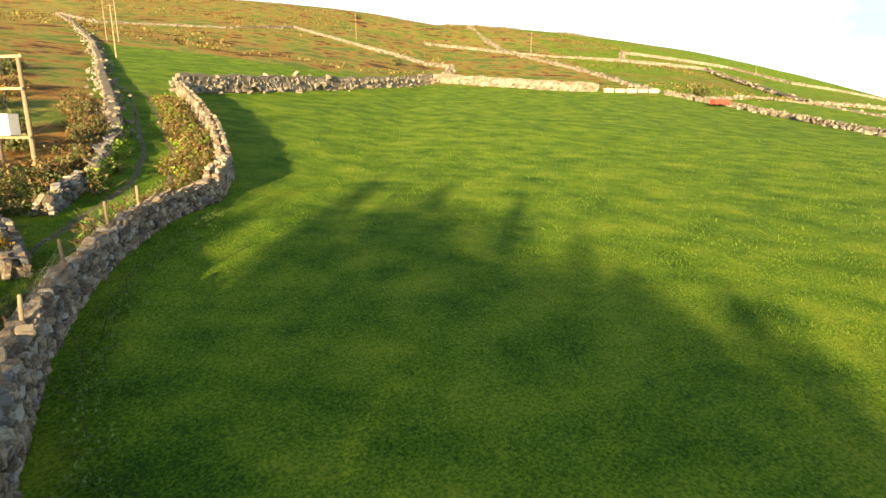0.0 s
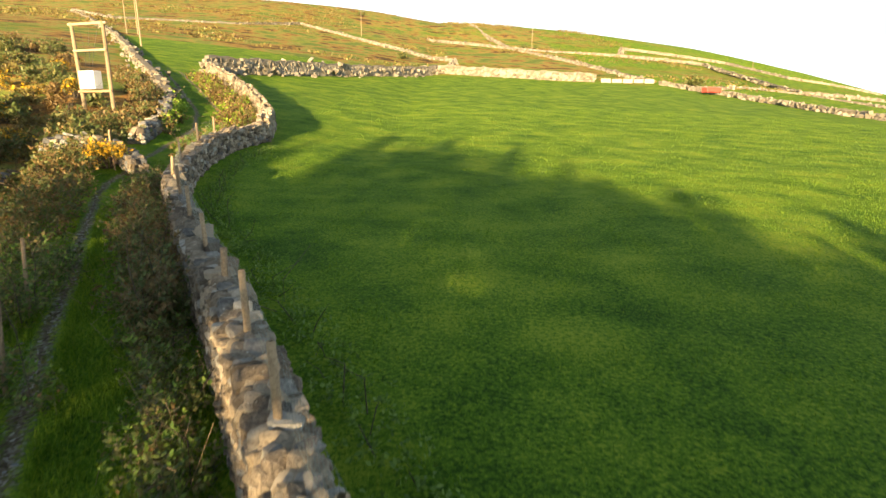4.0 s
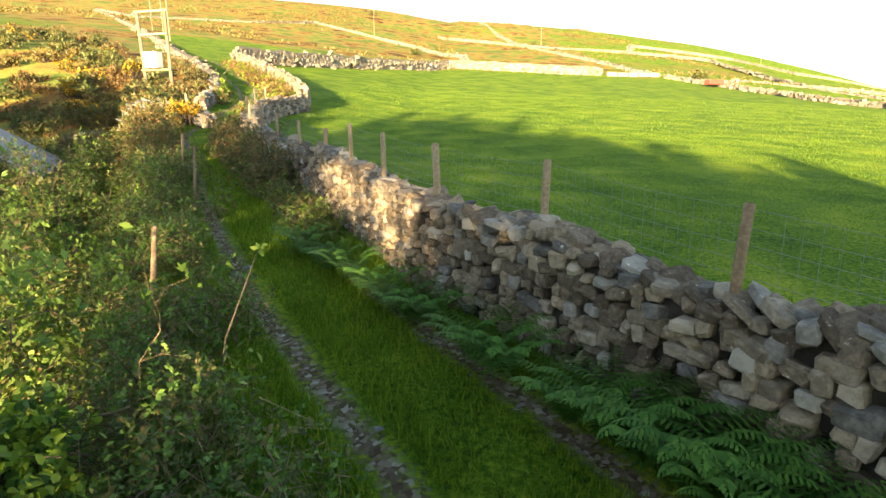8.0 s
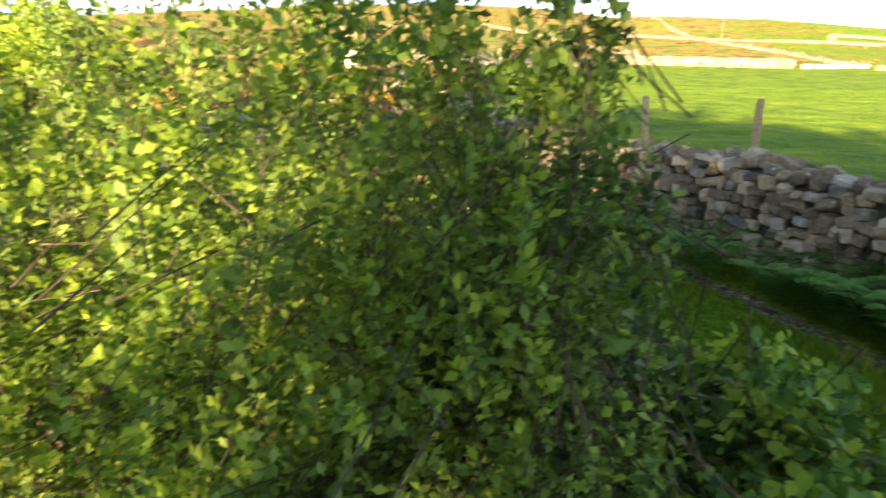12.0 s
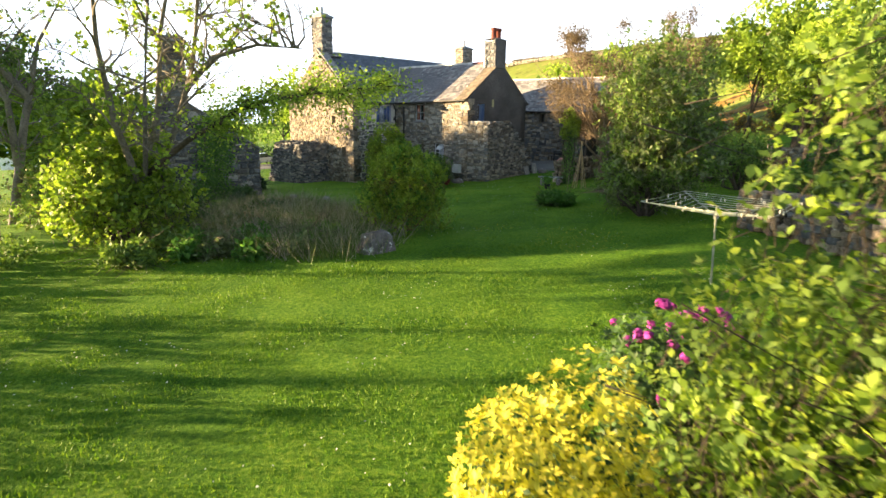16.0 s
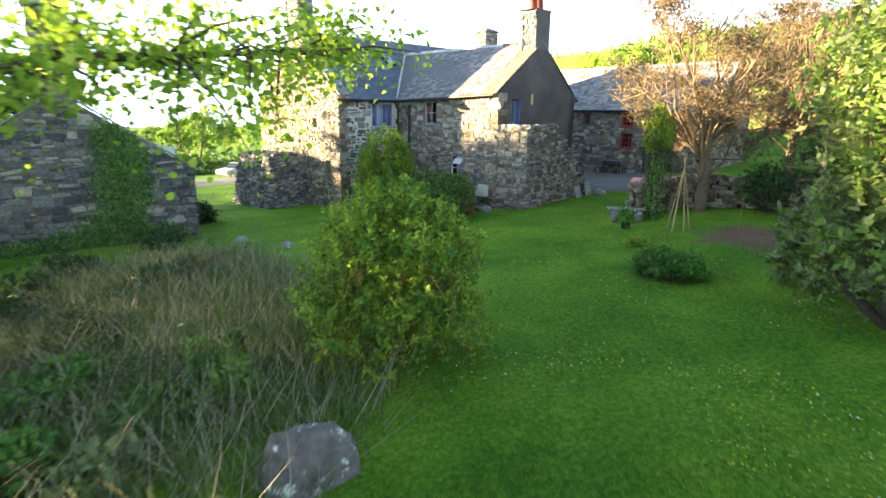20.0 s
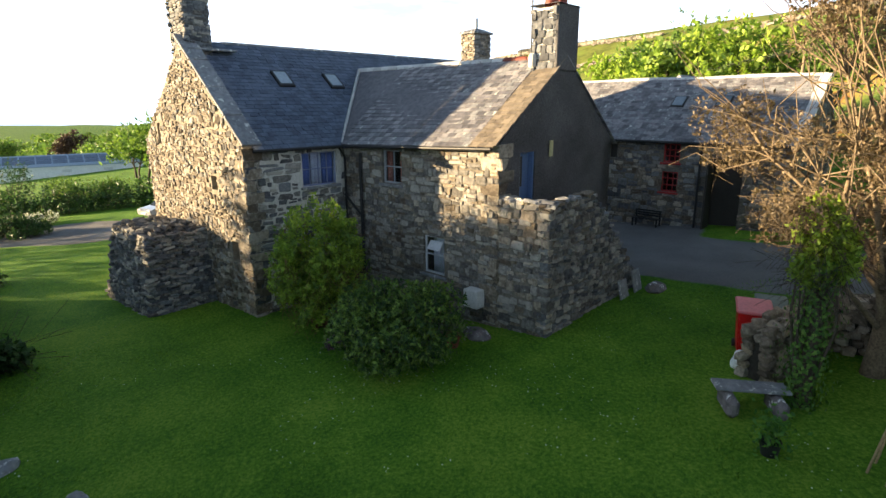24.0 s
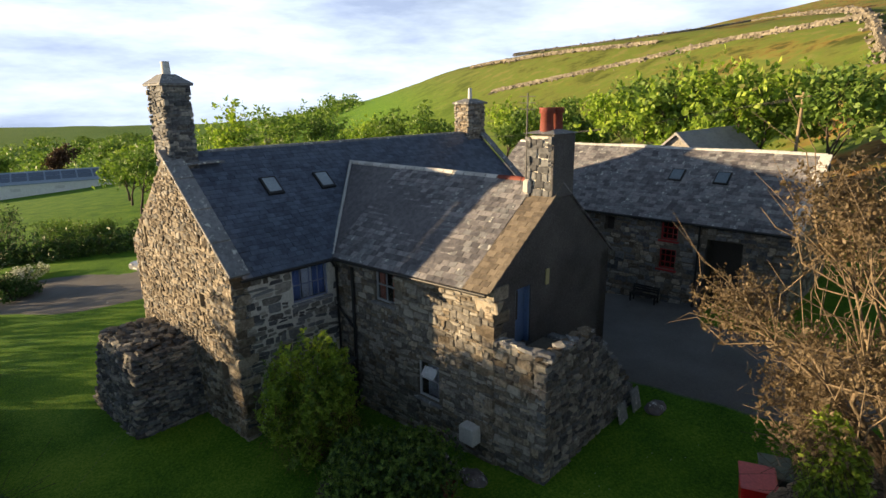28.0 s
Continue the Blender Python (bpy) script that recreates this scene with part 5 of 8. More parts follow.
b_roof = child("roof", mesh_of("roof", [(-14.1, 16.5, 6.0), (4.6, 16.5, 6.0), (4.6, 20.9, 9.35), (-14.1, 20.9, 9.35), (4.6, 25.3, 6.0), (-14.1, 25.3, 6.0), (-14.1, 16.5, 5.9), (4.6, 16.5, 5.9), (4.6, 20.9, 9.22), (-14.1, 20.9, 9.22), (4.6, 25.3, 5.9), (-14.1, 25.3, 5.9)],
                               [(0, 1, 2, 3), (3, 2, 4, 5), (9, 8, 7, 6), (11, 10, 8, 9), (0, 6, 7, 1), (5, 4, 10, 11), (1, 7, 8, 2), (2, 8, 10, 4), (3, 9, 6, 0), (5, 11, 9, 3)], OLD_SLATE), barn, "weathered uneven slate roof")
slate_slope(b_roof, [flat_kit(OLD_SLATE), flat_kit(SLATE_SLAB), flat_kit(OLD_SLATE)], (4.55, 16.48, 6.0), (-14.1, 16.48, 6.0), (4.55, 20.9, 9.36), 0, 63, 0.25, 0.36, 250)
for i in range(34):
    v, f = tube([(0, 0, 0), (0.53, 0, 0)], [0.13, 0.13], 6)
    t_ = child("ridge_tile", mesh_of("ridge_tile", v, np.array(f), WHITE_LEAD), b_roof)
    t_.matrix_basis = Matrix.Translation((-14 + i * 0.545, 20.9, 9.34 + 0.03 * math.sin(i * 0.5)))
for i in range(5):
    p = Vector((4.5, 16.55, 6.02)).lerp(Vector((4.5, 20.8, 9.28)), (i + 0.5) / 5)
    s = part("verge_slab", box_bm(0, 0, 0, 0.5, 1.1, 0.12, 0.02), WHITE_LEAD, barn, "whitened verge slab")
    s.matrix_basis = Matrix.Translation(p + Vector((0, 0, 0.08))) @ pose(0, 0, 0, 37.3, 0, 0)
for a in (-2.1, 0.3):
    rl = new("roof_light")
    rl.parent = barn
    base = Vector((a, 16.48, 6.0)) + Vector((0, 4.42, 3.36)).normalized() * 3.3
    rl.matrix_basis = Matrix.Translation(base + Vector((0, -0.04, 0.06))) @ pose(0, 0, 0, 37.3, 0, 0)
    part("frame", box_bm(0, 0, 0, 0.75, 0.9, 0.09, 0.015), BLACK_IRON, rl)
    part("pane", box_bm(0, 0, 0.052, 0.6, 0.75, 0.01), plain("blue sky glass", (0.16, 0.20, 0.24), 0.06, 0.0, 0.8, 0.0), rl)
for lo, z, h in ((12.2, 4.85, 1.0), (12.2, 3.25, 1.1)):
    sash_window(barn, (-14 + lo, 16.8, z), (1, 0, 0), (0, -1, 0), 0.9, h, RED_PAINT, panes=(3, 3), bar=0.06, sill=RED_PAINT)
# dark panels painted as the shade within the slit and the doorway
part("slit_recess", box_bm(-4.8, 17.25, 5.3, 0.7, 0.05, 0.9), ROOM_SHADE, barn)
part("doorway_dark", box_bm(1.45, 17.6, 2.8, 2.0, 0.05, 5.0), ROOM_SHADE, barn)
part("barn_door", box_bm(0.75, 16.75, 2.7, 0.08, 0.9, 4.4, 0.01), plain("dark boarded door", (0.05, 0.045, 0.04), 0.8), barn, "dark boarded door standing open")
child("downpipe", tubes_mesh("downpipe", [([(0.25, 16.62, 5.9), (0.25, 16.62, 1.0)], [0.06, 0.06], 8)], BLACK_IRON), barn)
child("gutter", tubes_mesh("gutter", [([(4.5, 16.4, 5.95), (-14, 16.4, 5.93)], [0.07, 0.07], 8)], BLACK_IRON), barn)
bench = thing("garden_bench", "dark wooden bench against the barn wall", "bench", (*house_to_world(-2.2, 16.2), float(ground_z(*house_to_world(-2.2, 16.2)))), TH)
for i in range(4):
    part("seat_slat", box_bm(0, -0.18 + i * 0.12, 0.45, 1.5, 0.09, 0.03), BLACK_IRON, bench)
for i in range(3):
    part("back_slat", box_bm(0, 0.28, 0.6 + i * 0.13, 1.5, 0.03, 0.09), BLACK_IRON, bench)
for x in (-0.68, 0.68):
    for y in (-0.18, 0.26):
        part("leg", box_bm(x, y, 0.42 if y > 0 else 0.22, 0.07, 0.07, 0.9 if y > 0 else 0.46), BLACK_IRON, bench)
# lower range beyond the barn
back_range = thing("byre", "low slate-roofed byre behind the barn", "outbuilding", tuple(HOUSE), TH)
prism([(-9, -1), (-9, 6.4), (-5.5, 9.6), (-2, 6.4), (-2, -1)], 27.5, 40, GREY_STONE, "wall", back_range)
prism([(-9.3, 6.2), (-5.5, 9.7), (-1.7, 6.2), (-1.7, 6.35), (-5.5, 9.9), (-9.3, 6.35)], 27.2, 40.3, OLD_SLATE, "roof", back_range)

# ---- ruined cottage ----
ruin = thing("ruined_cottage", "stone cottage gable with a square stack, overgrown with ivy", "ruin", (-38.8, -28.55, -0.4), 28)
r_top = [(0, 3.6), (4.6, 6.7), (9.2, 3.6)]
r_wall = wall_with_holes("gable_wall", ruin, (0, -4.6, 0), (0, 1, 0), (1, 0, 0), 9.2, r_top, 0.7, [], EARTH_MORTAR)
rubble_face(r_wall, (0, -4.6, 0), (0, 1, 0), (1, 0, 0), 9.2, lambda s: 3.55 + 3.1 * (1 - abs(s - 4.6) / 4.6), [dark, grey, dark], 71, (0.13, 0.36), (0.25, 0.85), 0.3, 0.06, singles=300, start=-0.2)
wall_with_holes("side_wall", ruin, (-13.5, 4.6, 0), (1, 0, 0), (0, 1, 0), 13.5, [(0, 1.6), (3, 2.2), (5, 1.5), (9, 2.4), (11, 2.1), (13.5, 3.4)], 0.7, [], DARK_STONE)
wall_with_holes("side_wall", ruin, (-13.5, -4.6, 0), (1, 0, 0), (0, -1, 0), 13.5, [(0, 1.6), (3, 2.2), (5, 1.5), (9, 2.4), (11, 2.1), (13.5, 3.4)], 0.7, [], DARK_STONE)
wall_with_holes("end_wall", ruin, (-13.5, -4.6, 0), (0, 1, 0), (-1, 0, 0), 9.2, [(0, 1.6), (3.6, 3.4), (5.4, 2.6), (9.2, 1.6)], 0.7, [], DARK_STONE)
for k in range(9):
    for sg in (-1, 1):
        q = part("verge_slab", box_bm(0, 0, 0, 0.8, 0.62, 0.07, 0.015), SLATE_SLAB, ruin)
        q.matrix_basis = Matrix.Translation((-0.32, sg * (0.85 + 0.47 * k), 6.22 - 0.317 * k)) @ pose(0, 0, 0, -sg * 34, 0, 0)
stack = part("chimney", box_bm(-0.7, 0.0, 8.1, 1.1, 1.2, 3.6), EARTH_MORTAR, ruin)
for k, (o, al, ou, w) in enumerate((((-0.1, -0.62, 6.3), (0, 1, 0), (1, 0, 0), 1.24), ((-1.3, -0.62, 6.3), (1, 0, 0), (0, -1, 0), 1.2))):
    rubble_face(stack, o, al, ou, w, lambda s: 3.6, [dark, warm], 73 + k, (0.12, 0.24), (0.2, 0.6), 0.18, 0.03, singles=80)
part("drip_course", box_bm(-0.7, 0, 9.9, 1.5, 1.55, 0.12, 0.02), SLATE_SLAB, ruin)
part("cap_slab", box_bm(-0.7, 0, 10.1, 1.3, 1.35, 0.12, 0.03), SLATE_SLAB, ruin)


def ivy_on(parent, name, origin, along, out, spots, count, seed, mat=LEAF_IVY, leaf=0.10, depth=0.25, as_thing=None):
    """Ivy leaves over patches (along, up, half width, half height) of an upright face."""
    rng = np.random.default_rng(seed)
    al, ou = np.array(along, float), np.array(out, float)
    sp = np.array(spots, float)
    pick = rng.choice(len(sp), count, p=sp[:, 2] * sp[:, 3] / (sp[:, 2] * sp[:, 3]).sum())
    r, a = np.sqrt(rng.random(count)), rng.random(count) * 2 * math.pi
    s = sp[pick, 0] + sp[pick, 2] * r * np.cos(a) * (1 + 0.25 * rng.normal(size=count))
    z = sp[pick, 1] + sp[pick, 3] * r * np.sin(a) * (1 + 0.2 * rng.normal(size=count))
    p = np.array(origin)[None] + al * s[:, None] + np.array([0, 0, 1.0]) * z[:, None] + ou * (0.06 + depth * rng.random(count) ** 2)[:, None]
    n = ou + rng.normal(size=(count, 3)) * 0.45 + np.array([0, 0, 0.3])
    return child(name, leaves_mesh(name, p, n, leaf * (0.7 + 0.6 * rng.random(count)), mat, rng, 1.2), parent)


ivy = thing("ivy", "dense green ivy climbing the ruined gable", "ivy", (-38.8, -28.55, -0.4), 28)
ivy_on(ivy, "ivy_leaves", (0, -4.6, 0), (0, 1, 0), (1, 0, 0), [(6.0, 1.2, 1.2, 1.0), (6.4, 3.0, 1.0, 1.3), (6.5, 4.3, 0.9, 1.0), (4.4, 0.6, 1.6, 0.7), (7.4, 0.7, 1.2, 0.6), (6.1, 5.0, 0.6, 0.6), (2.4, 0.5, 1.2, 0.5)], 9000, 81)

# ---- shed by the lane ----
shed = thing("stone_shed", "low stone shed with a slate roof beside the garden", "shed", (-23.8, 12.6, 2.1), 28)
prism([(-2.8, -1.5), (-2.8, 2.4), (0, 4.2), (2.8, 2.4), (2.8, -1.5)], -4.6, 4.6, GREY_STONE, "wall", shed)
rubble_face(shed.children[0], (-2.8, -4.6, 0), (1, 0, 0), (0, -1, 0), 5.6, lambda s: 2.4 + 1.75 * (1 - abs(s - 2.8) / 2.8), [grey, warm], 75, (0.18, 0.36), (0.25, 0.7), 0.2, 0.05, singles=120, start=-0.6)
prism([(-3.05, 2.2), (0, 4.25), (3.05, 2.2), (3.05, 2.32), (0, 4.4), (-3.05, 2.32)], -4.8, 4.8, BLUE_SLATE, "roof", shed, "dull blue slate roof")


# ---- the lane ----
KIT_WALL = [stone_kit(WALL_STONE, 9, 0.20, 0.10), stone_kit(WALL_STONE, 9, 0.15, 0.09, 4), stone_kit(GREY_STONE, 9, 0.18, 0.10), stone_kit(WALL_STONE, 9, 0.23, 0.11, 6), stone_kit(WARM_STONE, 9, 0.17, 0.10)]
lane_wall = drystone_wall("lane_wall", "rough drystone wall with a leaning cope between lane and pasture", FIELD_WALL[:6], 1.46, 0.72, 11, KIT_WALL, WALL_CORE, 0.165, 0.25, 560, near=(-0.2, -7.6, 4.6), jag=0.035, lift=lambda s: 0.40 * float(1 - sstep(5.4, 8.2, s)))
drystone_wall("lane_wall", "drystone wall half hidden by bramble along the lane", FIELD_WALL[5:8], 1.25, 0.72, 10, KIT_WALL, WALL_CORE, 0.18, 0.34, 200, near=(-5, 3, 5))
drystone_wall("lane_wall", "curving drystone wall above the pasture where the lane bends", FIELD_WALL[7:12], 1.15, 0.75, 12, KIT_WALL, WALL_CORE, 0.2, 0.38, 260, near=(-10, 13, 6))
drystone_wall("lane_wall", "drystone wall climbing beside the upper lane", FIELD_WALL[11:], 1.2, 0.8, 13, [block_kit(WALL_STONE), block_kit(PALE_STONE)], EARTH_MORTAR, 0.3, 0.55, 120, near=(-13, 32, 8))
drystone_wall("upper_wall", "low tumbled grey drystone wall on the bank above the lane", UPPER_LANE_WALL[:3], 0.65, 0.8, 14, [stone_kit(DARK_STONE), stone_kit(GREY_STONE), stone_kit(WALL_STONE)], EARTH_MORTAR, 0.22, 0.42, 200, near=(-19, 27, 8), jag=0.15)
drystone_wall("bank_wall", "low tumbled lichened wall on the lane bank", [(-15.4, 19.6), (-18.5, 23.2), (-20.5, 24.5), (-26, 22.5)], 0.5, 0.8, 15, [stone_kit(DARK_STONE), stone_kit(WALL_STONE)], EARTH_MORTAR, 0.24, 0.45, 120, near=(-17, 21, 7), jag=0.15)
for k in range(2):
    seg = UPPER_LANE_WALL[2 + 3 * k:6 + 3 * k]
    if len(seg) > 1:
        drystone_wall("upper_wall", "pale drystone wall running up the hillside", seg, 0.8, 1.0, 16 + k, [block_kit(PALE_STONE)], EARTH_MORTAR, 0.32, 0.55, 0, cope=False, tumble=3.0)

FAR_WALLS = [
    ([(-34, 75), (-29, 89), (-23, 107), (-12, 138), (-3, 165), (12, 159), (30, 155), (42, 158)], 3.4, 1.6),
    ([(63, 164), (71, 141), (74, 123), (75, 102), (78, 80)], 1.4, 2.4),
    ([(-76, 303), (-41, 263), (-20, 243), (3, 215), (0, 168)], 1.8, 2.2),
    ([(-161, 251), (-127, 218), (-108, 237), (-93, 255), (-76, 303)], 1.8, 1.8),
    ([(-10, 323), (19, 304), (33, 290), (52, 241), (58, 212), (60, 166)], 1.9, 2.2),
    ([(20, 456), (26, 353), (33, 292)], 1.9, 2.2),
    ([(33, 292), (54, 285), (90, 298), (137, 306), (129, 239), (112, 177), (160, 205)], 1.9, 2.4),
    ([(90, 298), (106, 350), (167, 344), (176, 294), (230, 300)], 1.9, 2.4),
    ([(66, 150), (95, 178), (112, 173), (120, 150)], 1.3, 2.2),
    ([(-107, 61), (-143, 90), (-175, 81), (-204, 62), (-250, 32)], 1.6, 1.6),
    ([(-210, 77), (-255, 63), (-293, 49), (-345, 40)], 1.4, 1.6),
    ([(-150, 95), (-200, 130), (-260, 160), (-330, 190)], 1.6, 2.0),
    ([(-330, 60), (-300, 130), (-330, 190), (-420, 220)], 1.8, 2.4),
]
for i, (line, h, st) in enumerate(FAR_WALLS):
    drystone_wall("field_wall", "pale drystone wall between hill pastures", line, h * 0.72, 1.1, 30 + i, [block_kit(PALE_STONE)], EARTH_MORTAR, 0.5, 0.7 + 0.16 * st, 0, group="far field walls", cope=False, tumble=2.2)

# fence on the wall: posts and netting
POSTS = [(4.35, -11.6), (1.82, -8.73), (0.28, -6.4), (-1.25, -4.4), (-2.5, -1.84), (-3.6, 0.4), (-4.75, 2.5), (-6.2, 5.2), (-7.9, 8.2), (-9.4, 11.0), (-11.0, 13.8), (-12.5, 17.9), (-13.6, 22.4), (-13.9, 25.4)]
rngf = np.random.default_rng(5)
tops = []
for i, (x, y) in enumerate(POSTS):
    h_wall = 1.46 if y < 2.4 else (1.25 if y < 13 else 1.15)
    z = float(ground_z(x, y)) + h_wall
    post = thing("fence_post", "weathered round timber post standing in the wall top", "fence post", (x, y, z), group="posts on the lane wall")
    lx, ly = rngf.normal() * 0.05, rngf.normal() * 0.05
    hh = 1.02 + rngf.normal() * 0.05
    r = 0.055 + 0.012 * rngf.random()
    child("post", tubes_mesh("post", [([(0, 0, -0.45), (lx * 0.5, ly * 0.5, hh * 0.5), (lx, ly, hh), (lx, ly, hh + 0.012)], [r, r * 0.98, r * 0.95, r * 0.5], 9)], WEATHERED_WOOD), post)
    tops.append(Vector((x + lx, y + ly, z + hh)))
WIRE = plain("galvanised wire", (0.24, 0.26, 0.22), 0.6, 0.2)
net = thing("wire_netting", "sagging galvanised sheep netting along the wall", "fence netting", tuple(tops[0] - Vector((0, 0, 0.9))))
o = net.matrix_basis.translation
runs = []
for a, b in zip(tops[:-1], tops[1:]):
    l = (b - a).length
    for k, dz in enumerate((-0.06, -0.25, -0.42, -0.58, -0.74)):
        pts = [a.lerp(b, t) + Vector((0.06, 0.04, dz - 0.05 * math.sin(math.pi * t))) - o for t in (0, 0.25, 0.5, 0.75, 1)]
        runs.append((pts, [0.003] * 5, 3))
    for j in range(1, int(l / 0.16)):
        p = a.lerp(b, j * 0.16 / l) + Vector((0.06, 0.04, 0)) - o
        runs.append(([p + Vector((0, 0, -0.08)), p + Vector((0, 0, -0.78))], [0.002, 0.002], 3))
child("netting", tubes_mesh("netting", runs, WIRE), net)
for x, y in ((-8.2, 1.2), (-5.6, -6.2), (-9.9, 4.2), (-16.9, 20.2), (-17.4, 20.8)):
    z = float(ground_z(x, y))
    post = thing("stake", "thin grey stake leaning in the hedge", "stake", (x, y, z - 0.1), group="hedge stakes")
    child("stake", tubes_mesh("stake", [([(0, 0, 0), (rngf.normal() * 0.1, rngf.normal() * 0.1, 1.9)], [0.045, 0.04], 7)], WEATHERED_WOOD), post)

# transformer on two poles up the bank
tx, ty = -25.7, 34.3
tz = float(ground_z(tx, ty))
trafo = thing("pole_transformer", "grey transformer box slung between two timber poles", "transformer", (tx, ty, tz), -16)
for dx in (-1.3, 1.3):
    child("pole", tubes_mesh("pole", [([(dx, 0, -0.3), (dx * 1.08 - 0.12, 0, 6.4)], [0.15, 0.12], 10)], PALE_BARK), trafo)
part("crossarm", box_bm(-0.1, 0.0, 6.3, 3.4, 0.14, 0.16), WEATHERED_WOOD, trafo)
part("crossarm", box_bm(0, -0.17, 4.5, 2.9, 0.1, 0.14), WEATHERED_WOOD, trafo)
part("crossarm", box_bm(0, -0.17, 1.7, 3.0, 0.12, 0.16), WEATHERED_WOOD, trafo)
tank = part("tank", box_bm(0.05, -0.45, 2.45, 1.35, 0.7, 1.25, 0.03), WHITE_PLASTIC, trafo, "pale grey steel tank")
for i in range(5):
    part("cooling_fin", box_bm(-0.47 - 0.05, -0.65 + i * 0.1, 2.35, 0.08, 0.03, 0.8), plain("fin grey", (0.25, 0.26, 0.26), 0.5), trafo)
for dx in (-0.25, 0.05, 0.35):
    child("insulator", tubes_mesh("insulator", [([(dx, -0.45, 2.9), (dx, -0.45, 3.1)], [0.05, 0.04], 8)], plain("brown porcelain", (0.12, 0.05, 0.03), 0.3)), trafo)
for dx in (-0.9, 0, 0.9):
    child("wire", tubes_mesh("wire", [([(dx, 0, 6.35), (dx * 0.4, -0.2, 4.3), (dx * 0.3, -0.45, 3.1)], [0.012] * 3, 4)], BLACK_IRON), trafo)

# poles and gear up the hill
def pole_at(x, y, h, label, r=0.16):
    z = float(ground_z(x, y))
    p = thing("utility_pole", label, "pole", (x, y, z), group="hillside poles")
    child("pole", tubes_mesh("pole", [([(0, 0, -0.5), (0, 0, h)], [r, r * 0.75], 8)], PALE_BARK), p)
    part("crossarm", box_bm(0, 0, h - 0.3, 1.6, 0.12, 0.12), PALE_BARK, p)
    return p


for x, y, h in ((-62, 112, 9.5), (-83, 152, 10.5), (-86, 152, 10.5), (-41, 281, 12), (43, 289, 11), (176, 330, 11)):
    pole_at(x, y, h, "tall timber electricity pole on the hillside")
for x, y, h in ((-70, 19, 9.5), (-112, -4, 8.5), (-100, 8, 8)):
    pole_at(x, y, h, "timber electricity pole behind the barn")
cable = thing("overhead_cables", "thin electricity cables strung between poles", "cables", (-70, 19, float(ground_z(-70, 19))))
oc = cable.matrix_basis.translation
a0, b0 = Vector((-70, 19, float(ground_z(-70, 19)) + 9.1)), Vector((-112, -4, float(ground_z(-112, -4)) + 8.1))
for k in (-0.6, 0, 0.6):
    pts = [a0.lerp(b0, t / 8) + Vector((0, k, -1.2 * math.sin(math.pi * t / 8))) - oc for t in range(9)]
    child("cable", tubes_mesh("cable", [(pts, [0.02] * 9, 4)], BLACK_IRON), cable)
gate = thing("sheep_pen", "pale timber hurdles and a gate in the far wall", "gate", (52, 160, float(ground_z(52, 160))), 12)
for i in range(5):
    part("hurdle", box_bm(-7 + i * 3.4, 0, 0.7, 3.0, 0.12, 1.2 - 0.15 * (i % 2)), plain("bleached timber", (0.34, 0.31, 0.26), 0.8), gate)
skip = thing("red_trailer", "small red farm trailer by the far wall", "trailer", (66, 138, float(ground_z(66, 138))), 20)
part("body", box_bm(0, 0, 1.2, 4.6, 2.0, 1.2, 0.08), plain("faded red paint", (0.42, 0.06, 0.04), 0.6), skip)
for x in (-1.2, 1.2):
    for y in (-1, 1):
        v, f = tube([(x, y - 0.12, 0.45), (x, y + 0.12, 0.45)], [0.45, 0.45], 12)
        child("wheel", mesh_of("wheel", v, np.array(f), BLACK_IRON), skip)

# ---- hedge bank beside the lane: brambles, ivy and bushes ----
def strip(name, label, line, width, height, mat, seed, per_m=700, leaf=0.07, side=0.0, category="bramble", low=0.0, extra=None):
    """One long scrambling clump along a line."""
    rng = np.random.default_rng(seed)
    org = (line[0][0], line[0][1], float(ground_z(*line[0])))
    ob_ = thing(name, label, category, org)
    pts = along_line(line, 0.55)
    c = []
    for x, y, d, s in pts:
        for _ in range(2):
            w = side + rng.normal() * width * 0.28
            px, py = x + d[1] * w, y - d[0] * w
            h = height * (0.55 + 0.6 * rng.random())
            c.append((px - org[0], py - org[1], float(ground_z(px, py)) - org[2] + h * 0.42 + low, 0.5 + 0.3 * rng.random(), 0.5 + 0.3 * rng.random(), h * 0.55))
    c = np.array(c)
    n = int(len(pts) * 0.55 * per_m)
    n //= 6
    p, nrm = clump_points(rng, c, n, 0.5)
    dr = nrm / np.linalg.norm(nrm, axis=1, keepdims=True) + rng.normal(size=(n, 3)) * 0.3 + np.array([0, 0, 0.3])
    dr /= np.linalg.norm(dr, axis=1, keepdims=True)
    ln = leaf * 5 * (0.5 + rng.random(n))
    n2 = int(n * extra[1]) if extra else 0
    child("foliage", spray_mesh("foliage", mat, rng, p[n2:], dr[n2:], ln[n2:], 6, leaf), ob_)
    if extra:
        child("other_growth", spray_mesh("other_growth", extra[0], rng, p[:n2], dr[:n2], ln[:n2], 6, leaf), ob_)
    if n > 1500:
        child("twig_work", twigs_mesh("twig_work", p[:n // 4], dr[:n // 4], ln[:n // 4] * 2.5, 0.005, WEATHERED_WOOD, rng), ob_)
    stems = []
    for b in c[:: 2]:
        q = Vector(b[:3])
        e = q + Vector(rng.normal(size=3)) * 0.5 + Vector((0, 0, b[5]))
        stems.append(([q - Vector((0, 0, b[5] + 0.2)), q.lerp(e, 0.4) + Vector(rng.normal(size=3)) * 0.15, e], [0.014, 0.010, 0.004], 4))
    tagged(child("branchwork", tubes_mesh("branchwork", stems, BARK), ob_), kind="stuff")
    return ob_


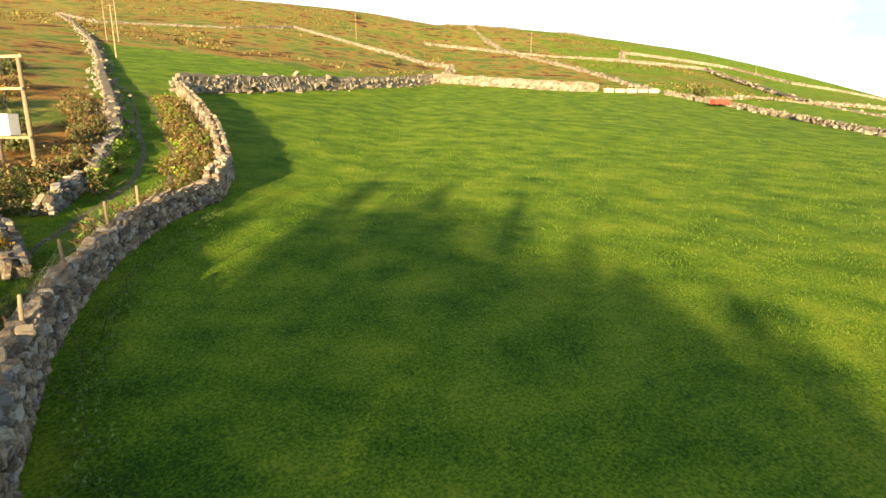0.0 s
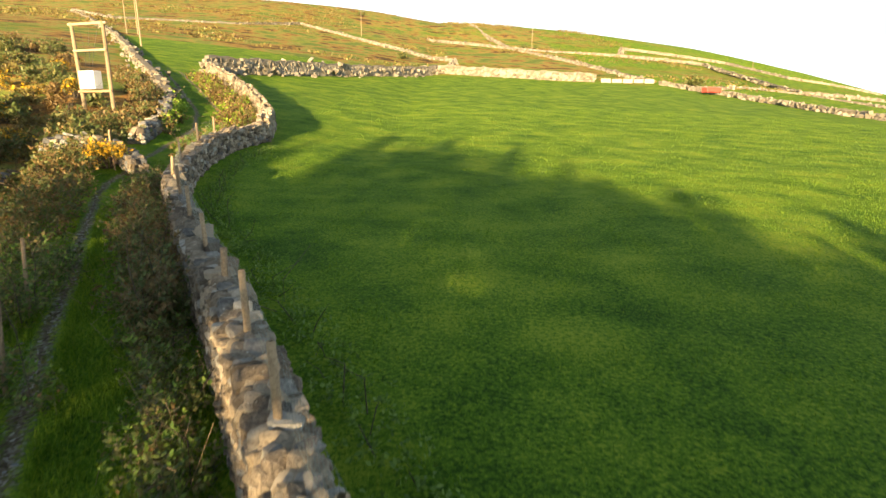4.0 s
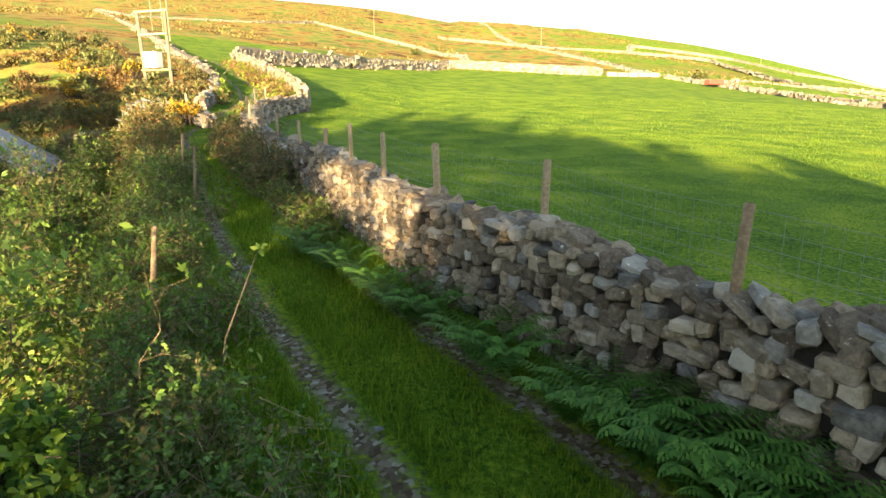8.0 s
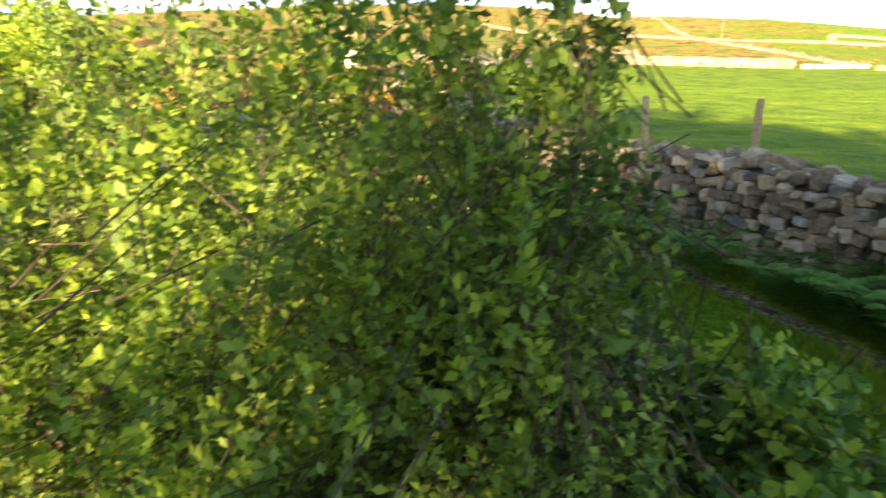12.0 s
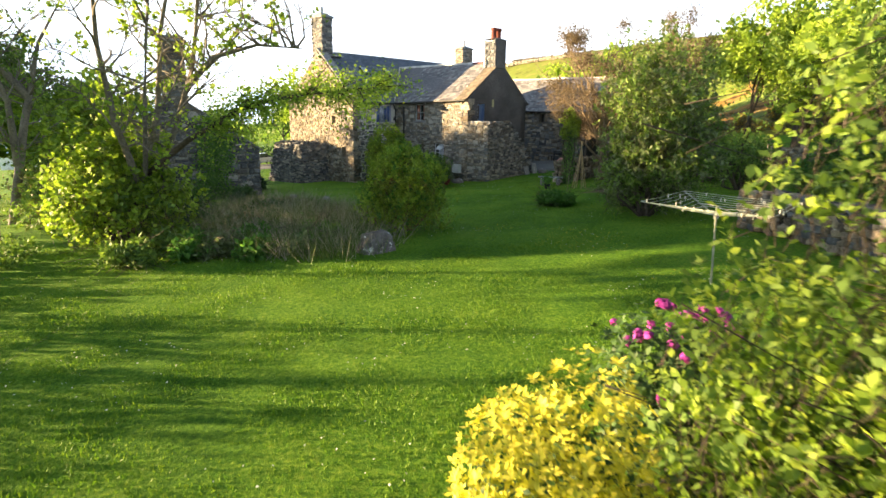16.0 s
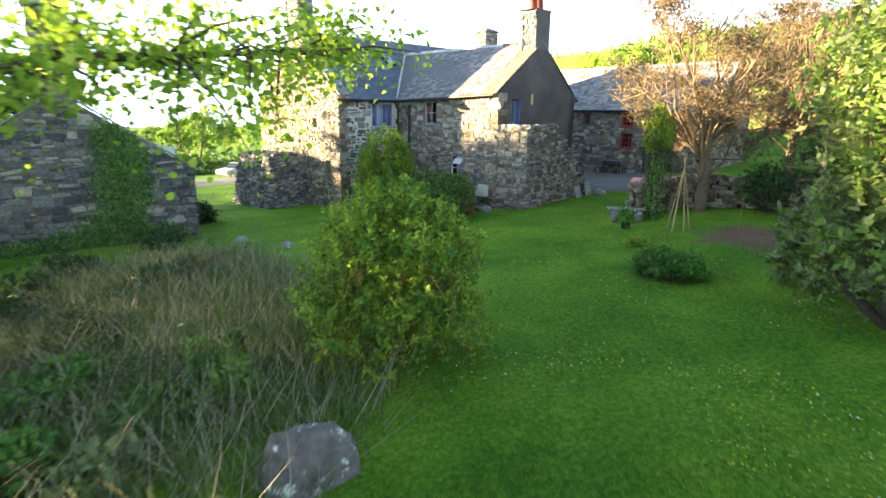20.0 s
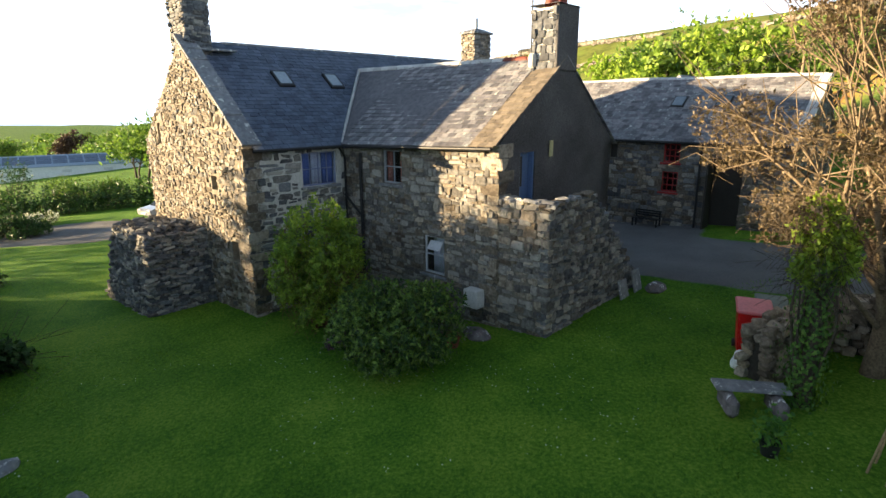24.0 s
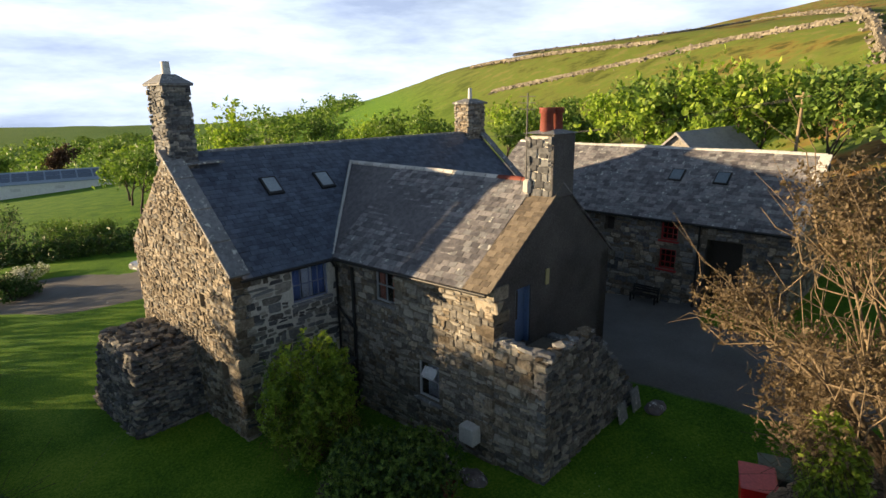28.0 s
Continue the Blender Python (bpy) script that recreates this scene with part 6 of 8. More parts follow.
HEDGE = [(-2.2, -12.4), (-4.3, -9.2), (-6.2, -5.6), (-8.2, -1.6), (-10.4, 2.8), (-13.2, 8.0), (-15.6, 12.6), (-17.2, 17.6)]
strip("bramble_hedge", "tangled bramble and ivy on the stony lane bank", HEDGE[:4], 2.1, 1.3, LEAF_BRAMBLE, 101, 5200, 0.046, 0.15, extra=(LEAF_IVY, 0.5))
strip("bramble_hedge", "brown-green bramble hedge along the lane", HEDGE[3:6], 2.4, 1.35, LEAF_BRAMBLE, 102, 1700, 0.07, 0.2, extra=(LEAF_MID, 0.4))
strip("bramble_hedge", "rusty bramble hedge where the lane bends", HEDGE[5:], 2.6, 1.2, LEAF_BRAMBLE, 103, 1000, 0.09, -0.2, extra=(LEAF_BRACKEN, 0.35))
strip("garden_scrub", "dense green scrub behind the lane hedge", [(-6.8, -8.0), (-9.5, -3.6), (-12.5, 1.6), (-16.0, 6.5)], 2.6, 2.3, LEAF_MID, 104, 900, 0.10, -0.2, "scrub", extra=(LEAF_BRAMBLE, 0.35))
strip("wall_growth", "bramble and ferns at the lane foot of the wall", [(-3.9, -1.6), (-6.0, 2.6), (-9.2, 8.4), (-12.3, 14.4), (-13.8, 19)], 0.55, 0.95, LEAF_BRAMBLE, 105, 900, 0.065, -0.1, extra=(LEAF_MID, 0.35))
strip("wall_growth", "brown bramble and bracken tumbling over the lane wall", [(-6.2, 3.4), (-8.4, 7.2), (-10.6, 11.2), (-12.4, 15.4)], 1.1, 1.75, LEAF_BRAMBLE, 116, 1500, 0.075, -0.25, extra=(LEAF_BRACKEN, 0.4))
strip("wall_growth", "rusty bracken and bramble on the bank inside the upper lane wall", [(-14.5, 22.5), (-14.9, 27), (-14.2, 31.6), (-15.4, 37), (-20.2, 48)], 1.2, 1.35, LEAF_BRACKEN, 117, 700, 0.10, -0.1, extra=(LEAF_MID, 0.4))
strip("weeds", "nettles and docks at the pasture foot of the wall", [(1.6, -6.9), (-0.4, -3.8), (-3.6, 2.8), (-10.0, 13.6), (-12.0, 20), (-12.6, 29)], 0.5, 0.35, LEAF_MID, 106, 160, 0.07, 0.55, "weeds")
strip("bracken_bank", "rusty bracken covering the bank of the upper lane", [(-15.6, 33), (-18.6, 41), (-24, 51), (-31, 64)], 2.0, 1.3, LEAF_BRACKEN, 107, 420, 0.16, 0.6, "bracken", extra=(LEAF_BRIGHT, 0.25))
strip("bracken_bank", "red-brown bracken above the lane wall", [(-20.5, 30), (-22.5, 37), (-27, 45), (-35, 57)], 3.0, 1.2, LEAF_BRACKEN, 108, 620, 0.15, -0.8, "bracken", extra=(LEAF_BRAMBLE, 0.5))
strip("ivy_bank", "green ivy over the wall of the upper lane", [(-20.3, 31), (-22.5, 38), (-26, 45)], 0.8, 1.0, LEAF_BRIGHT, 109, 500, 0.12, 0.5, "ivy")
strip("scrub_bank", "brown bramble scrub on the bank below the poles", [(-30, 27.5), (-24, 28.5), (-19.5, 26.5)], 3.2, 1.6, LEAF_BRAMBLE, 110, 700, 0.13, 0, "scrub", extra=(LEAF_BRACKEN, 0.25))
strip("scrub_bank", "brown bramble scrub behind the gorse", [(-34, 22), (-27, 21), (-20.5, 20.5)], 3.6, 1.5, LEAF_BRAMBLE, 111, 650, 0.13, 0, "scrub", extra=(LEAF_BROWN, 0.25))
strip("scrub_bank", "rusty bramble and bracken on the lane bank", [(-16.0, 15.5), (-18.0, 19.0), (-20, 22.5)], 3.4, 1.3, LEAF_BRAMBLE, 112, 1000, 0.10, -1.6, "scrub", extra=(LEAF_BRACKEN, 0.4))
strip("scrub_bank", "brown scrub across the bank above the lane", [(-36, 30), (-29, 31.5), (-24, 30)], 2.6, 1.2, LEAF_BRACKEN, 113, 500, 0.12, 0, "scrub", extra=(LEAF_BRAMBLE, 0.5))
strip("shed_scrub", "tall bramble and ivy scrub hiding the stone shed", [(-14.5, 5.0), (-17.6, 7.4), (-20.4, 8.6), (-23.5, 8.0)], 1.6, 3.3, LEAF_BRAMBLE, 114, 900, 0.10, 0, "scrub", extra=(LEAF_DARK, 0.4))
strip("shed_scrub", "bramble scrub between the shed and the lane", [(-16.0, 9.0), (-18.0, 13.0), (-19.5, 17.0)], 1.8, 2.6, LEAF_BRAMBLE, 115, 800, 0.10, -0.6, "scrub", extra=(LEAF_MID, 0.4))
rngh = np.random.default_rng(12)
for i in range(190):
    x, y = rngh.uniform(-66, -21), rngh.uniform(22, 80)
    if -(x + 20.5) < 0.75 * (y - 30):
        continue
    kind = rngh.random()
    mat = LEAF_BRAMBLE if kind < 0.7 else (LEAF_BRACKEN if kind < 0.85 else LEAF_HEATH)
    w = rngh.uniform(2, 5)
    make_bush("scrub_bush", "rough brown scrub on the hillside", x, y, w, w, rngh.uniform(1.0, 2.0), mat, 3000 + i, 600, 0.2, 10, shoots=8, group="hillside scrub", mixed=(GORSE_BLOOM, 0.3, 1) if kind > 0.9 else None)
make_bush("gorse_bush", "gorse in full orange-yellow flower beside the lane", -17.3, 20.4, 2.6, 2.4, 1.7, LEAF_BRAMBLE, 401, 4200, 0.08, 12, mixed=(GORSE_BLOOM, 0.62, 1), group="gorse")
for i, (x, y, w) in enumerate(((-30, 30, 3.5), (-34, 36, 3.0), (-40, 44, 3.5), (-31, 40, 2.6))):
    make_bush("gorse_bush", "gorse with orange-yellow flower on the bank", x, y, w, w, 1.8, LEAF_BRAMBLE, 402 + i, 2200, 0.13, 9, mixed=(GORSE_BLOOM, 0.5, 1), group="gorse")
# heath clumps and far bushes on the hill
rngb = np.random.default_rng(14)
n = 9000
hx, hy = rngb.uniform(-260, 120, n), rngb.uniform(165, 520, n)
ok = (sstep(60, 200, hy - 0.35 * hx) > 0.5) & (np.array([noise.noise((a * 0.016, b * 0.016, 3.0)) for a, b in zip(hx, hy)]) > 0.02)
hx, hy = hx[ok], hy[ok]
hz = ground_z(hx, hy)
n = len(hx)
hp = np.repeat(np.stack([hx, hy, hz + 0.3], 1), 5, 0) + rngb.normal(size=(n * 5, 3)) * np.array([0.9, 0.9, 0.35])
heath_o = tagged(new("heath", leaves_mesh("heath", hp, rngb.normal(size=(n * 5, 3)) + np.array([0, -0.4, 0.6]), 0.7 * (0.6 + 0.8 * rngb.random(n * 5)), LEAF_HEATH, rngb, 1.1)), "rust-brown bracken and heath clumps on the upper hill", "heath", kind="stuff")
for i, (x, y, w, h) in enumerate(((74, 168, 8, 4), (-16, 205, 6, 3), (40, 300, 5, 2.5), (-60, 420, 7, 4), (-9, 175, 5, 2))):
    make_bush("far_bush", "round dark bush by a field wall", x, y, w, w, h, LEAF_BRAMBLE, 420 + i, 1200, 0.4, 10, group="far bushes")

# the tall bush by which the flight turns
make_bush("hawthorn_bush", "tall leafy hawthorn thicket between lane and garden", -2.95, -14.0, 3.0, 2.7, 5.2, LEAF_MID, 501, 64000, 0.048, 80, z=1.7, mixed=(LEAF_BRIGHT, 0.25), shoots=80, length=0.30, up=0.6, shell=0.8, per=9, long=1.25)
make_bush("hawthorn_bush", "sunlit hawthorn rising behind the thicket", -5.7, -12.3, 3.0, 2.6, 6.2, LEAF_MID, 509, 26000, 0.054, 50, z=1.7, mixed=(LEAF_BRIGHT, 0.4), shoots=30, length=0.30, up=0.6, shell=0.8, per=9, long=1.25)
make_bush("currant_bush", "bright leafy bush at the garden foot of the thicket", -5.4, -14.2, 2.7, 2.2, 5.2, LEAF_MID, 507, 26000, 0.058, 44, z=1.4, mixed=(LEAF_BRIGHT, 0.4), shoots=26, length=0.30, up=0.6, shell=0.8, per=9, long=1.25)
make_bush("currant_bush", "low bright bush filling the foot of the thicket", -4.0, -14.6, 2.4, 1.6, 2.4, LEAF_BRIGHT, 508, 14000, 0.06, 24, z=1.5, mixed=(LEAF_MID, 0.4), shoots=12, length=0.28, shell=0.8, per=9, long=1.25)
make_bush("hawthorn_bush", "leafy hawthorn at the lane side of the thicket", -2.4, -13.3, 2.2, 2.0, 3.3, LEAF_MID, 502, 34000, 0.048, 44, z=2.4, mixed=(LEAF_DARK, 0.4), shoots=18, length=0.28, shell=0.8, per=9, long=1.25)
make_bush("hawthorn_bush", "upright twiggy hawthorn shoots beside the lane", -2.0, -14.1, 1.2, 1.4, 4.5, LEAF_MID, 510, 16000, 0.045, 24, z=2.0, mixed=(LEAF_DARK, 0.3), shoots=24, length=0.26, up=0.9, shell=0.8, per=9, long=1.25)
make_bush("ivy_bush", "bright ivy spilling over the lane bank", -1.2, -13.35, 2.4, 2.2, 2.2, LEAF_IVY, 503, 20000, 0.07, 26, z=3.0, mixed=(LEAF_BRIGHT, 0.3), rounded=True)
make_bush("ivy_bush", "ivy mound lit by the low sun", -4.6, -10.3, 1.9, 1.9, 2.6, LEAF_IVY, 504, 9000, 0.075, 18, z=2.7, mixed=(LEAF_BRIGHT, 0.5), rounded=True)
make_bush("ivy_bush", "green ivy heap on the bank", -3.3, -11.7, 1.8, 1.6, 1.5, LEAF_IVY, 505, 8000, 0.07, 14, z=2.9, mixed=(LEAF_MID, 0.5), rounded=True)
DRY_LIMB = surface("lichened elder bark", [(0.3, (0.10, 0.075, 0.045)), (0.7, (0.26, 0.20, 0.12))], 16, 0.9, 1.2, 0.2, 0.6, 0.01)
make_tree("elder_tree", "bare-limbed elder leaning over the hedge", -6.3, -9.9, 5.2, 0.8, 0.17, LEAF_MID, 506, 2600, 0.07, DRY_LIMB, 6, 3, 0.35, (0.35, -0.4), 0.34, bare=2.9)

# ferns at the foot of the wall
def fern(x, y, size, seed, group="ferns by the wall"):
    rng = np.random.default_rng(seed)
    f = thing("fern", "green bracken fern at the foot of the wall", "fern", (x, y, float(ground_z(x, y)) - 0.03), rng.random() * 360, group)
    vs, n_l = [], 0
    for k in range(9):
        a = 2 * math.pi * k / 9 + rng.normal() * 0.2
        for s in np.linspace(0.12, 1, 17):
            out_, up_ = size * 0.75 * s, size * (1.5 * s - 0.85 * s * s)
            w = size * 0.20 * (1 - s) ** 0.8 + 0.008
            c = np.array([math.cos(a) * out_, math.sin(a) * out_, up_])
            al = np.array([math.cos(a), math.sin(a), 0.3 - 1.0 * s])
            sd = np.array([-math.sin(a), math.cos(a), 0.0])
            for q in (1, -1):
                t = c + sd * q * w + al * w * 0.35 + np.array([0, 0, -0.12 * w])
                vs += [c - al * 0.012 * size, c + sd * q * w * 0.5 - al * 0.012 * size, t, c + sd * q * w * 0.5 + al * 0.026 * size]
                n_l += 1
    child("fronds", mesh_of("fronds", np.array(vs), np.arange(n_l * 4).reshape(-1, 4), LEAF_FERN), f)
    return f


rngn = np.random.default_rng(44)
for i in range(54):
    t = rngn.random() ** 1.25
    x, y = 2.6 - t * 6.6 + rngn.normal() * 0.15, -10.4 + t * 8.6
    fern(x - 0.55, y - 0.34, (0.62 if y > -6.5 else 0.85) + 0.4 * rngn.random(), 600 + i)
# slates and stones lying in the ruts
rngs = np.random.default_rng(45)
places = []
for x, y, d, s in along_line(LANE[1:9], 0.11):
    for side in (-0.95, 0.95):
        if rngs.random() < 0.55:
            w = side + rngs.normal() * 0.13
            sz = 0.035 + 0.11 * rngs.random() ** 3
            px, py = x + d[1] * w, y - d[0] * w
            places.append(Matrix.Translation((px, py, float(ground_z(px, py)) - 0.085)) @ pose(0, 0, 0, rngs.normal() * 8, rngs.normal() * 8, rngs.random() * 360) @ Matrix.Diagonal((sz * 1.4, sz, sz * 0.5, 1)))
rut_stones = thing("rut_stones", "broken slate and stones in the wheel ruts", "stones", kind="stuff")
lay(places, rut_stones, [stone_kit(SLATE_SLAB, bevel=0.10), stone_kit(WALL_STONE)], rngs, 0, rest="loose_stones")


# ---- garden things ----
def on_ground(x, y, dz=0.0):
    return (x, y, float(ground_z(x, y)) + dz)


airer = thing("rotary_airer", "grey metal rotary clothes airer with pegs on its lines", "clothes airer", on_ground(-15.35, -8.85), -4)
ALU = plain("dull aluminium", (0.42, 0.42, 0.38), 0.45, 0.5)
LINE = plain("pale green line", (0.55, 0.58, 0.48), 0.6)
PEG = plain("pale peg", (0.75, 0.70, 0.60), 0.6)
child("pole", tubes_mesh("pole", [([(0, 0, -0.1), (0.0, -0.12, 1.95)], [0.026, 0.026], 10)], ALU), airer)
child("hub", tubes_mesh("hub", [([(0, -0.10, 1.62), (0, -0.11, 1.78)], [0.06, 0.06], 10)], ALU), airer)
tips = [Vector((1.95 * math.cos(a), 1.95 * math.sin(a), 2.02)) for a in (radians(k * 90) for k in range(4))]
hubp = Vector((0, -0.105, 1.7))
for t in tips:
    child("arm", tubes_mesh("arm", [([hubp, t], [0.014, 0.011], 6)], ALU), airer)
    child("strut", tubes_mesh("strut", [([Vector((0, -0.12, 1.93)), hubp.lerp(t, 0.45)], [0.008, 0.008], 5)], ALU), airer)
rnga = np.random.default_rng(8)
for lev in range(7):
    f = 1 - lev * 0.105
    for i in range(4):
        a, b = hubp.lerp(tips[i], f), hubp.lerp(tips[(i + 1) % 4], f)
        child("line", tubes_mesh("line", [([a, a.lerp(b, 0.5) - Vector((0, 0, 0.025)), b], [0.006] * 3, 4)], LINE), airer)
        if lev < 4:
            for _ in range(2):
                p = a.lerp(b, rnga.random())
                part("peg", box_bm(p.x, p.y, p.z - 0.03, 0.018, 0.018, 0.09), PEG, airer)

boulder = thing("boulder", "grey boulder with white lichen on the lawn", "boulder", on_ground(-21.9, -16.95, -0.18), 20)


def rock_mesh(name, sx, sy, sz, seed, mat=ROCK, cuts=3):
    bm = bmesh.new()
    bmesh.ops.create_icosphere(bm, subdivisions=cuts, radius=1.0)
    for v in bm.verts:
        n = noise.noise(v.co * 1.3 + Vector((seed, 0, 0))) * 0.32 + noise.noise(v.co * 3.1 + Vector((seed, 5, 0))) * 0.12
        v.co *= 1 + n
        v.co = Vector((v.co.x * sx, v.co.y * sy, (max(v.co.z, -0.5) + 0.45) * sz))
    me = bpy.data.meshes.new(name)
    bm.to_mesh(me)
    bm.free()
    me.materials.append(mat)
    return me


child("rock", rock_mesh("rock", 0.5, 0.68, 0.62, 3), boulder)
for i, (x, y, s) in enumerate(((-45.0, -11.9, 0.55), (-44.1, -11.0, 0.5), (-51.5, -22.9, 0.3), (-46.4, -3.9, 0.5), (-39, -22.2, 0.35), (-37.5, -20.0, 0.35))):
    r = thing("field_stone", "flat grey stone lying in the grass", "stone", on_ground(x, y, -0.06), i * 40, "loose garden stones")
    child("rock", rock_mesh("rock", s, s * 0.7, s * 0.55, 10 + i, SLATE_SLAB if i > 3 else ROCK, 2), r)
for i, (a, b, l) in enumerate(((2.3, 4.6, 0.7), (2.35, 5.6, 0.9))):
    p = thing("leaning_slate", "slate slab leaning against the stair block", "slate slab", (*house_to_world(a, b), 1.1), TH, "leaning slates")
    s = part("slab", box_bm(0, 0, l * 0.45, 0.06, 0.6, l, 0.01), SLATE_SLAB, p)
    s.matrix_basis = pose(0, 0, 0, 0, -14, 0)

# shrubs near the start of the garden
RED_TWIG = surface("reddish twigs", [(0.3, (0.09, 0.045, 0.022)), (0.7, (0.22, 0.12, 0.06))], 16, 0.9, 1.2, 0.2, 0.4, 0.01)
DRY_BARK = surface("grey-brown dry bark", [(0.3, (0.10, 0.075, 0.05)), (0.7, (0.26, 0.20, 0.13))], 16, 0.9, 1.2, 0.2, 0.6, 0.01)


def rosette_bush(name, label, x, y, w, d, h, seed, tips_n, mat_leaf, mat_flower, share, leaf=0.13, flower=0.12, group=""):
    """A shrub whose leaves sit in whorls, some of them topped with flower heads."""
    rng = np.random.default_rng(seed)
    b = thing(name, label, "shrub", on_ground(x, y, -0.05), group=group)
    c = []
    for _ in range(15):
        a, r = rng.random() * 6.283, math.sqrt(rng.random()) * 0.6
        c.append((math.cos(a) * r * w / 2, math.sin(a) * r * d / 2, h * (0.34 + 0.34 * rng.random() * (1 - r)), w * 0.26, d * 0.26, h * 0.28))
    tp, tn = clump_points(rng, np.array(c), tips_n, 0.28)
    tn = tn / np.linalg.norm(tn, axis=1, keepdims=True) + np.array([0, 0, 0.5])
    tn /= np.linalg.norm(tn, axis=1, keepdims=True)
    k = 8
    cen, nor = np.repeat(tp, k, 0), np.repeat(tn, k, 0)
    rad = rng.normal(size=(tips_n * k, 3))
    rad -= nor * (rad * nor).sum(1, keepdims=True)
    rad /= np.linalg.norm(rad, axis=1, keepdims=True)
    s = leaf * (0.7 + 0.5 * rng.random((tips_n * k, 1)))
    up = nor * 0.35 + rad
    up /= np.linalg.norm(up, axis=1, keepdims=True)
    sd = np.cross(up, nor)
    q = np.stack([cen, cen + up * s * 0.5 + sd * s * 0.2, cen + up * s, cen + up * s * 0.5 - sd * s * 0.2], 1)
    child("foliage", mesh_of("foliage", q.reshape(-1, 3), np.arange(tips_n * k * 4).reshape(-1, 4), mat_leaf), b)
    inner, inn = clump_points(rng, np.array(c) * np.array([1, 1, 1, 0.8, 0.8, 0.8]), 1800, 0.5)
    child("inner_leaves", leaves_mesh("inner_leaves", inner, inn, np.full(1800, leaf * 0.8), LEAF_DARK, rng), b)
    stems = [([Vector((v[0] * 0.2, v[1] * 0.2, 0)), Vector(v[:3])], [0.03, 0.012], 5) for v in c]
    tagged(child("branchwork", tubes_mesh("branchwork", stems, BARK), b), kind="stuff")
    if mat_flower:
        top = np.argsort(-(tp[:, 2] + rng.normal(size=tips_n) * 0.25))[: int(tips_n * share)]
        for j in top[:60]:
            m = 40
            dd = rng.normal(size=(m, 3))
            dd /= np.linalg.norm(dd, axis=1, keepdims=True)
            child("flower_head", leaves_mesh("flower_head", tp[j] + tn[j] * flower * 0.7 + dd * flower * (0.15 + 0.6 * rng.random((m, 1))), dd + np.array([0, 0, 0.6]), np.full(m, flower * 0.85), mat_flower, rng, 1.1), b)
    return b


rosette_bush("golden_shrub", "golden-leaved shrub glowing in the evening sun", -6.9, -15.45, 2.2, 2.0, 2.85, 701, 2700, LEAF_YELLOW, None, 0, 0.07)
rosette_bush("rhododendron", "rhododendron with magenta flower heads", -8.3, -13.8, 2.2, 2.1, 2.85, 702, 1300, LEAF_DARK, PINK_BLOOM, 0.032, 0.09, 0.065)
make_bush("hebe_shrub", "bright leafy shrub on the lawn with yellow lower shoots", -25.7, -15.8, 4.2, 3.8, 3.4, LEAF_BRIGHT, 703, 42000, 0.060, 46, shoots=150, mixed=(LEAF_FERN, 0.2), per=12, up=0.9, length=0.28, shell=0.6, core=0.5, twig=RED_TWIG, long=1.8)
make_bush("round_shrub", "rounded dark green shrub in front of the house", -43.2, -13.7, 4.7, 4.4, 2.8, LEAF_DARK, 704, 24000, 0.075, 30, mixed=(LEAF_MID, 0.6), up=0.2, length=0.14, core=0.88, shell=0.3)
make_bush("golden_bush", "yellow-green upright bush by the inner corner of the house", -46.4, -16.2, 3.9, 3.6, 4.4, LEAF_BRIGHT, 705, 28000, 0.085, 36, shoots=84, mixed=(LEAF_MID, 0.25), per=12, up=0.9, length=0.36, shell=0.6, core=0.6, twig=RED_TWIG, long=1.8)
make_bush("heather_clump", "dark purplish heather clump at the shrub's foot", -44.6, -15.6, 0.9, 0.9, 0.8, leafy("purple heather", [(0.1, (0.05, 0.03, 0.05)), (0.9, (0.20, 0.10, 0.18))], 0.2), 706, 1800, 0.05, 8)
make_bush("low_shrub", "low green shrub mound on the lawn", -29.7, -8.3, 2.9, 2.0, 0.95, LEAF_FERN, 707, 9000, 0.07, 18)
willow = make_bush("willow_tree", "small egg-shaped leafy tree on the lawn", -24.9, -5.9, 5.5, 5.4, 7.2, LEAF_MID, 708, 34000, 0.10, 70, shoots=70, low=-0.15, category="tree", mixed=(LEAF_OLIVE, 0.4), length=0.45, long=2.0)
child("trunk", tubes_mesh("trunk", [([(0, 0, -0.2), (0.05, 0, 0.8), (0, 0.05, 2.2)], [0.16, 0.13, 0.1], 9)], BARK), willow)
make_bush("elder_bush", "broad green bush behind the airer", -23.0, 1.6, 4.2, 4.0, 3.6, LEAF_MID, 709, 12000, 0.14, 24, mixed=(LEAF_FERN, 0.4))
make_bush("elder_bush", "green scrub by the garden wall", -19.4, -2.2, 3.4, 3.0, 2.2, LEAF_MID, 710, 6000, 0.11, 14)
make_bush("ivy_stump", "ivy-covered post with a bright bushy head", -37.9, -4.8, 1.6, 1.6, 2.6, LEAF_BRIGHT, 711, 6500, 0.09, 12, low=2.6)
stump = thing("ivy_post", "old trunk wrapped in ivy", "trunk", on_ground(-37.9, -4.8))
child("trunk", tubes_mesh("trunk", [([(0, 0, -0.2), (0.05, 0, 1.5), (0, 0.05, 3.6)], [0.2, 0.17, 0.1], 8)], BARK), stump)
rngi = np.random.default_rng(20)
p = np.column_stack([rngi.normal(size=2600) * 0.2, rngi.normal(size=2600) * 0.2, rngi.random(2600) * 3.4])
child("ivy_leaves", leaves_mesh("ivy_leaves", p, p * np.array([4, 4, 0]) + rngi.normal(size=(2600, 3)) * 0.3, np.full(2600, 0.09), LEAF_IVY, rngi, 1.2), stump)


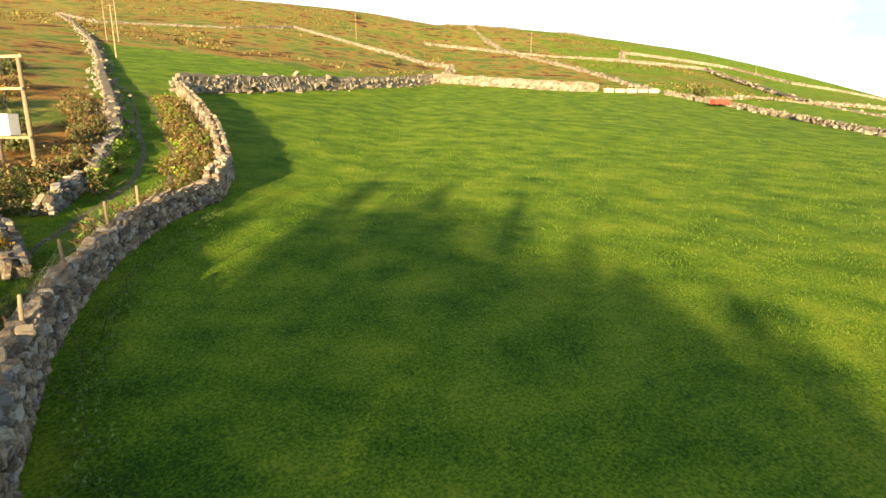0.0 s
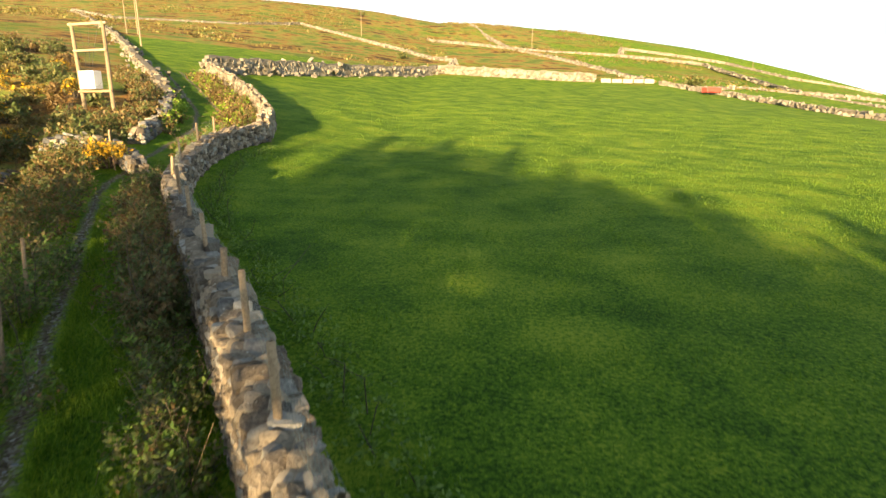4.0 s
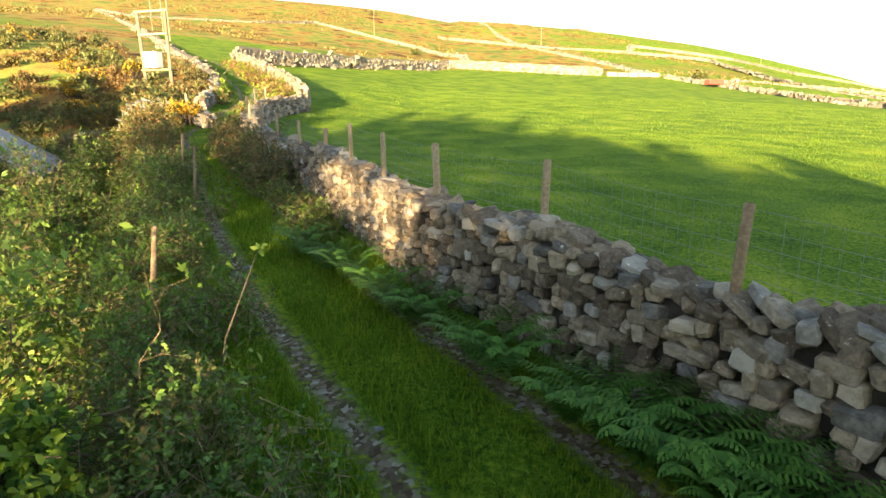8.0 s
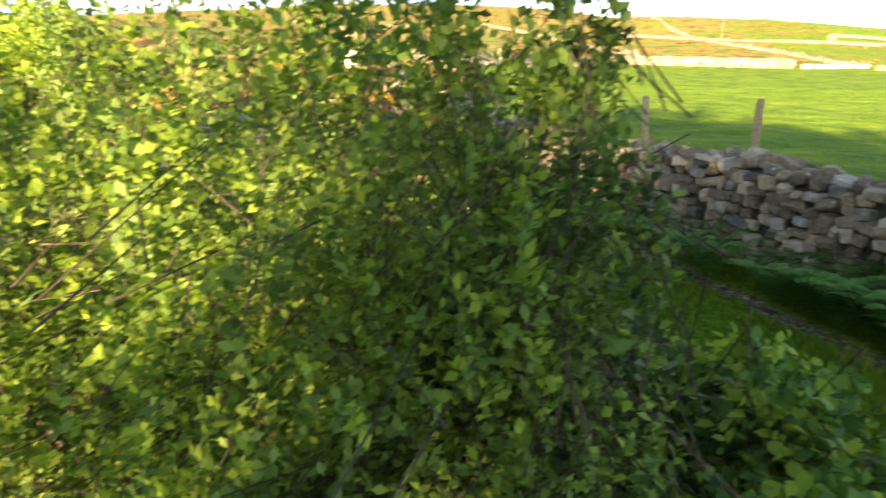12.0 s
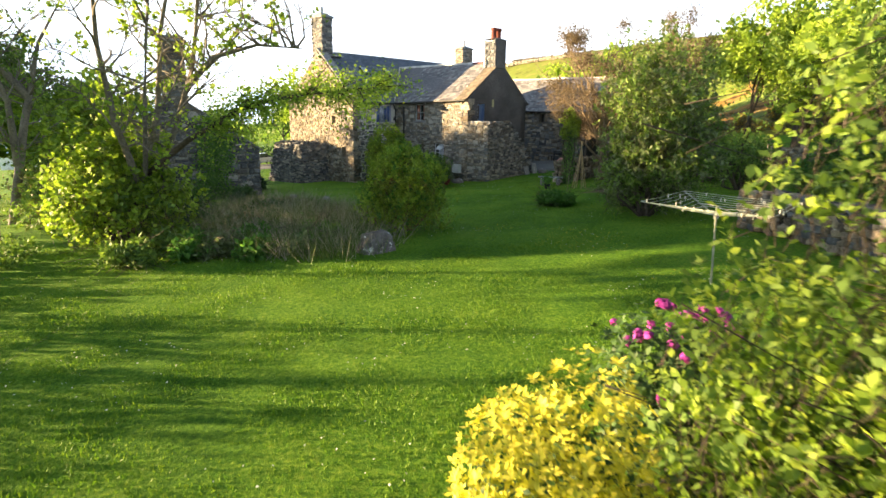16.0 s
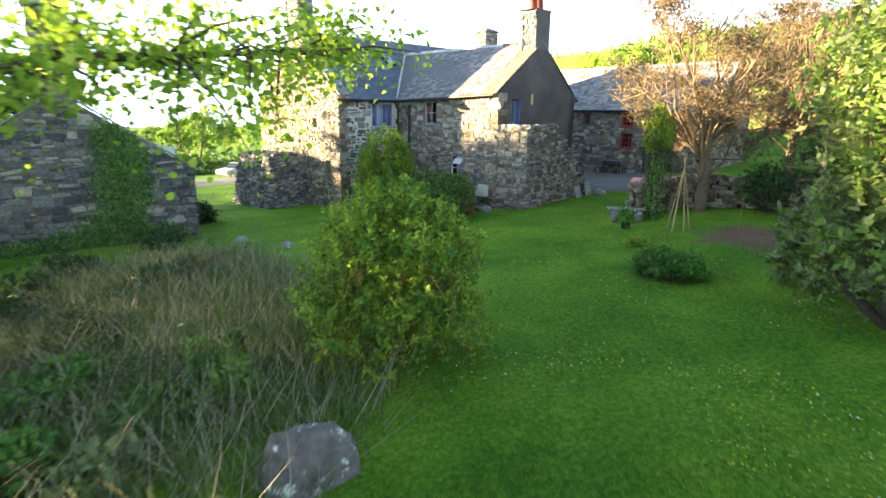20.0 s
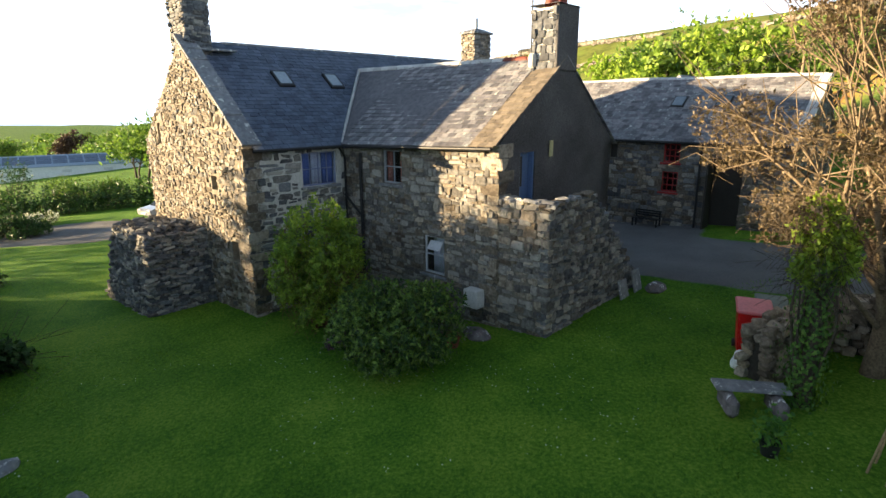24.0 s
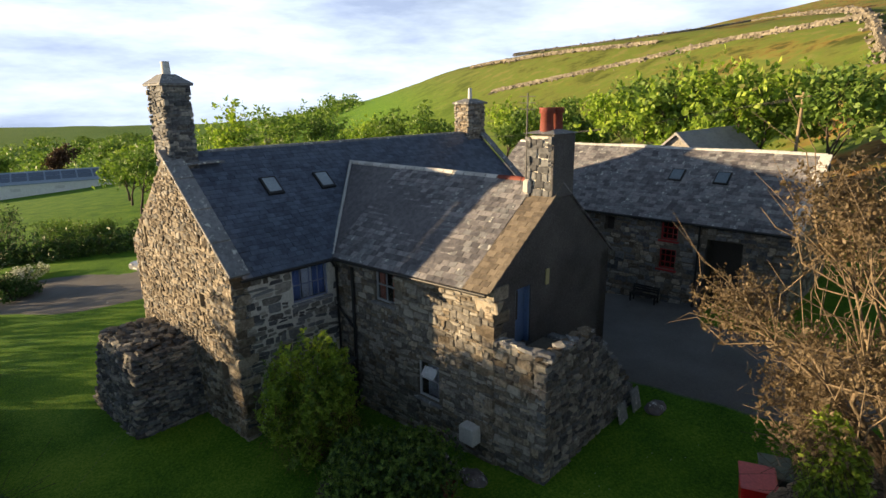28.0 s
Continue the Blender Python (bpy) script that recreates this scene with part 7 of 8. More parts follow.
def dry_crown(label, x, y, w, d, h, low, seed, n, lean):
    """A tree of bare, criss-crossing limbs with clusters of small withered leaves."""
    rng = np.random.default_rng(seed)
    tree = thing("dry_tree", label, "tree", on_ground(x, y, -0.1))
    c, runs = [], []
    for k in range(34):
        a, r, u = rng.random() * 6.283, math.sqrt(rng.random()) * 0.8, rng.random()
        b = Vector((math.cos(a) * r * w / 2 + lean[0] * u, math.sin(a) * r * d / 2 + lean[1] * u, low + (h - low) * (0.12 + 0.84 * u * (1 - 0.45 * r * r))))
        c.append((*b, w * 0.12 * (0.7 + 0.8 * rng.random()), d * 0.12 * (0.7 + 0.8 * rng.random()), (h - low) * 0.09))
        s0 = Vector((lean[0] * 0.1, lean[1] * 0.1, h * (0.12 + 0.2 * rng.random())))
        m1 = s0.lerp(b, 0.35) + Vector(rng.normal(size=3)) * 0.35 + Vector((0, 0, 0.25))
        m2 = s0.lerp(b, 0.7) + Vector(rng.normal(size=3)) * 0.3
        runs.append(([s0, m1, m2, b], [0.085, 0.055, 0.032, 0.012], 5))
        for _ in range(9):
            e = b + Vector(rng.normal(size=3)) * w * 0.12
            q1, q2 = m2.lerp(e, 0.35) + Vector(rng.normal(size=3)) * 0.2, m2.lerp(e, 0.7) + Vector(rng.normal(size=3)) * 0.22
            runs.append(([m2, q1, q2, e], [0.022, 0.016, 0.010, 0.005], 4))
    child("trunk", tubes_mesh("trunk", [([(0, 0, -0.2), (0.05, 0.05, h * 0.12), (lean[0] * 0.1, lean[1] * 0.1, h * 0.34)], [0.3, 0.24, 0.15], 10)] + runs, DRY_BARK), tree)
    p, nrm = clump_points(rng, np.array(c), n, 0.95)
    dr = nrm / np.linalg.norm(nrm, axis=1, keepdims=True) + rng.normal(size=p.shape) * 0.5 + np.array([0, 0, 0.15])
    dr /= np.linalg.norm(dr, axis=1, keepdims=True)
    ln = 0.30 * (0.5 + rng.random(n))
    child("withered_leaves", spray_mesh("withered_leaves", LEAF_BROWN, rng, p, dr, ln, 6, 0.066), tree)
    child("twig_work", twigs_mesh("twig_work", p, dr, ln * 1.7, 0.006, DRY_BARK, rng), tree)
    return tree


dry_crown("sprawling tree of pale bare limbs and dry brown leaves", -38.7, -2.3, 8.8, 8.0, 10.4, 2.0, 712, 6200, (0.3, -0.8))
dry_crown("pale dry tree behind the garden stub wall", -41.4, 3.6, 6.4, 6.0, 11.4, 3.0, 713, 2400, (0.3, -0.2))

make_bush("laurel_shrub", "grey-green leathery shrub leaning over the garden wall", -35.6, 1.9, 5.4, 4.2, 5.0, LEAF_OLIVE, 714, 11000, 0.13, 34, shoots=16, mixed=(LEAF_DARK, 0.5), length=0.45)
# bean-pole wigwam
CANE = surface("dry bamboo cane", [(0.3, (0.30, 0.21, 0.11)), (0.7, (0.48, 0.36, 0.20))], 14, 0.7, 1.5, 0.3, 0.3, 0.004)
wig = thing("bean_wigwam", "wigwam of thin garden canes", "cane wigwam", on_ground(-35.3, -5.0))
for k in range(6):
    a = 2 * math.pi * k / 6
    child("cane", tubes_mesh("cane", [([(0.42 * math.cos(a), 0.42 * math.sin(a), -0.1), (-0.06 * math.cos(a), -0.06 * math.sin(a), 2.75)], [0.024, 0.018], 6)], CANE), wig)
for x, y, l in ((-33.9, -6.2, 1.7), (-33.2, -4.0, 1.6)):
    c = thing("cane", "single bamboo cane in the bed", "cane", on_ground(x, y), group="single canes")
    child("cane", tubes_mesh("cane", [([(0, 0, -0.1), (0.05, 0.08, l)], [0.012, 0.010], 6)], PALE_BARK), c)
# slate seat on two stones
seat = thing("slate_seat", "slate slab laid across two rough stones", "bench", on_ground(-38.1, -5.9), 74)
part("slab", box_bm(0, 0, 0.5, 1.55, 0.5, 0.07, 0.015), SLATE_SLAB, seat)
for x in (-0.5, 0.5):
    part("support_stone", box_bm(x, -0.22, 0.22, 0.26, 0.85, 0.44, 0.09), ROCK, seat)
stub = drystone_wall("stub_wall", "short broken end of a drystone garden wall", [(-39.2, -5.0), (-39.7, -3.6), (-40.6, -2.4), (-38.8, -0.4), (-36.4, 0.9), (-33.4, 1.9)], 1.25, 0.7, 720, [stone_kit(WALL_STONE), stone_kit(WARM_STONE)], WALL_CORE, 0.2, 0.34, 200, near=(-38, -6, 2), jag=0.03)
BIN_RED = plain("red bin plastic", (0.55, 0.012, 0.012), 0.4)


def wheelie_bin(name, label, x, y, turn, mat, lid_mat, k=1.0):
    b = thing(name, label, "wheeled bin", on_ground(x, y), turn, "wheeled bins")
    b.matrix_basis = b.matrix_basis @ Matrix.Diagonal((k * 1.08, k * 1.08, k * 0.95, 1))
    bm = bmesh.new()
    lo = [bm.verts.new((sx * 0.24, sy * 0.26, 0.06)) for sx, sy in ((-1, -1), (1, -1), (1, 1), (-1, 1))]
    hi = [bm.verts.new((sx * 0.31, sy * 0.36, 1.12)) for sx, sy in ((-1, -1), (1, -1), (1, 1), (-1, 1))]
    bm.faces.new(lo[::-1])
    bm.faces.new(hi)
    for i in range(4):
        bm.faces.new((lo[i], lo[(i + 1) % 4], hi[(i + 1) % 4], hi[i]))
    bmesh.ops.bevel(bm, geom=list(bm.edges), offset=0.025, segments=2, affect="EDGES")
    part("body", bm, mat, b)
    l = part("lid", box_bm(0, 0, 0, 0.68, 0.80, 0.07, 0.03), lid_mat, b, "sloping lid")
    l.matrix_basis = Matrix.Translation((0, 0, 1.17)) @ pose(0, 0, 0, 7, 0, 0)
    part("handle", box_bm(0, 0.43, 1.08, 0.5, 0.05, 0.05, 0.01), mat, b)
    for sx in (-0.27, 0.27):
        v, f = tube([(sx - 0.03, 0.28, 0.1), (sx + 0.03, 0.28, 0.1)], [0.1, 0.1], 12)
        child("wheel", mesh_of("wheel", v, np.array(f), BLACK_IRON), b)
    return b


wheelie_bin("recycling_bin", "bright red wheeled bin with a pinkish lid", -40.6, -4.2, 60, BIN_RED, plain("faded red lid", (0.60, 0.16, 0.17), 0.4), 1.2)
wheelie_bin("refuse_bin", "dark grey wheeled bin beside the red one", -41.0, -3.4, 60, plain("grey bin plastic", (0.08, 0.10, 0.09), 0.5), plain("grey-green lid", (0.13, 0.16, 0.13), 0.5), 1.1)
bag = thing("plastic_bag", "knotted white plastic bag on the grass", "bag", on_ground(-39.9, -4.9))
child("bag", rock_mesh("bag", 0.24, 0.2, 0.3, 40, plain("white polythene", (0.75, 0.78, 0.76), 0.35), 3), bag)
pot = thing("plant_pot", "terracotta pot with a straggly plant by the wall", "plant pot", on_ground(-43.6, -11.9))
v, f = tube([(0, 0, 0), (0, 0, 0.34), (0, 0, 0.36), (0, 0, 0.42)], [0.17, 0.25, 0.28, 0.27], 14)
child("pot", mesh_of("pot", v, np.array(f), RED_CLAY), pot)
p = rngi.normal(size=(420, 3)) * np.array([0.25, 0.25, 0.2]) + np.array([0, 0, 0.7])
child("plant", leaves_mesh("plant", p, rngi.normal(size=(420, 3)), np.full(420, 0.07), LEAF_OLIVE, rngi), pot)
for x, y in ((-36.4, -6.6),):
    pt = thing("plant_pot", "black plastic pot with a young plant", "plant pot", on_ground(x, y), group="black pots")
    v, f = tube([(0, 0, 0), (0, 0, 0.3)], [0.15, 0.2], 12)
    child("pot", mesh_of("pot", v, np.array(f), BLACK_IRON), pt)
    p = rngi.normal(size=(260, 3)) * np.array([0.16, 0.16, 0.2]) + np.array([0, 0, 0.5])
    child("plant", leaves_mesh("plant", p, rngi.normal(size=(260, 3)), np.full(260, 0.08), LEAF_FERN, rngi), pt)
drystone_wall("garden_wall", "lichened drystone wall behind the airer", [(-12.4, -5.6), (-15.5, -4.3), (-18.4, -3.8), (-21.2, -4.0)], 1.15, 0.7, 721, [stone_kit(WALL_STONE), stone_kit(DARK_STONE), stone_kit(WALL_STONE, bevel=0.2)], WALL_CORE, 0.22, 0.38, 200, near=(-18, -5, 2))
drystone_wall("orchard_wall", "low drystone wall beyond the lawn", [(-27.5, 7.5), (-33, 8.5), (-38, 9)], 1.1, 0.7, 722, KIT_WALL, EARTH_MORTAR, 0.26, 0.5, 60, near=(-27, 7, 3))
for i, (x, y, w, h, m) in enumerate(((-33.6, -1.5, 1.6, 0.7, LEAF_FERN), (-31.5, -0.6, 1.4, 0.6, LEAF_MID), (-34.5, 0.8, 1.8, 0.8, LEAF_OLIVE), (-30.2, 1.6, 2.4, 1.6, LEAF_MID), (-33.4, -7.4, 0.7, 0.45, LEAF_BRIGHT))):
    make_bush("bed_plant", "leafy plant in the vegetable bed", x, y, w, w, h, m, 730 + i, 1500, 0.08, 8, group="bed plants")

# reed bed
reeds = tagged(thing("reed_bed", "bed of rushes with pale dead stems", "reeds", on_ground(-27, -20.5)), kind="stuff")
ro = np.array(reeds.matrix_basis.translation)
rngr = np.random.default_rng(60)


def blades(n, xs, ys, hs, width, bend, rng, org, base=None):
    """Upright tapering blades, three-cornered, at the given spots."""
    z = ground_z(xs, ys) - 0.02 if base is None else base
    a = rng.random(n) * 6.283
    sd = np.stack([np.cos(a), np.sin(a), np.zeros(n)], 1) * width[:, None]
    p = np.stack([xs, ys, z], 1) - org
    ln = rng.normal(size=(n, 3)) * np.array([1, 1, 0]) * (bend * hs)[:, None]
    tip = p + ln + np.stack([np.zeros(n), np.zeros(n), hs], 1)
    return np.stack([p - sd, p + sd, tip], 1).reshape(-1, 3), np.arange(n * 3).reshape(n, 3)


def in_reeds(x, y):
    u, v = (x + 28.5) * 0.93 + (y + 20.8) * 0.37, -(x + 28.5) * 0.37 + (y + 20.8) * 0.93
    return (u / 8.5) ** 2 + (v / 4.2) ** 2


def scatter(n, x0, x1, y0, y1, rng, keep):
    x, y = rng.uniform(x0, x1, n), rng.uniform(y0, y1, n)
    k = keep(x, y)
    return x[k], y[k]


for name, n, mat, lo, hi, wd in (("green_reeds", 34000, REED_GREEN, 0.25, 0.85, 0.012), ("dry_reeds", 11000, REED_DRY, 0.5, 1.2, 0.011)):
    x, y = scatter(n, -38, -18, -27, -14, rngr, lambda a, b: in_reeds(a, b) < 0.75 + 0.3 * np.random.default_rng(1).random(len(a)))
    m = len(x)
    v, f = blades(m, x, y, lo + (hi - lo) * rngr.random(m), wd * (0.7 + 0.6 * rngr.random(m)), 0.36 if name == "green_reeds" else 0.6, rngr, ro)
    child(name, mesh_of(name, v, f, mat), reeds)
for i, (x, y, w, d, h, m) in enumerate(((-22.2, -23.0, 3.2, 1.6, 1.1, LEAF_FERN), (-24.6, -21.6, 2.6, 1.4, 0.9, LEAF_FERN), (-21.0, -24.6, 2.2, 1.8, 1.0, LEAF_MID), (-29.8, -25.5, 4.0, 2.2, 1.3, LEAF_DARK), (-34, -26.5, 4, 2.2, 1.0, LEAF_DARK), (-38.6, -25.0, 3, 1.4, 1.1, LEAF_DARK), (-27.5, -23.0, 4.5, 2.6, 0.8, LEAF_BRAMBLE), (-31.5, -22.6, 4.5, 2.6, 0.75, LEAF_DARK), (-25.8, -19.2, 3.0, 1.6, 0.6, LEAF_FERN), (-34.5, -22.0, 3.5, 2.2, 0.7, LEAF_BRAMBLE), (-23.5, -19.6, 2.0, 1.4, 0.55, LEAF_FERN), (-23.2, -24.6, 2.4, 1.6, 1.0, LEAF_MID), (-22.4, -22.4, 2.2, 1.5, 0.9, LEAF_OLIVE), (-21.9, -21.0, 2.0, 1.3, 0.8, LEAF_FERN), (-22.1, -19.7, 1.8, 1.2, 0.7, LEAF_OLIVE), (-24.3, -18.6, 1.8, 1.2, 0.7, LEAF_MID), (-25.4, -26.8, 2.4, 1.8, 1.1, LEAF_BRIGHT))):
    make_bush("rank_growth", "rank green growth at the edge of the reed bed", x, y, w, d, h, m, 760 + i, 1900, 0.13, 12, group="rank growth")

# ---- trees round the garden ----

def stemmed_tree(name, label, x, y, stems, seed, n_branch=11, keep=0.55, leaf=0.12, mat=LEAF_BRIGHT, radius=0.2, reach=(1.8, 4.2), low=3.4):
    """A tree of several bare, leaning stems with long wavy side branches and thin leaf at their ends."""
    rng = np.random.default_rng(seed)
    tree = thing(name, label, "tree", on_ground(x, y, -0.1))
    runs, ends, ways = [], [], []
    for line in stems:
        pts = [Vector(p) for p in line]
        r0 = radius * (0.75 + 0.4 * rng.random())
        runs.append((pts, [r0 * (1 - 0.88 * k / (len(pts) - 1)) for k in range(len(pts))], 9))
        for _ in range(n_branch):
            t = rng.random() * (len(pts) - 1.001)
            k = int(t)
            p0 = pts[k].lerp(pts[k + 1], t - k)
            if p0.z < low:
                continue
            a = rng.random() * 6.283
            d = Vector((math.cos(a), math.sin(a), 0.25 + 0.5 * rng.random()))
            l = rng.uniform(*reach)
            br = [p0]
            for q in range(4):
                d = (d + Vector(rng.normal(size=3)) * 0.22 + Vector((0, 0, -0.03 if q > 1 else 0.1))).normalized()
                br.append(br[-1] + d * l / 4)
            runs.append((br, [0.05, 0.038, 0.028, 0.018, 0.009], 5))
            for q in range(7):
                b0 = br[2].lerp(br[4], rng.random()) if q < 5 else br[1].lerp(br[2], rng.random())
                e = b0 + (d + Vector(rng.normal(size=3)) * 0.55).normalized() * rng.uniform(0.6, 1.5)
                m = b0.lerp(e, 0.5) + Vector(rng.normal(size=3)) * 0.12
                runs.append(([b0, m, e], [0.018, 0.012, 0.005], 4))
                if rng.random() < keep:
                    for _ in range(4):
                        ends.append(tuple(m.lerp(e, rng.random()) + Vector(rng.normal(size=3)) * 0.16))
                        ways.append(tuple((e - m).normalized() + Vector(rng.normal(size=3)) * 0.5))
    child("trunk", tubes_mesh("trunk", runs, GREY_BARK), tree)
    en, wa = np.array(ends), np.array(ways)
    wa /= np.linalg.norm(wa, axis=1, keepdims=True)
    child("leaves", spray_mesh("leaves", mat, rng, en, wa, np.full(len(en), 0.3), 6, leaf, 1.2, True), tree)
    return tree


stemmed_tree("sycamore_tree", "many-stemmed sycamore with bare limbs and thin spring leaf", -24.6, -25.4,
             [[(0, 0, 0), (0.7, 0.4, 2.6), (1.9, 1.1, 5.2), (2.4, 1.5, 7.0), (2.5, 1.9, 9.4), (2.6, 2.4, 12.2)], [(0, 0, 0.2), (-0.2, 0.9, 3.4), (-0.7, 1.9, 6.6), (-0.6, 2.3, 8.8), (-0.2, 2.9, 12.4)],
              [(0.2, 0.0, 2.4), (0.3, 0.9, 5.0), (0.5, 1.3, 7.6), (1.2, 2.2, 10.0), (1.3, 2.6, 12.4)], [(-0.6, 1.7, 5.9), (-0.2, 2.8, 6.9), (0.3, 4.4, 7.3), (0.5, 6.0, 7.2)], [(0.4, 0.2, 2.0), (1.6, 0.0, 4.6), (2.0, -0.1, 7.0), (2.5, 0.2, 9.2), (2.3, 0.0, 12.0)]], 801, 20, 0.34, radius=0.13, reach=(1.4, 3.6))
stemmed_tree("sycamore_tree", "twisted sycamore beyond the ruined cottage", -32.7, -34.9,
             [[(0, 0, 0), (-0.5, 0.9, 4.8), (-0.9, 1.4, 7.2), (-1.1, 1.8, 8.8), (-1.6, 2.9, 11.0)], [(-0.8, 1.2, 6.2), (-0.2, -0.4, 8.6), (0.2, -1.6, 11.4)], [(-0.3, 0.5, 3.0), (0.6, 1.0, 6.0), (1.2, 0.4, 9.5)]], 802, 16, 0.38, mat=LEAF_MID)
# one low bough over the lawn
LEAF_COPPER = leafy("copper beech leaves", [(0.1, (0.03, 0.018, 0.014)), (0.5, (0.06, 0.035, 0.025)), (0.95, (0.11, 0.07, 0.045))], 0.2)
LEAF_SYCAMORE = leafy("sycamore leaves", [(0.1, (0.11, 0.20, 0.028)), (0.5, (0.25, 0.38, 0.055)), (0.95, (0.45, 0.56, 0.10))], 0.6)
bough = thing("sycamore_bough", "low leafy bough reaching over the reed bed", "branch", on_ground(-24.4, -25.2))
bz = bough.matrix_basis.translation.z
rngu = np.random.default_rng(33)
spine = [Vector(p) for p in ((0, 0, 2.6), (1.9, 2.2, 4.0), (3.4, 4.4, 5.1), (3.2, 6.2, 5.5), (2.0, 7.8, 5.7), (0.1, 8.7, 5.9))]
runs, leafp = [(spine, [0.11, 0.09, 0.07, 0.05, 0.032, 0.015], 7)], []
for i in range(110):
    t = 0.25 + 0.75 * rngu.random()
    k = min(int(t * 5), 4)
    p0 = spine[k].lerp(spine[k + 1], t * 5 - k)
    d = Vector((rngu.normal() * 0.7, 0.25 + rngu.normal() * 0.4, 0.12 + rngu.normal() * 0.3)) * (1.15 - 0.4 * t)
    p1 = p0 + d * 0.9
    p2 = p1 + d * 0.7 + Vector((0, 0, -0.15))
    runs.append(([p0, p1, p2], [0.022, 0.014, 0.005], 5))
    for q in (p0.lerp(p1, 0.6), p1, p1.lerp(p2, 0.5), p2):
        for _ in range(17):
            leafp.append(q + Vector(rngu.normal(size=3)) * 0.2)
child("limb", tubes_mesh("limb", runs, BARK), bough)
lp = np.array([tuple(v) for v in leafp])
child("leaves", leaves_mesh("leaves", lp, rngu.normal(size=lp.shape) + np.array([0, 0, 0.9]), 0.078 * (0.6 + 0.7 * rngu.random(len(lp))), LEAF_SYCAMORE, rngu, 1.15, rounded=True), bough)
make_bush("sycamore_scrub", "sunlit yellow-green sycamore scrub round the trunk", -24.6, -26.2, 5.4, 4.2, 5.4, LEAF_BRIGHT, 803, 15000, 0.15, 50, mixed=(LEAF_MID, 0.15), rounded=True, shoots=26, turn=115, length=0.5)
for i, (x, y, h, m) in enumerate(((-39, -36, 8, LEAF_BRIGHT), (-38, -40, 11, LEAF_MID), (-46, -46, 10, LEAF_BRIGHT))):
    make_tree("garden_tree", "wind-bent garden tree in new leaf", x, y, h, 0.65, 0.2, m, 810 + i, 11000, 0.17, GREY_BARK, 5, 3, 0.9, (0.2, 0.2), 0.28, keep=0.8, group="garden trees")
strip("boundary_thicket", "tall mixed thicket closing the garden to the south", [(-74, -50), (-60, -44), (-49, -40), (-41, -38.5)], 2.4, 5.2, LEAF_MID, 847, 260, 0.24, 0, "thicket", extra=(LEAF_BRIGHT, 0.4))
# trees added to shade the wing wall, heights set by that shade
for i, (x, y, h) in enumerate(((-49.4, -38.5, 5.4), (-46.4, -38, 9.0), (-53.5, -42, 6.6))):
    make_tree("garden_tree", "round-headed tree added south of the house for shade", x, y, h, 0.6, 0.2, (LEAF_BRIGHT, LEAF_MID, LEAF_MID)[i], 815 + i, 3600, 0.28, BARK, 4, 4, 1.1, (0, 0), 0.14, group="trees south of the house")
for i, (x, y, h, m) in enumerate(((-222, -112, 13, LEAF_COPPER), (-205, -85, 10, LEAF_BRIGHT), (-240, -105, 12, LEAF_MID), (-232, -92, 10, LEAF_MID), (-140, -60, 9, LEAF_MID), (-212, -128, 12, LEAF_MID))):
    make_tree("field_tree", "rounded tree beside the farm shed", x, y, h, 0.75, 0.25, m, 990 + i, 2600, 0.6, BARK, 4, 4, 2.0, (0, 0), 0.14, group="trees by the farm shed")

# trees added beyond the view, to keep the house lawn and wing in shade
for i, (x, y, h) in enumerate(((-50.4, -48, 10.0), (-47.5, -48, 11.0), (-44.5, -46, 12.0), (-41.5, -47, 12.5), (-38.5, -46, 12.0), (-35.5, -47, 12.0), (-33.4, -47, 10.0), (-52.9, -48, 9.8))):
    make_tree("wood_tree", "full-crowned tree added south of the garden to shade the lawn", x, y, h, 0.7, 0.25, LEAF_MID, 970 + i, 3600, 0.42, BARK, 4, 4, 1.5, (0, 0), 0.14, group="wood south of the garden")

# the unseen belt, placed by its shadow that lies on the pasture
for i, (x, y, h, b) in enumerate(((-22.6, -36, 8.6, 4.2), (-17.6, -36, 16.0, 6.6), (-14.8, -36, 14.7, 7.4), (-12.0, -36, 13.9, 9.0), (-9.8, -36, 13.2, 10.2), (-5.8, -36, 11.9, 9.4), (-4.7, -31, 10.9, 8.2), (-2.2, -31, 10.4, 9.0), (0.8, -31, 9.5, 2.4), (2.0, -30, 8.7, 1.6), (5.0, -27.5, 7.6, 1.6))):
    make_tree("shelter_tree", "tall bare-stemmed sycamore of the shelter belt", x, y, h, 0.75 if b > 7 else 0.5, 0.13, LEAF_MID, 830 + i, 3400, 0.40, BARK, 4, 4, 1.2 if b > 7 else 0.9, (0, 0), 0.45 if b > 5 else 0.16, group="shelter belt", bare=b)

# low trees added out of sight under the belt, to shade the lane
for i, (x, y, h) in enumerate(((-2.8, -31.0, 8.0), (-1.4, -31, 7.6), (0.9, -30.5, 7.2))):
    make_tree("shelter_tree", "lower bushy tree added to shade the lane", x, y, h, 0.6, 0.16, LEAF_MID, 960 + i, 2400 if i < 1 else 3600, 0.34, BARK, 4, 4, 1.1, (0, 0), 0.12, group="shelter belt")
# scrub strip added for the shade it throws over reeds and lawn
strip("boundary_scrub", "tall scrub added south of the reed bed to shade the lawn", [(-38, -36), (-34, -34), (-31, -32.5), (-28.5, -31)], 1.6, 3.8, LEAF_MID, 848, 420, 0.16, 0, "scrub", extra=(LEAF_BRAMBLE, 0.3))
strip("boundary_hedge", "low hedge along the south side of the lawn", [(-24, -29.5), (-20, -28.8), (-17.4, -28.4)], 1.0, 0.9, LEAF_MID, 845, 350, 0.12, 0, "hedge")
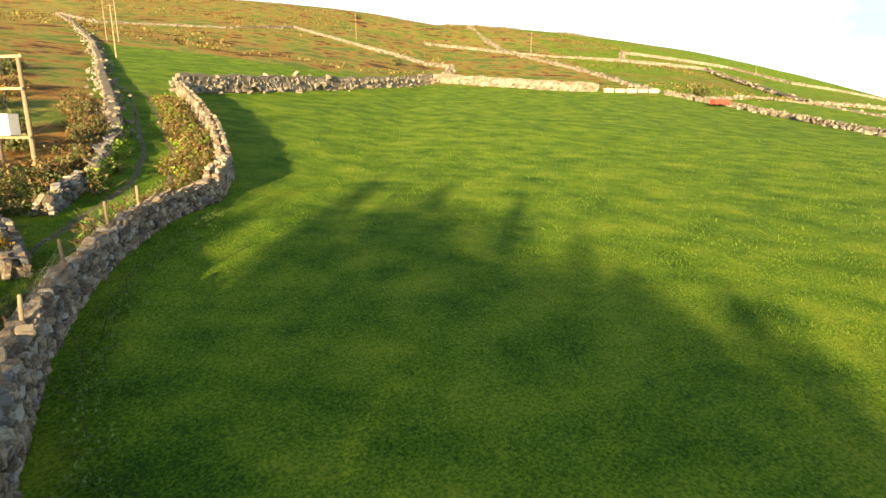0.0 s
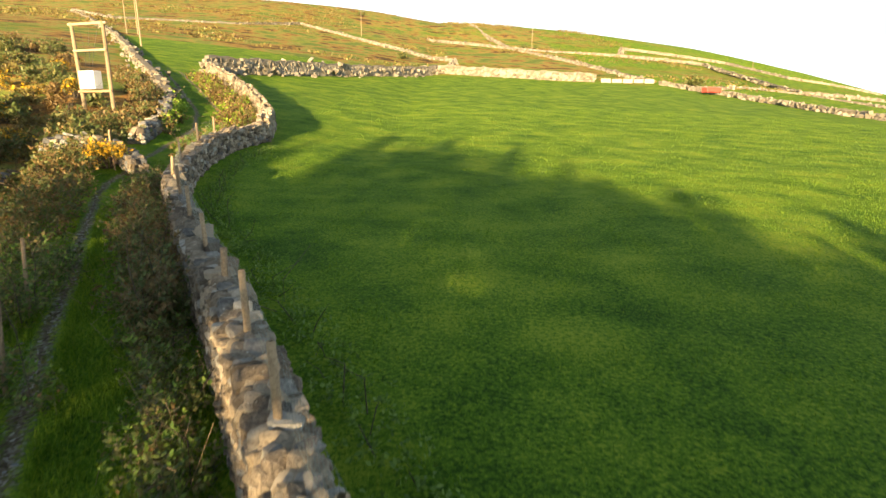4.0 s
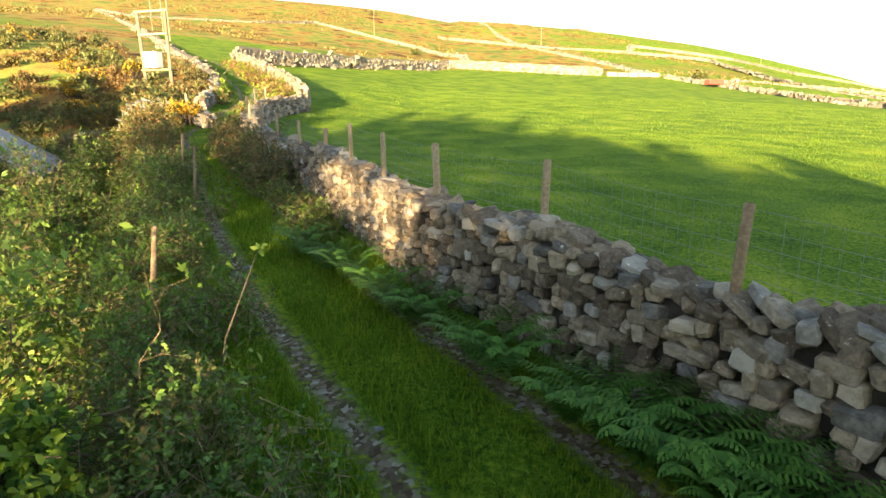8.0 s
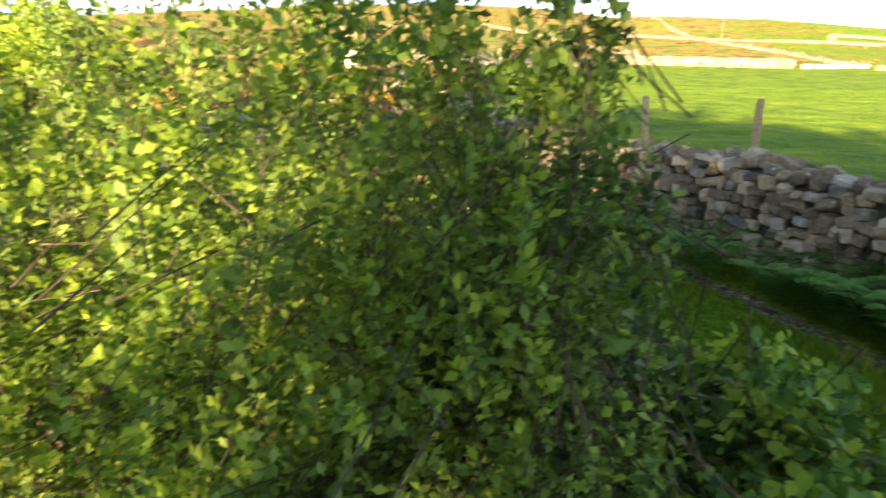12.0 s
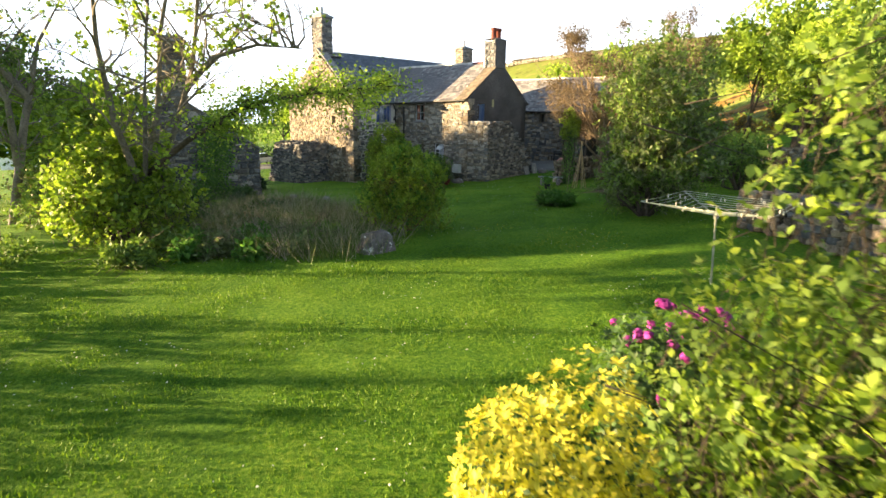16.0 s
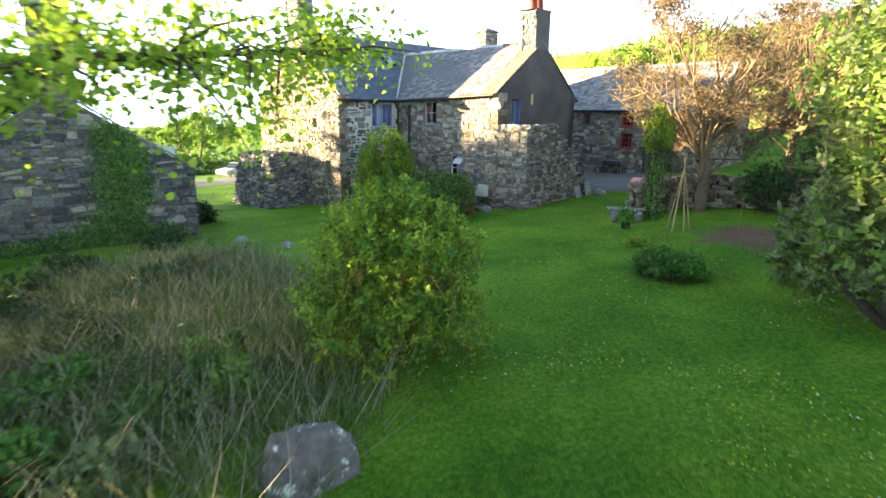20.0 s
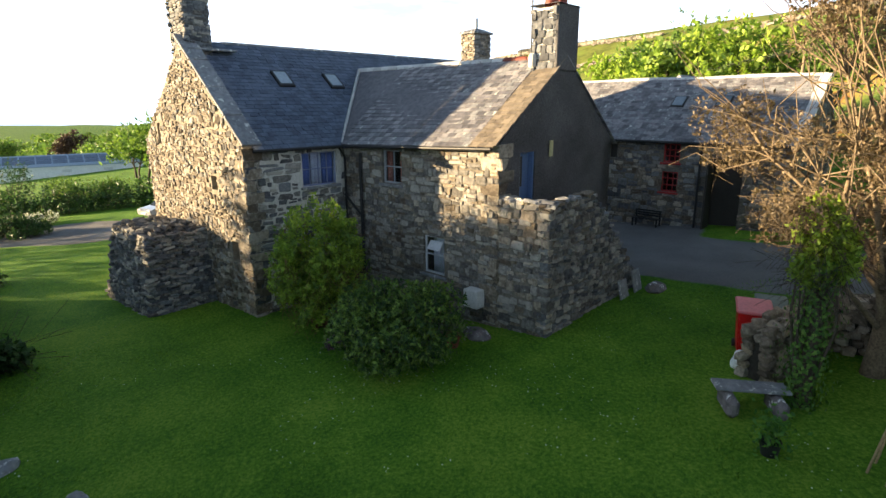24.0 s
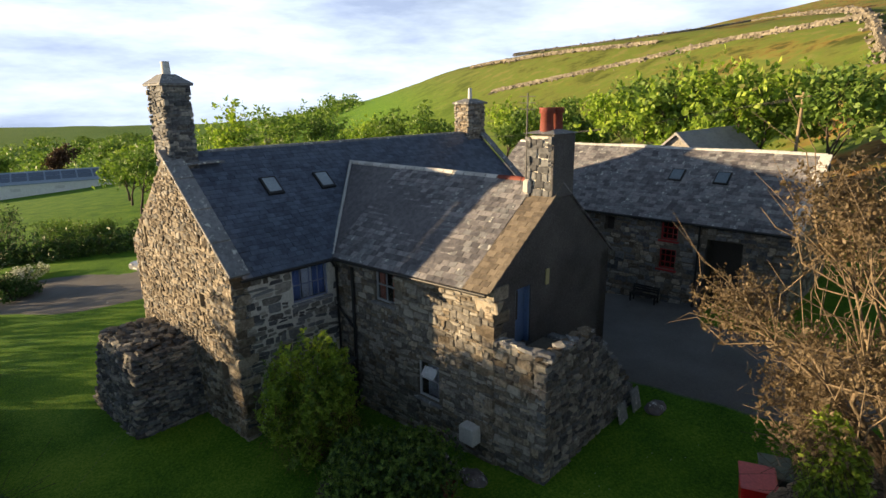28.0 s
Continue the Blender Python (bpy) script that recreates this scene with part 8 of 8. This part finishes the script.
strip("boundary_hedge", "taller uneven hedge south of the lawn", [(-16.6, -28.2), (-14.0, -28), (-8, -27.5), (-1, -26)], 1.2, 2.0, LEAF_MID, 846, 500, 0.12, 0, "hedge")

# trees behind the house and barn, and beyond the drive
BEHIND = [(-103, -27, 14.5), (-109, -23, 13.5), (-117, -34, 10.5), (-139, -16, 12), (-129, -11, 13), (-124, -5, 13), (-112, 6, 12.5), (-106, 9, 11.5), (-104, 13, 10), (-85, 13, 13.2), (-82, 15, 13.4), (-78, 17, 13.8), (-75, 20, 12.6), (-70, 22, 11), (-64, 28, 10), (-58, 30, 9), (-131, -56, 9.5), (-117, -49, 10.5), (-150, 6, 11), (-135, 20, 11), (-120, 24, 10)]
for i, (x, y, h) in enumerate(BEHIND):
    m = (LEAF_BRIGHT, LEAF_MID, LEAF_MID)[i % 3]
    make_tree("hillside_tree", "full rounded green tree behind the farm buildings", x, y, h, 0.75, 0.22, m, 850 + i, 3000, 0.38, BARK, 4, 4, 1.5, (0, 0), 0.16, group="trees behind the farm")
for i, (x, y, h, m) in enumerate(((-40.5, 8.6, 11.0, LEAF_BRIGHT), (-37.0, 10.2, 11.8, LEAF_BRIGHT), (-33.0, 9.6, 10.4, LEAF_BRIGHT), (-29.5, 9.0, 9.4, LEAF_MID), (-45, 16, 10.5, LEAF_MID))):
    make_tree("orchard_tree", "spreading bright green tree beyond the lawn", x, y, h, 0.75, 0.24, m, 880 + i, 6000, 0.21, BARK, 5, 3, 1.0, (0, 0), 0.2, group="trees beyond the lawn")
for i, (x, y, w, h, m) in enumerate(((-29.4, 1.2, 4.0, 4.0, LEAF_MID), (-37.2, -0.2, 3.2, 2.2, LEAF_DARK), (-35.4, 1.4, 3.0, 2.4, LEAF_BRAMBLE), (-33.2, 3.2, 3.2, 2.2, LEAF_DARK), (-27.6, -5.6, 2.2, 2.4, LEAF_OLIVE), (-37.0, 3.2, 3.4, 3.0, LEAF_MID), (-25.5, 3.6, 4.0, 3.0, LEAF_DARK))):
    make_bush("garden_bush", "leafy bush at the back of the lawn", x, y, w, w, h, m, 890 + i, 2400, 0.125, 18, shoots=10, group="bushes at the back of the lawn", length=0.4)
bare = make_tree("bare_tree", "thin wind-pruned tree with a small crown", -84, -26, 10.5, 0.55, 0.16, LEAF_OLIVE, 890, 1500, 0.2, BARK, 6, 3, 0.8, (0.3, 0.1), 0.3, keep=0.5)

# ---- drive, car and the land beyond ----
strip("drive_hedge", "clipped dark hedge along the drive", [(-88, -54), (-87, -46), (-87.5, -38), (-90, -31)], 2.2, 3.0, LEAF_DARK, 901, 420, 0.21, 0, "hedge")
strip("drive_hedge", "dark hedge across the drive", [(-96, -44), (-102, -50), (-110, -58)], 2.0, 1.6, LEAF_MID, 902, 300, 0.17, 0, "hedge")
for i, (x, y, w, h, m) in enumerate(((-90, -52, 8, 7.0, LEAF_DARK), (-91, -47, 6, 5.0, LEAF_MID), (-91.5, -43, 4, 4.2, LEAF_MID), (-72.5, -41.2, 4.4, 2.2, LEAF_DARK), (-74, -44.5, 5.0, 2.4, LEAF_DARK), (-55, -33.5, 3.0, 1.3, LEAF_DARK), (-44.6, -25.6, 1.4, 1.3, LEAF_DARK))):
    make_bush("garden_shrub", "dark rounded shrub by the drive", x, y, w, w, h, m, 910 + i, 2400, 0.16, 16, group="shrubs by the drive")
make_bush("white_shrub", "low shrub covered in white blossom", -79.0, -43.6, 5.6, 3.0, 1.5, LEAF_OLIVE, 920, 6000, 0.09, 14, mixed=(leafy("white blossom", [(0.1, (0.55, 0.57, 0.55)), (0.9, (0.85, 0.86, 0.84))], 0.2), 0.5, 1))
CAR_SILVER = plain("silver car paint", (0.55, 0.57, 0.60), 0.25, 0.5, 0.5, 0.0)
CAR_GLASS = plain("dark car glass", (0.03, 0.035, 0.04), 0.05, 0.0, 0.8, 0.0)


def car(x, y, turn, paint, label):
    c = thing("car", label, "car", on_ground(x, y), turn, "parked cars")
    prof = [(-2.1, 0.35), (2.1, 0.35), (2.15, 0.7), (1.9, 0.85), (1.0, 0.95), (-1.85, 1.0), (-2.1, 0.8)]
    prism(prof, -0.85, 0.85, paint, "body", c)
    prism([(1.0, 0.95), (0.35, 1.42), (-1.2, 1.45), (-1.85, 1.0)], -0.74, 0.74, CAR_GLASS, "cabin_glass", c)
    prism([(0.36, 1.40), (0.3, 1.46), (-1.18, 1.50), (-1.25, 1.43)], -0.72, 0.72, paint, "roof", c)
    for sx in (-1.3, 1.3):
        for sy in (-0.8, 0.8):
            v, f = tube([(sx, sy - 0.1, 0.33), (sx, sy + 0.1, 0.33)], [0.33, 0.33], 16)
            w = child("wheel", mesh_of("wheel", v, np.array(f), BLACK_IRON), c)
    for sy in (-0.6, 0.6):
        part("headlight", box_bm(2.08, sy, 0.75, 0.1, 0.35, 0.12, 0.02), WHITE_PLASTIC, c)
    part("number_plate", box_bm(2.17, 0, 0.5, 0.03, 0.5, 0.12), WHITE_PLASTIC, c)
    return c


car(-77.2, -32.2, -35, CAR_SILVER, "silver estate car parked on the drive")
farm = thing("farm_shed", "white modern farm shed with solar panels on its roof", "farm building", on_ground(-200, -109, 0.0), 28)
prism([(-8, -3), (-8, 3.2), (0, 5.6), (8, 3.2), (8, -3)], -24, 24, plain("white cladding", (0.75, 0.75, 0.73), 0.6), "wall", farm)
prism([(-8.4, 3.1), (0, 5.65), (8.4, 3.1), (8.4, 3.3), (0, 5.85), (-8.4, 3.3)], -24.3, 24.3, plain("blue-grey sheet roof", (0.30, 0.37, 0.48), 0.5), "roof", farm)
for s in (-1, 1):
    for i in range(11):
        for j in range(2):
            q = part("solar_panel", box_bm(0, 0, 0, 2.6, 3.4, 0.08), plain("solar glass", (0.08, 0.11, 0.18), 0.15, 0, 0.7, 0) if i == 0 and j == 0 and s < 0 else bpy.data.materials["solar glass"], farm)
            q.matrix_basis = Matrix.Translation((s * (2.4 + j * 2.8), -19 + i * 3.8, 5.15 - j * 0.85)) @ pose(0, 0, 0, 0, s * 16.9, 0)
for i in range(4):
    part("window", box_bm(8.03, -15 + i * 10, 1.8, 0.08, 2.2, 0.8), WHITE_PLASTIC, farm)
caravan = thing("caravan", "small white touring caravan beyond the farm shed", "caravan", on_ground(-215, -104), 40)
part("body", box_bm(0, 0, 1.6, 6.0, 2.3, 2.2, 0.35), WHITE_PLASTIC, caravan)
part("window", box_bm(0, -1.17, 1.9, 2.4, 0.05, 0.7), CAR_GLASS, caravan)
for sx in (-0.4, 0.4):
    v, f = tube([(sx, -1.1, 0.35), (sx, -0.8, 0.35)], [0.35, 0.35], 12)
    child("wheel", mesh_of("wheel", v, np.array(f), BLACK_IRON), caravan)
chalet = thing("chalet", "low grey chalet among the trees", "house", on_ground(-152, -17, 0.0), 30)
part("wall", box_bm(0, 0, 1.4, 9, 5, 3.4), plain("pale grey boards", (0.45, 0.48, 0.5), 0.7), chalet)
part("roof", box_bm(0, 0, 3.2, 9.8, 5.8, 0.3), BLUE_SLATE, chalet)
for x in (-2.5, 0, 2.5):
    part("window", box_bm(x, -2.52, 1.8, 1.3, 0.06, 1.0), CAR_GLASS, chalet)
# far woods: clumps of leaves, uneven and gapped
rngw = np.random.default_rng(70)
wood = []
for _ in range(150):
    a, r = radians(rngw.uniform(-134, -92)), rngw.uniform(230, 900)
    x, y = -30 + math.sin(a) * r, -14 + math.cos(a) * r
    if abs(x + 200) < 42 and abs(y + 108) < 45:
        continue
    s = rngw.uniform(3.5, 8) * (1 + r / 1500)
    for _ in range(3):
        wood.append((x + rngw.normal() * s, y + rngw.normal() * s, float(ground_z(x, y)) + s * 0.7, s, s, s * 0.8))
p, nrm = clump_points(rngw, np.array(wood), 18000, 0.4)
tagged(new("far_woods", leaves_mesh("far_woods", p, nrm, 1.4 * (0.6 + 0.8 * rngw.random(len(p))) * (0.5 + np.hypot(p[:, 0] + 30, p[:, 1] + 14) / 500), LEAF_MID, rngw, 1.2)), "hedgerow trees and copses over the low country", "woodland", kind="stuff")

# ---- grass ----
rngg = np.random.default_rng(90)


def grass(name, label, n, x0, x1, y0, y1, keep, h, w, mat=GRASS, bend=0.35):
    x, y = scatter(n, x0, x1, y0, y1, rngg, keep)
    m = len(x)
    patch = 0.7 + 0.6 * np.array([noise.noise((a * 0.6, b * 0.6, 1.0)) for a, b in zip(x, y)])
    v, f = blades(m, x, y, h * (0.5 + 0.8 * rngg.random(m)) * np.clip(patch, 0.35, 1.4), w * (0.7 + 0.6 * rngg.random(m)), bend, rngg, np.zeros(3))
    return tagged(new(name, mesh_of(name, v, f, mat)), label, "grass", kind="stuff")


def lawn_at(x, y):
    return (hedge_side(x, y) > 1.2) & (in_reeds(x, y) > 0.8)


def field_at(x, y):
    return polyline_gap(x, y, FIELD_WALL, True) > 0.5


grass("lawn_grass", "uneven mown lawn grass", 160000, -22, -4, -27, -8, lambda x, y: lawn_at(x, y) & (rngg.random(len(x)) < np.clip(1.5 - np.hypot(x + 6, y + 17) / 20, 0.3, 1)), 0.085, 0.012)
grass("lawn_grass", "lawn grass in front of the house", 70000, -46, -20, -30, 2, lambda x, y: lawn_at(x, y) & ((x + 35.5) ** 2 / 17 + (y + 1.6) ** 2 / 13 > 1), 0.09, 0.015)
grass("pasture_grass", "close-grazed bright pasture grass", 90000, -13, 26, -14, 26, lambda x, y: field_at(x, y), 0.11, 0.016, GRASS_FIELD)
grass("pasture_grass", "pasture grass farther up the slope", 40000, -14, 60, 24, 80, lambda x, y: field_at(x, y), 0.14, 0.03, GRASS_FIELD)
lane_d = lambda x, y: np.abs(polyline_gap(x, y, LANE, True))
grass("lane_grass", "long grass between and beside the ruts", 270000, -14, 4, -17, 14, lambda x, y: ((lane_d(x, y) < 0.68) | ((lane_d(x, y) > 1.18) & (lane_d(x, y) < 2.6))) & ~field_at(x, y), 0.21, 0.011, GRASS_FIELD)


def lawn_flowers(name, label, n, x0, x1, y0, y1, mat, size, clump):
    """Small open flower heads standing just over the grass, in drifts."""
    x, y = scatter(n, x0, x1, y0, y1, rngg, lambda a, b: lawn_at(a, b))
    k = np.array([noise.noise((a * 0.35, b * 0.35, 7.0)) for a, b in zip(x, y)]) > clump
    x, y = x[k], y[k]
    p = np.stack([x, y, ground_z(x, y) + 0.075], 1)
    q = leaves_mesh(name, p, rngg.normal(size=p.shape) * 0.3 + np.array([0, 0, 1.0]), size * (0.7 + 0.6 * rngg.random(len(x))), mat, rngg, 1.0, rounded=True)
    return tagged(new(name, q), label, "flowers", kind="stuff")


lawn_flowers("daisies", "small white daisies scattered in the lawn", 5200, -44, -8, -27, 0, leafy("daisy white", [(0.1, (0.62, 0.64, 0.60)), (0.9, (0.84, 0.85, 0.82))], 0.2), 0.028, 0.12)
lawn_flowers("buttercups", "yellow buttercups in drifts on the lawn", 2600, -26, -16, -13, -4, leafy("buttercup yellow", [(0.1, (0.55, 0.42, 0.02)), (0.9, (0.78, 0.62, 0.04))], 0.2), 0.028, 0.18)
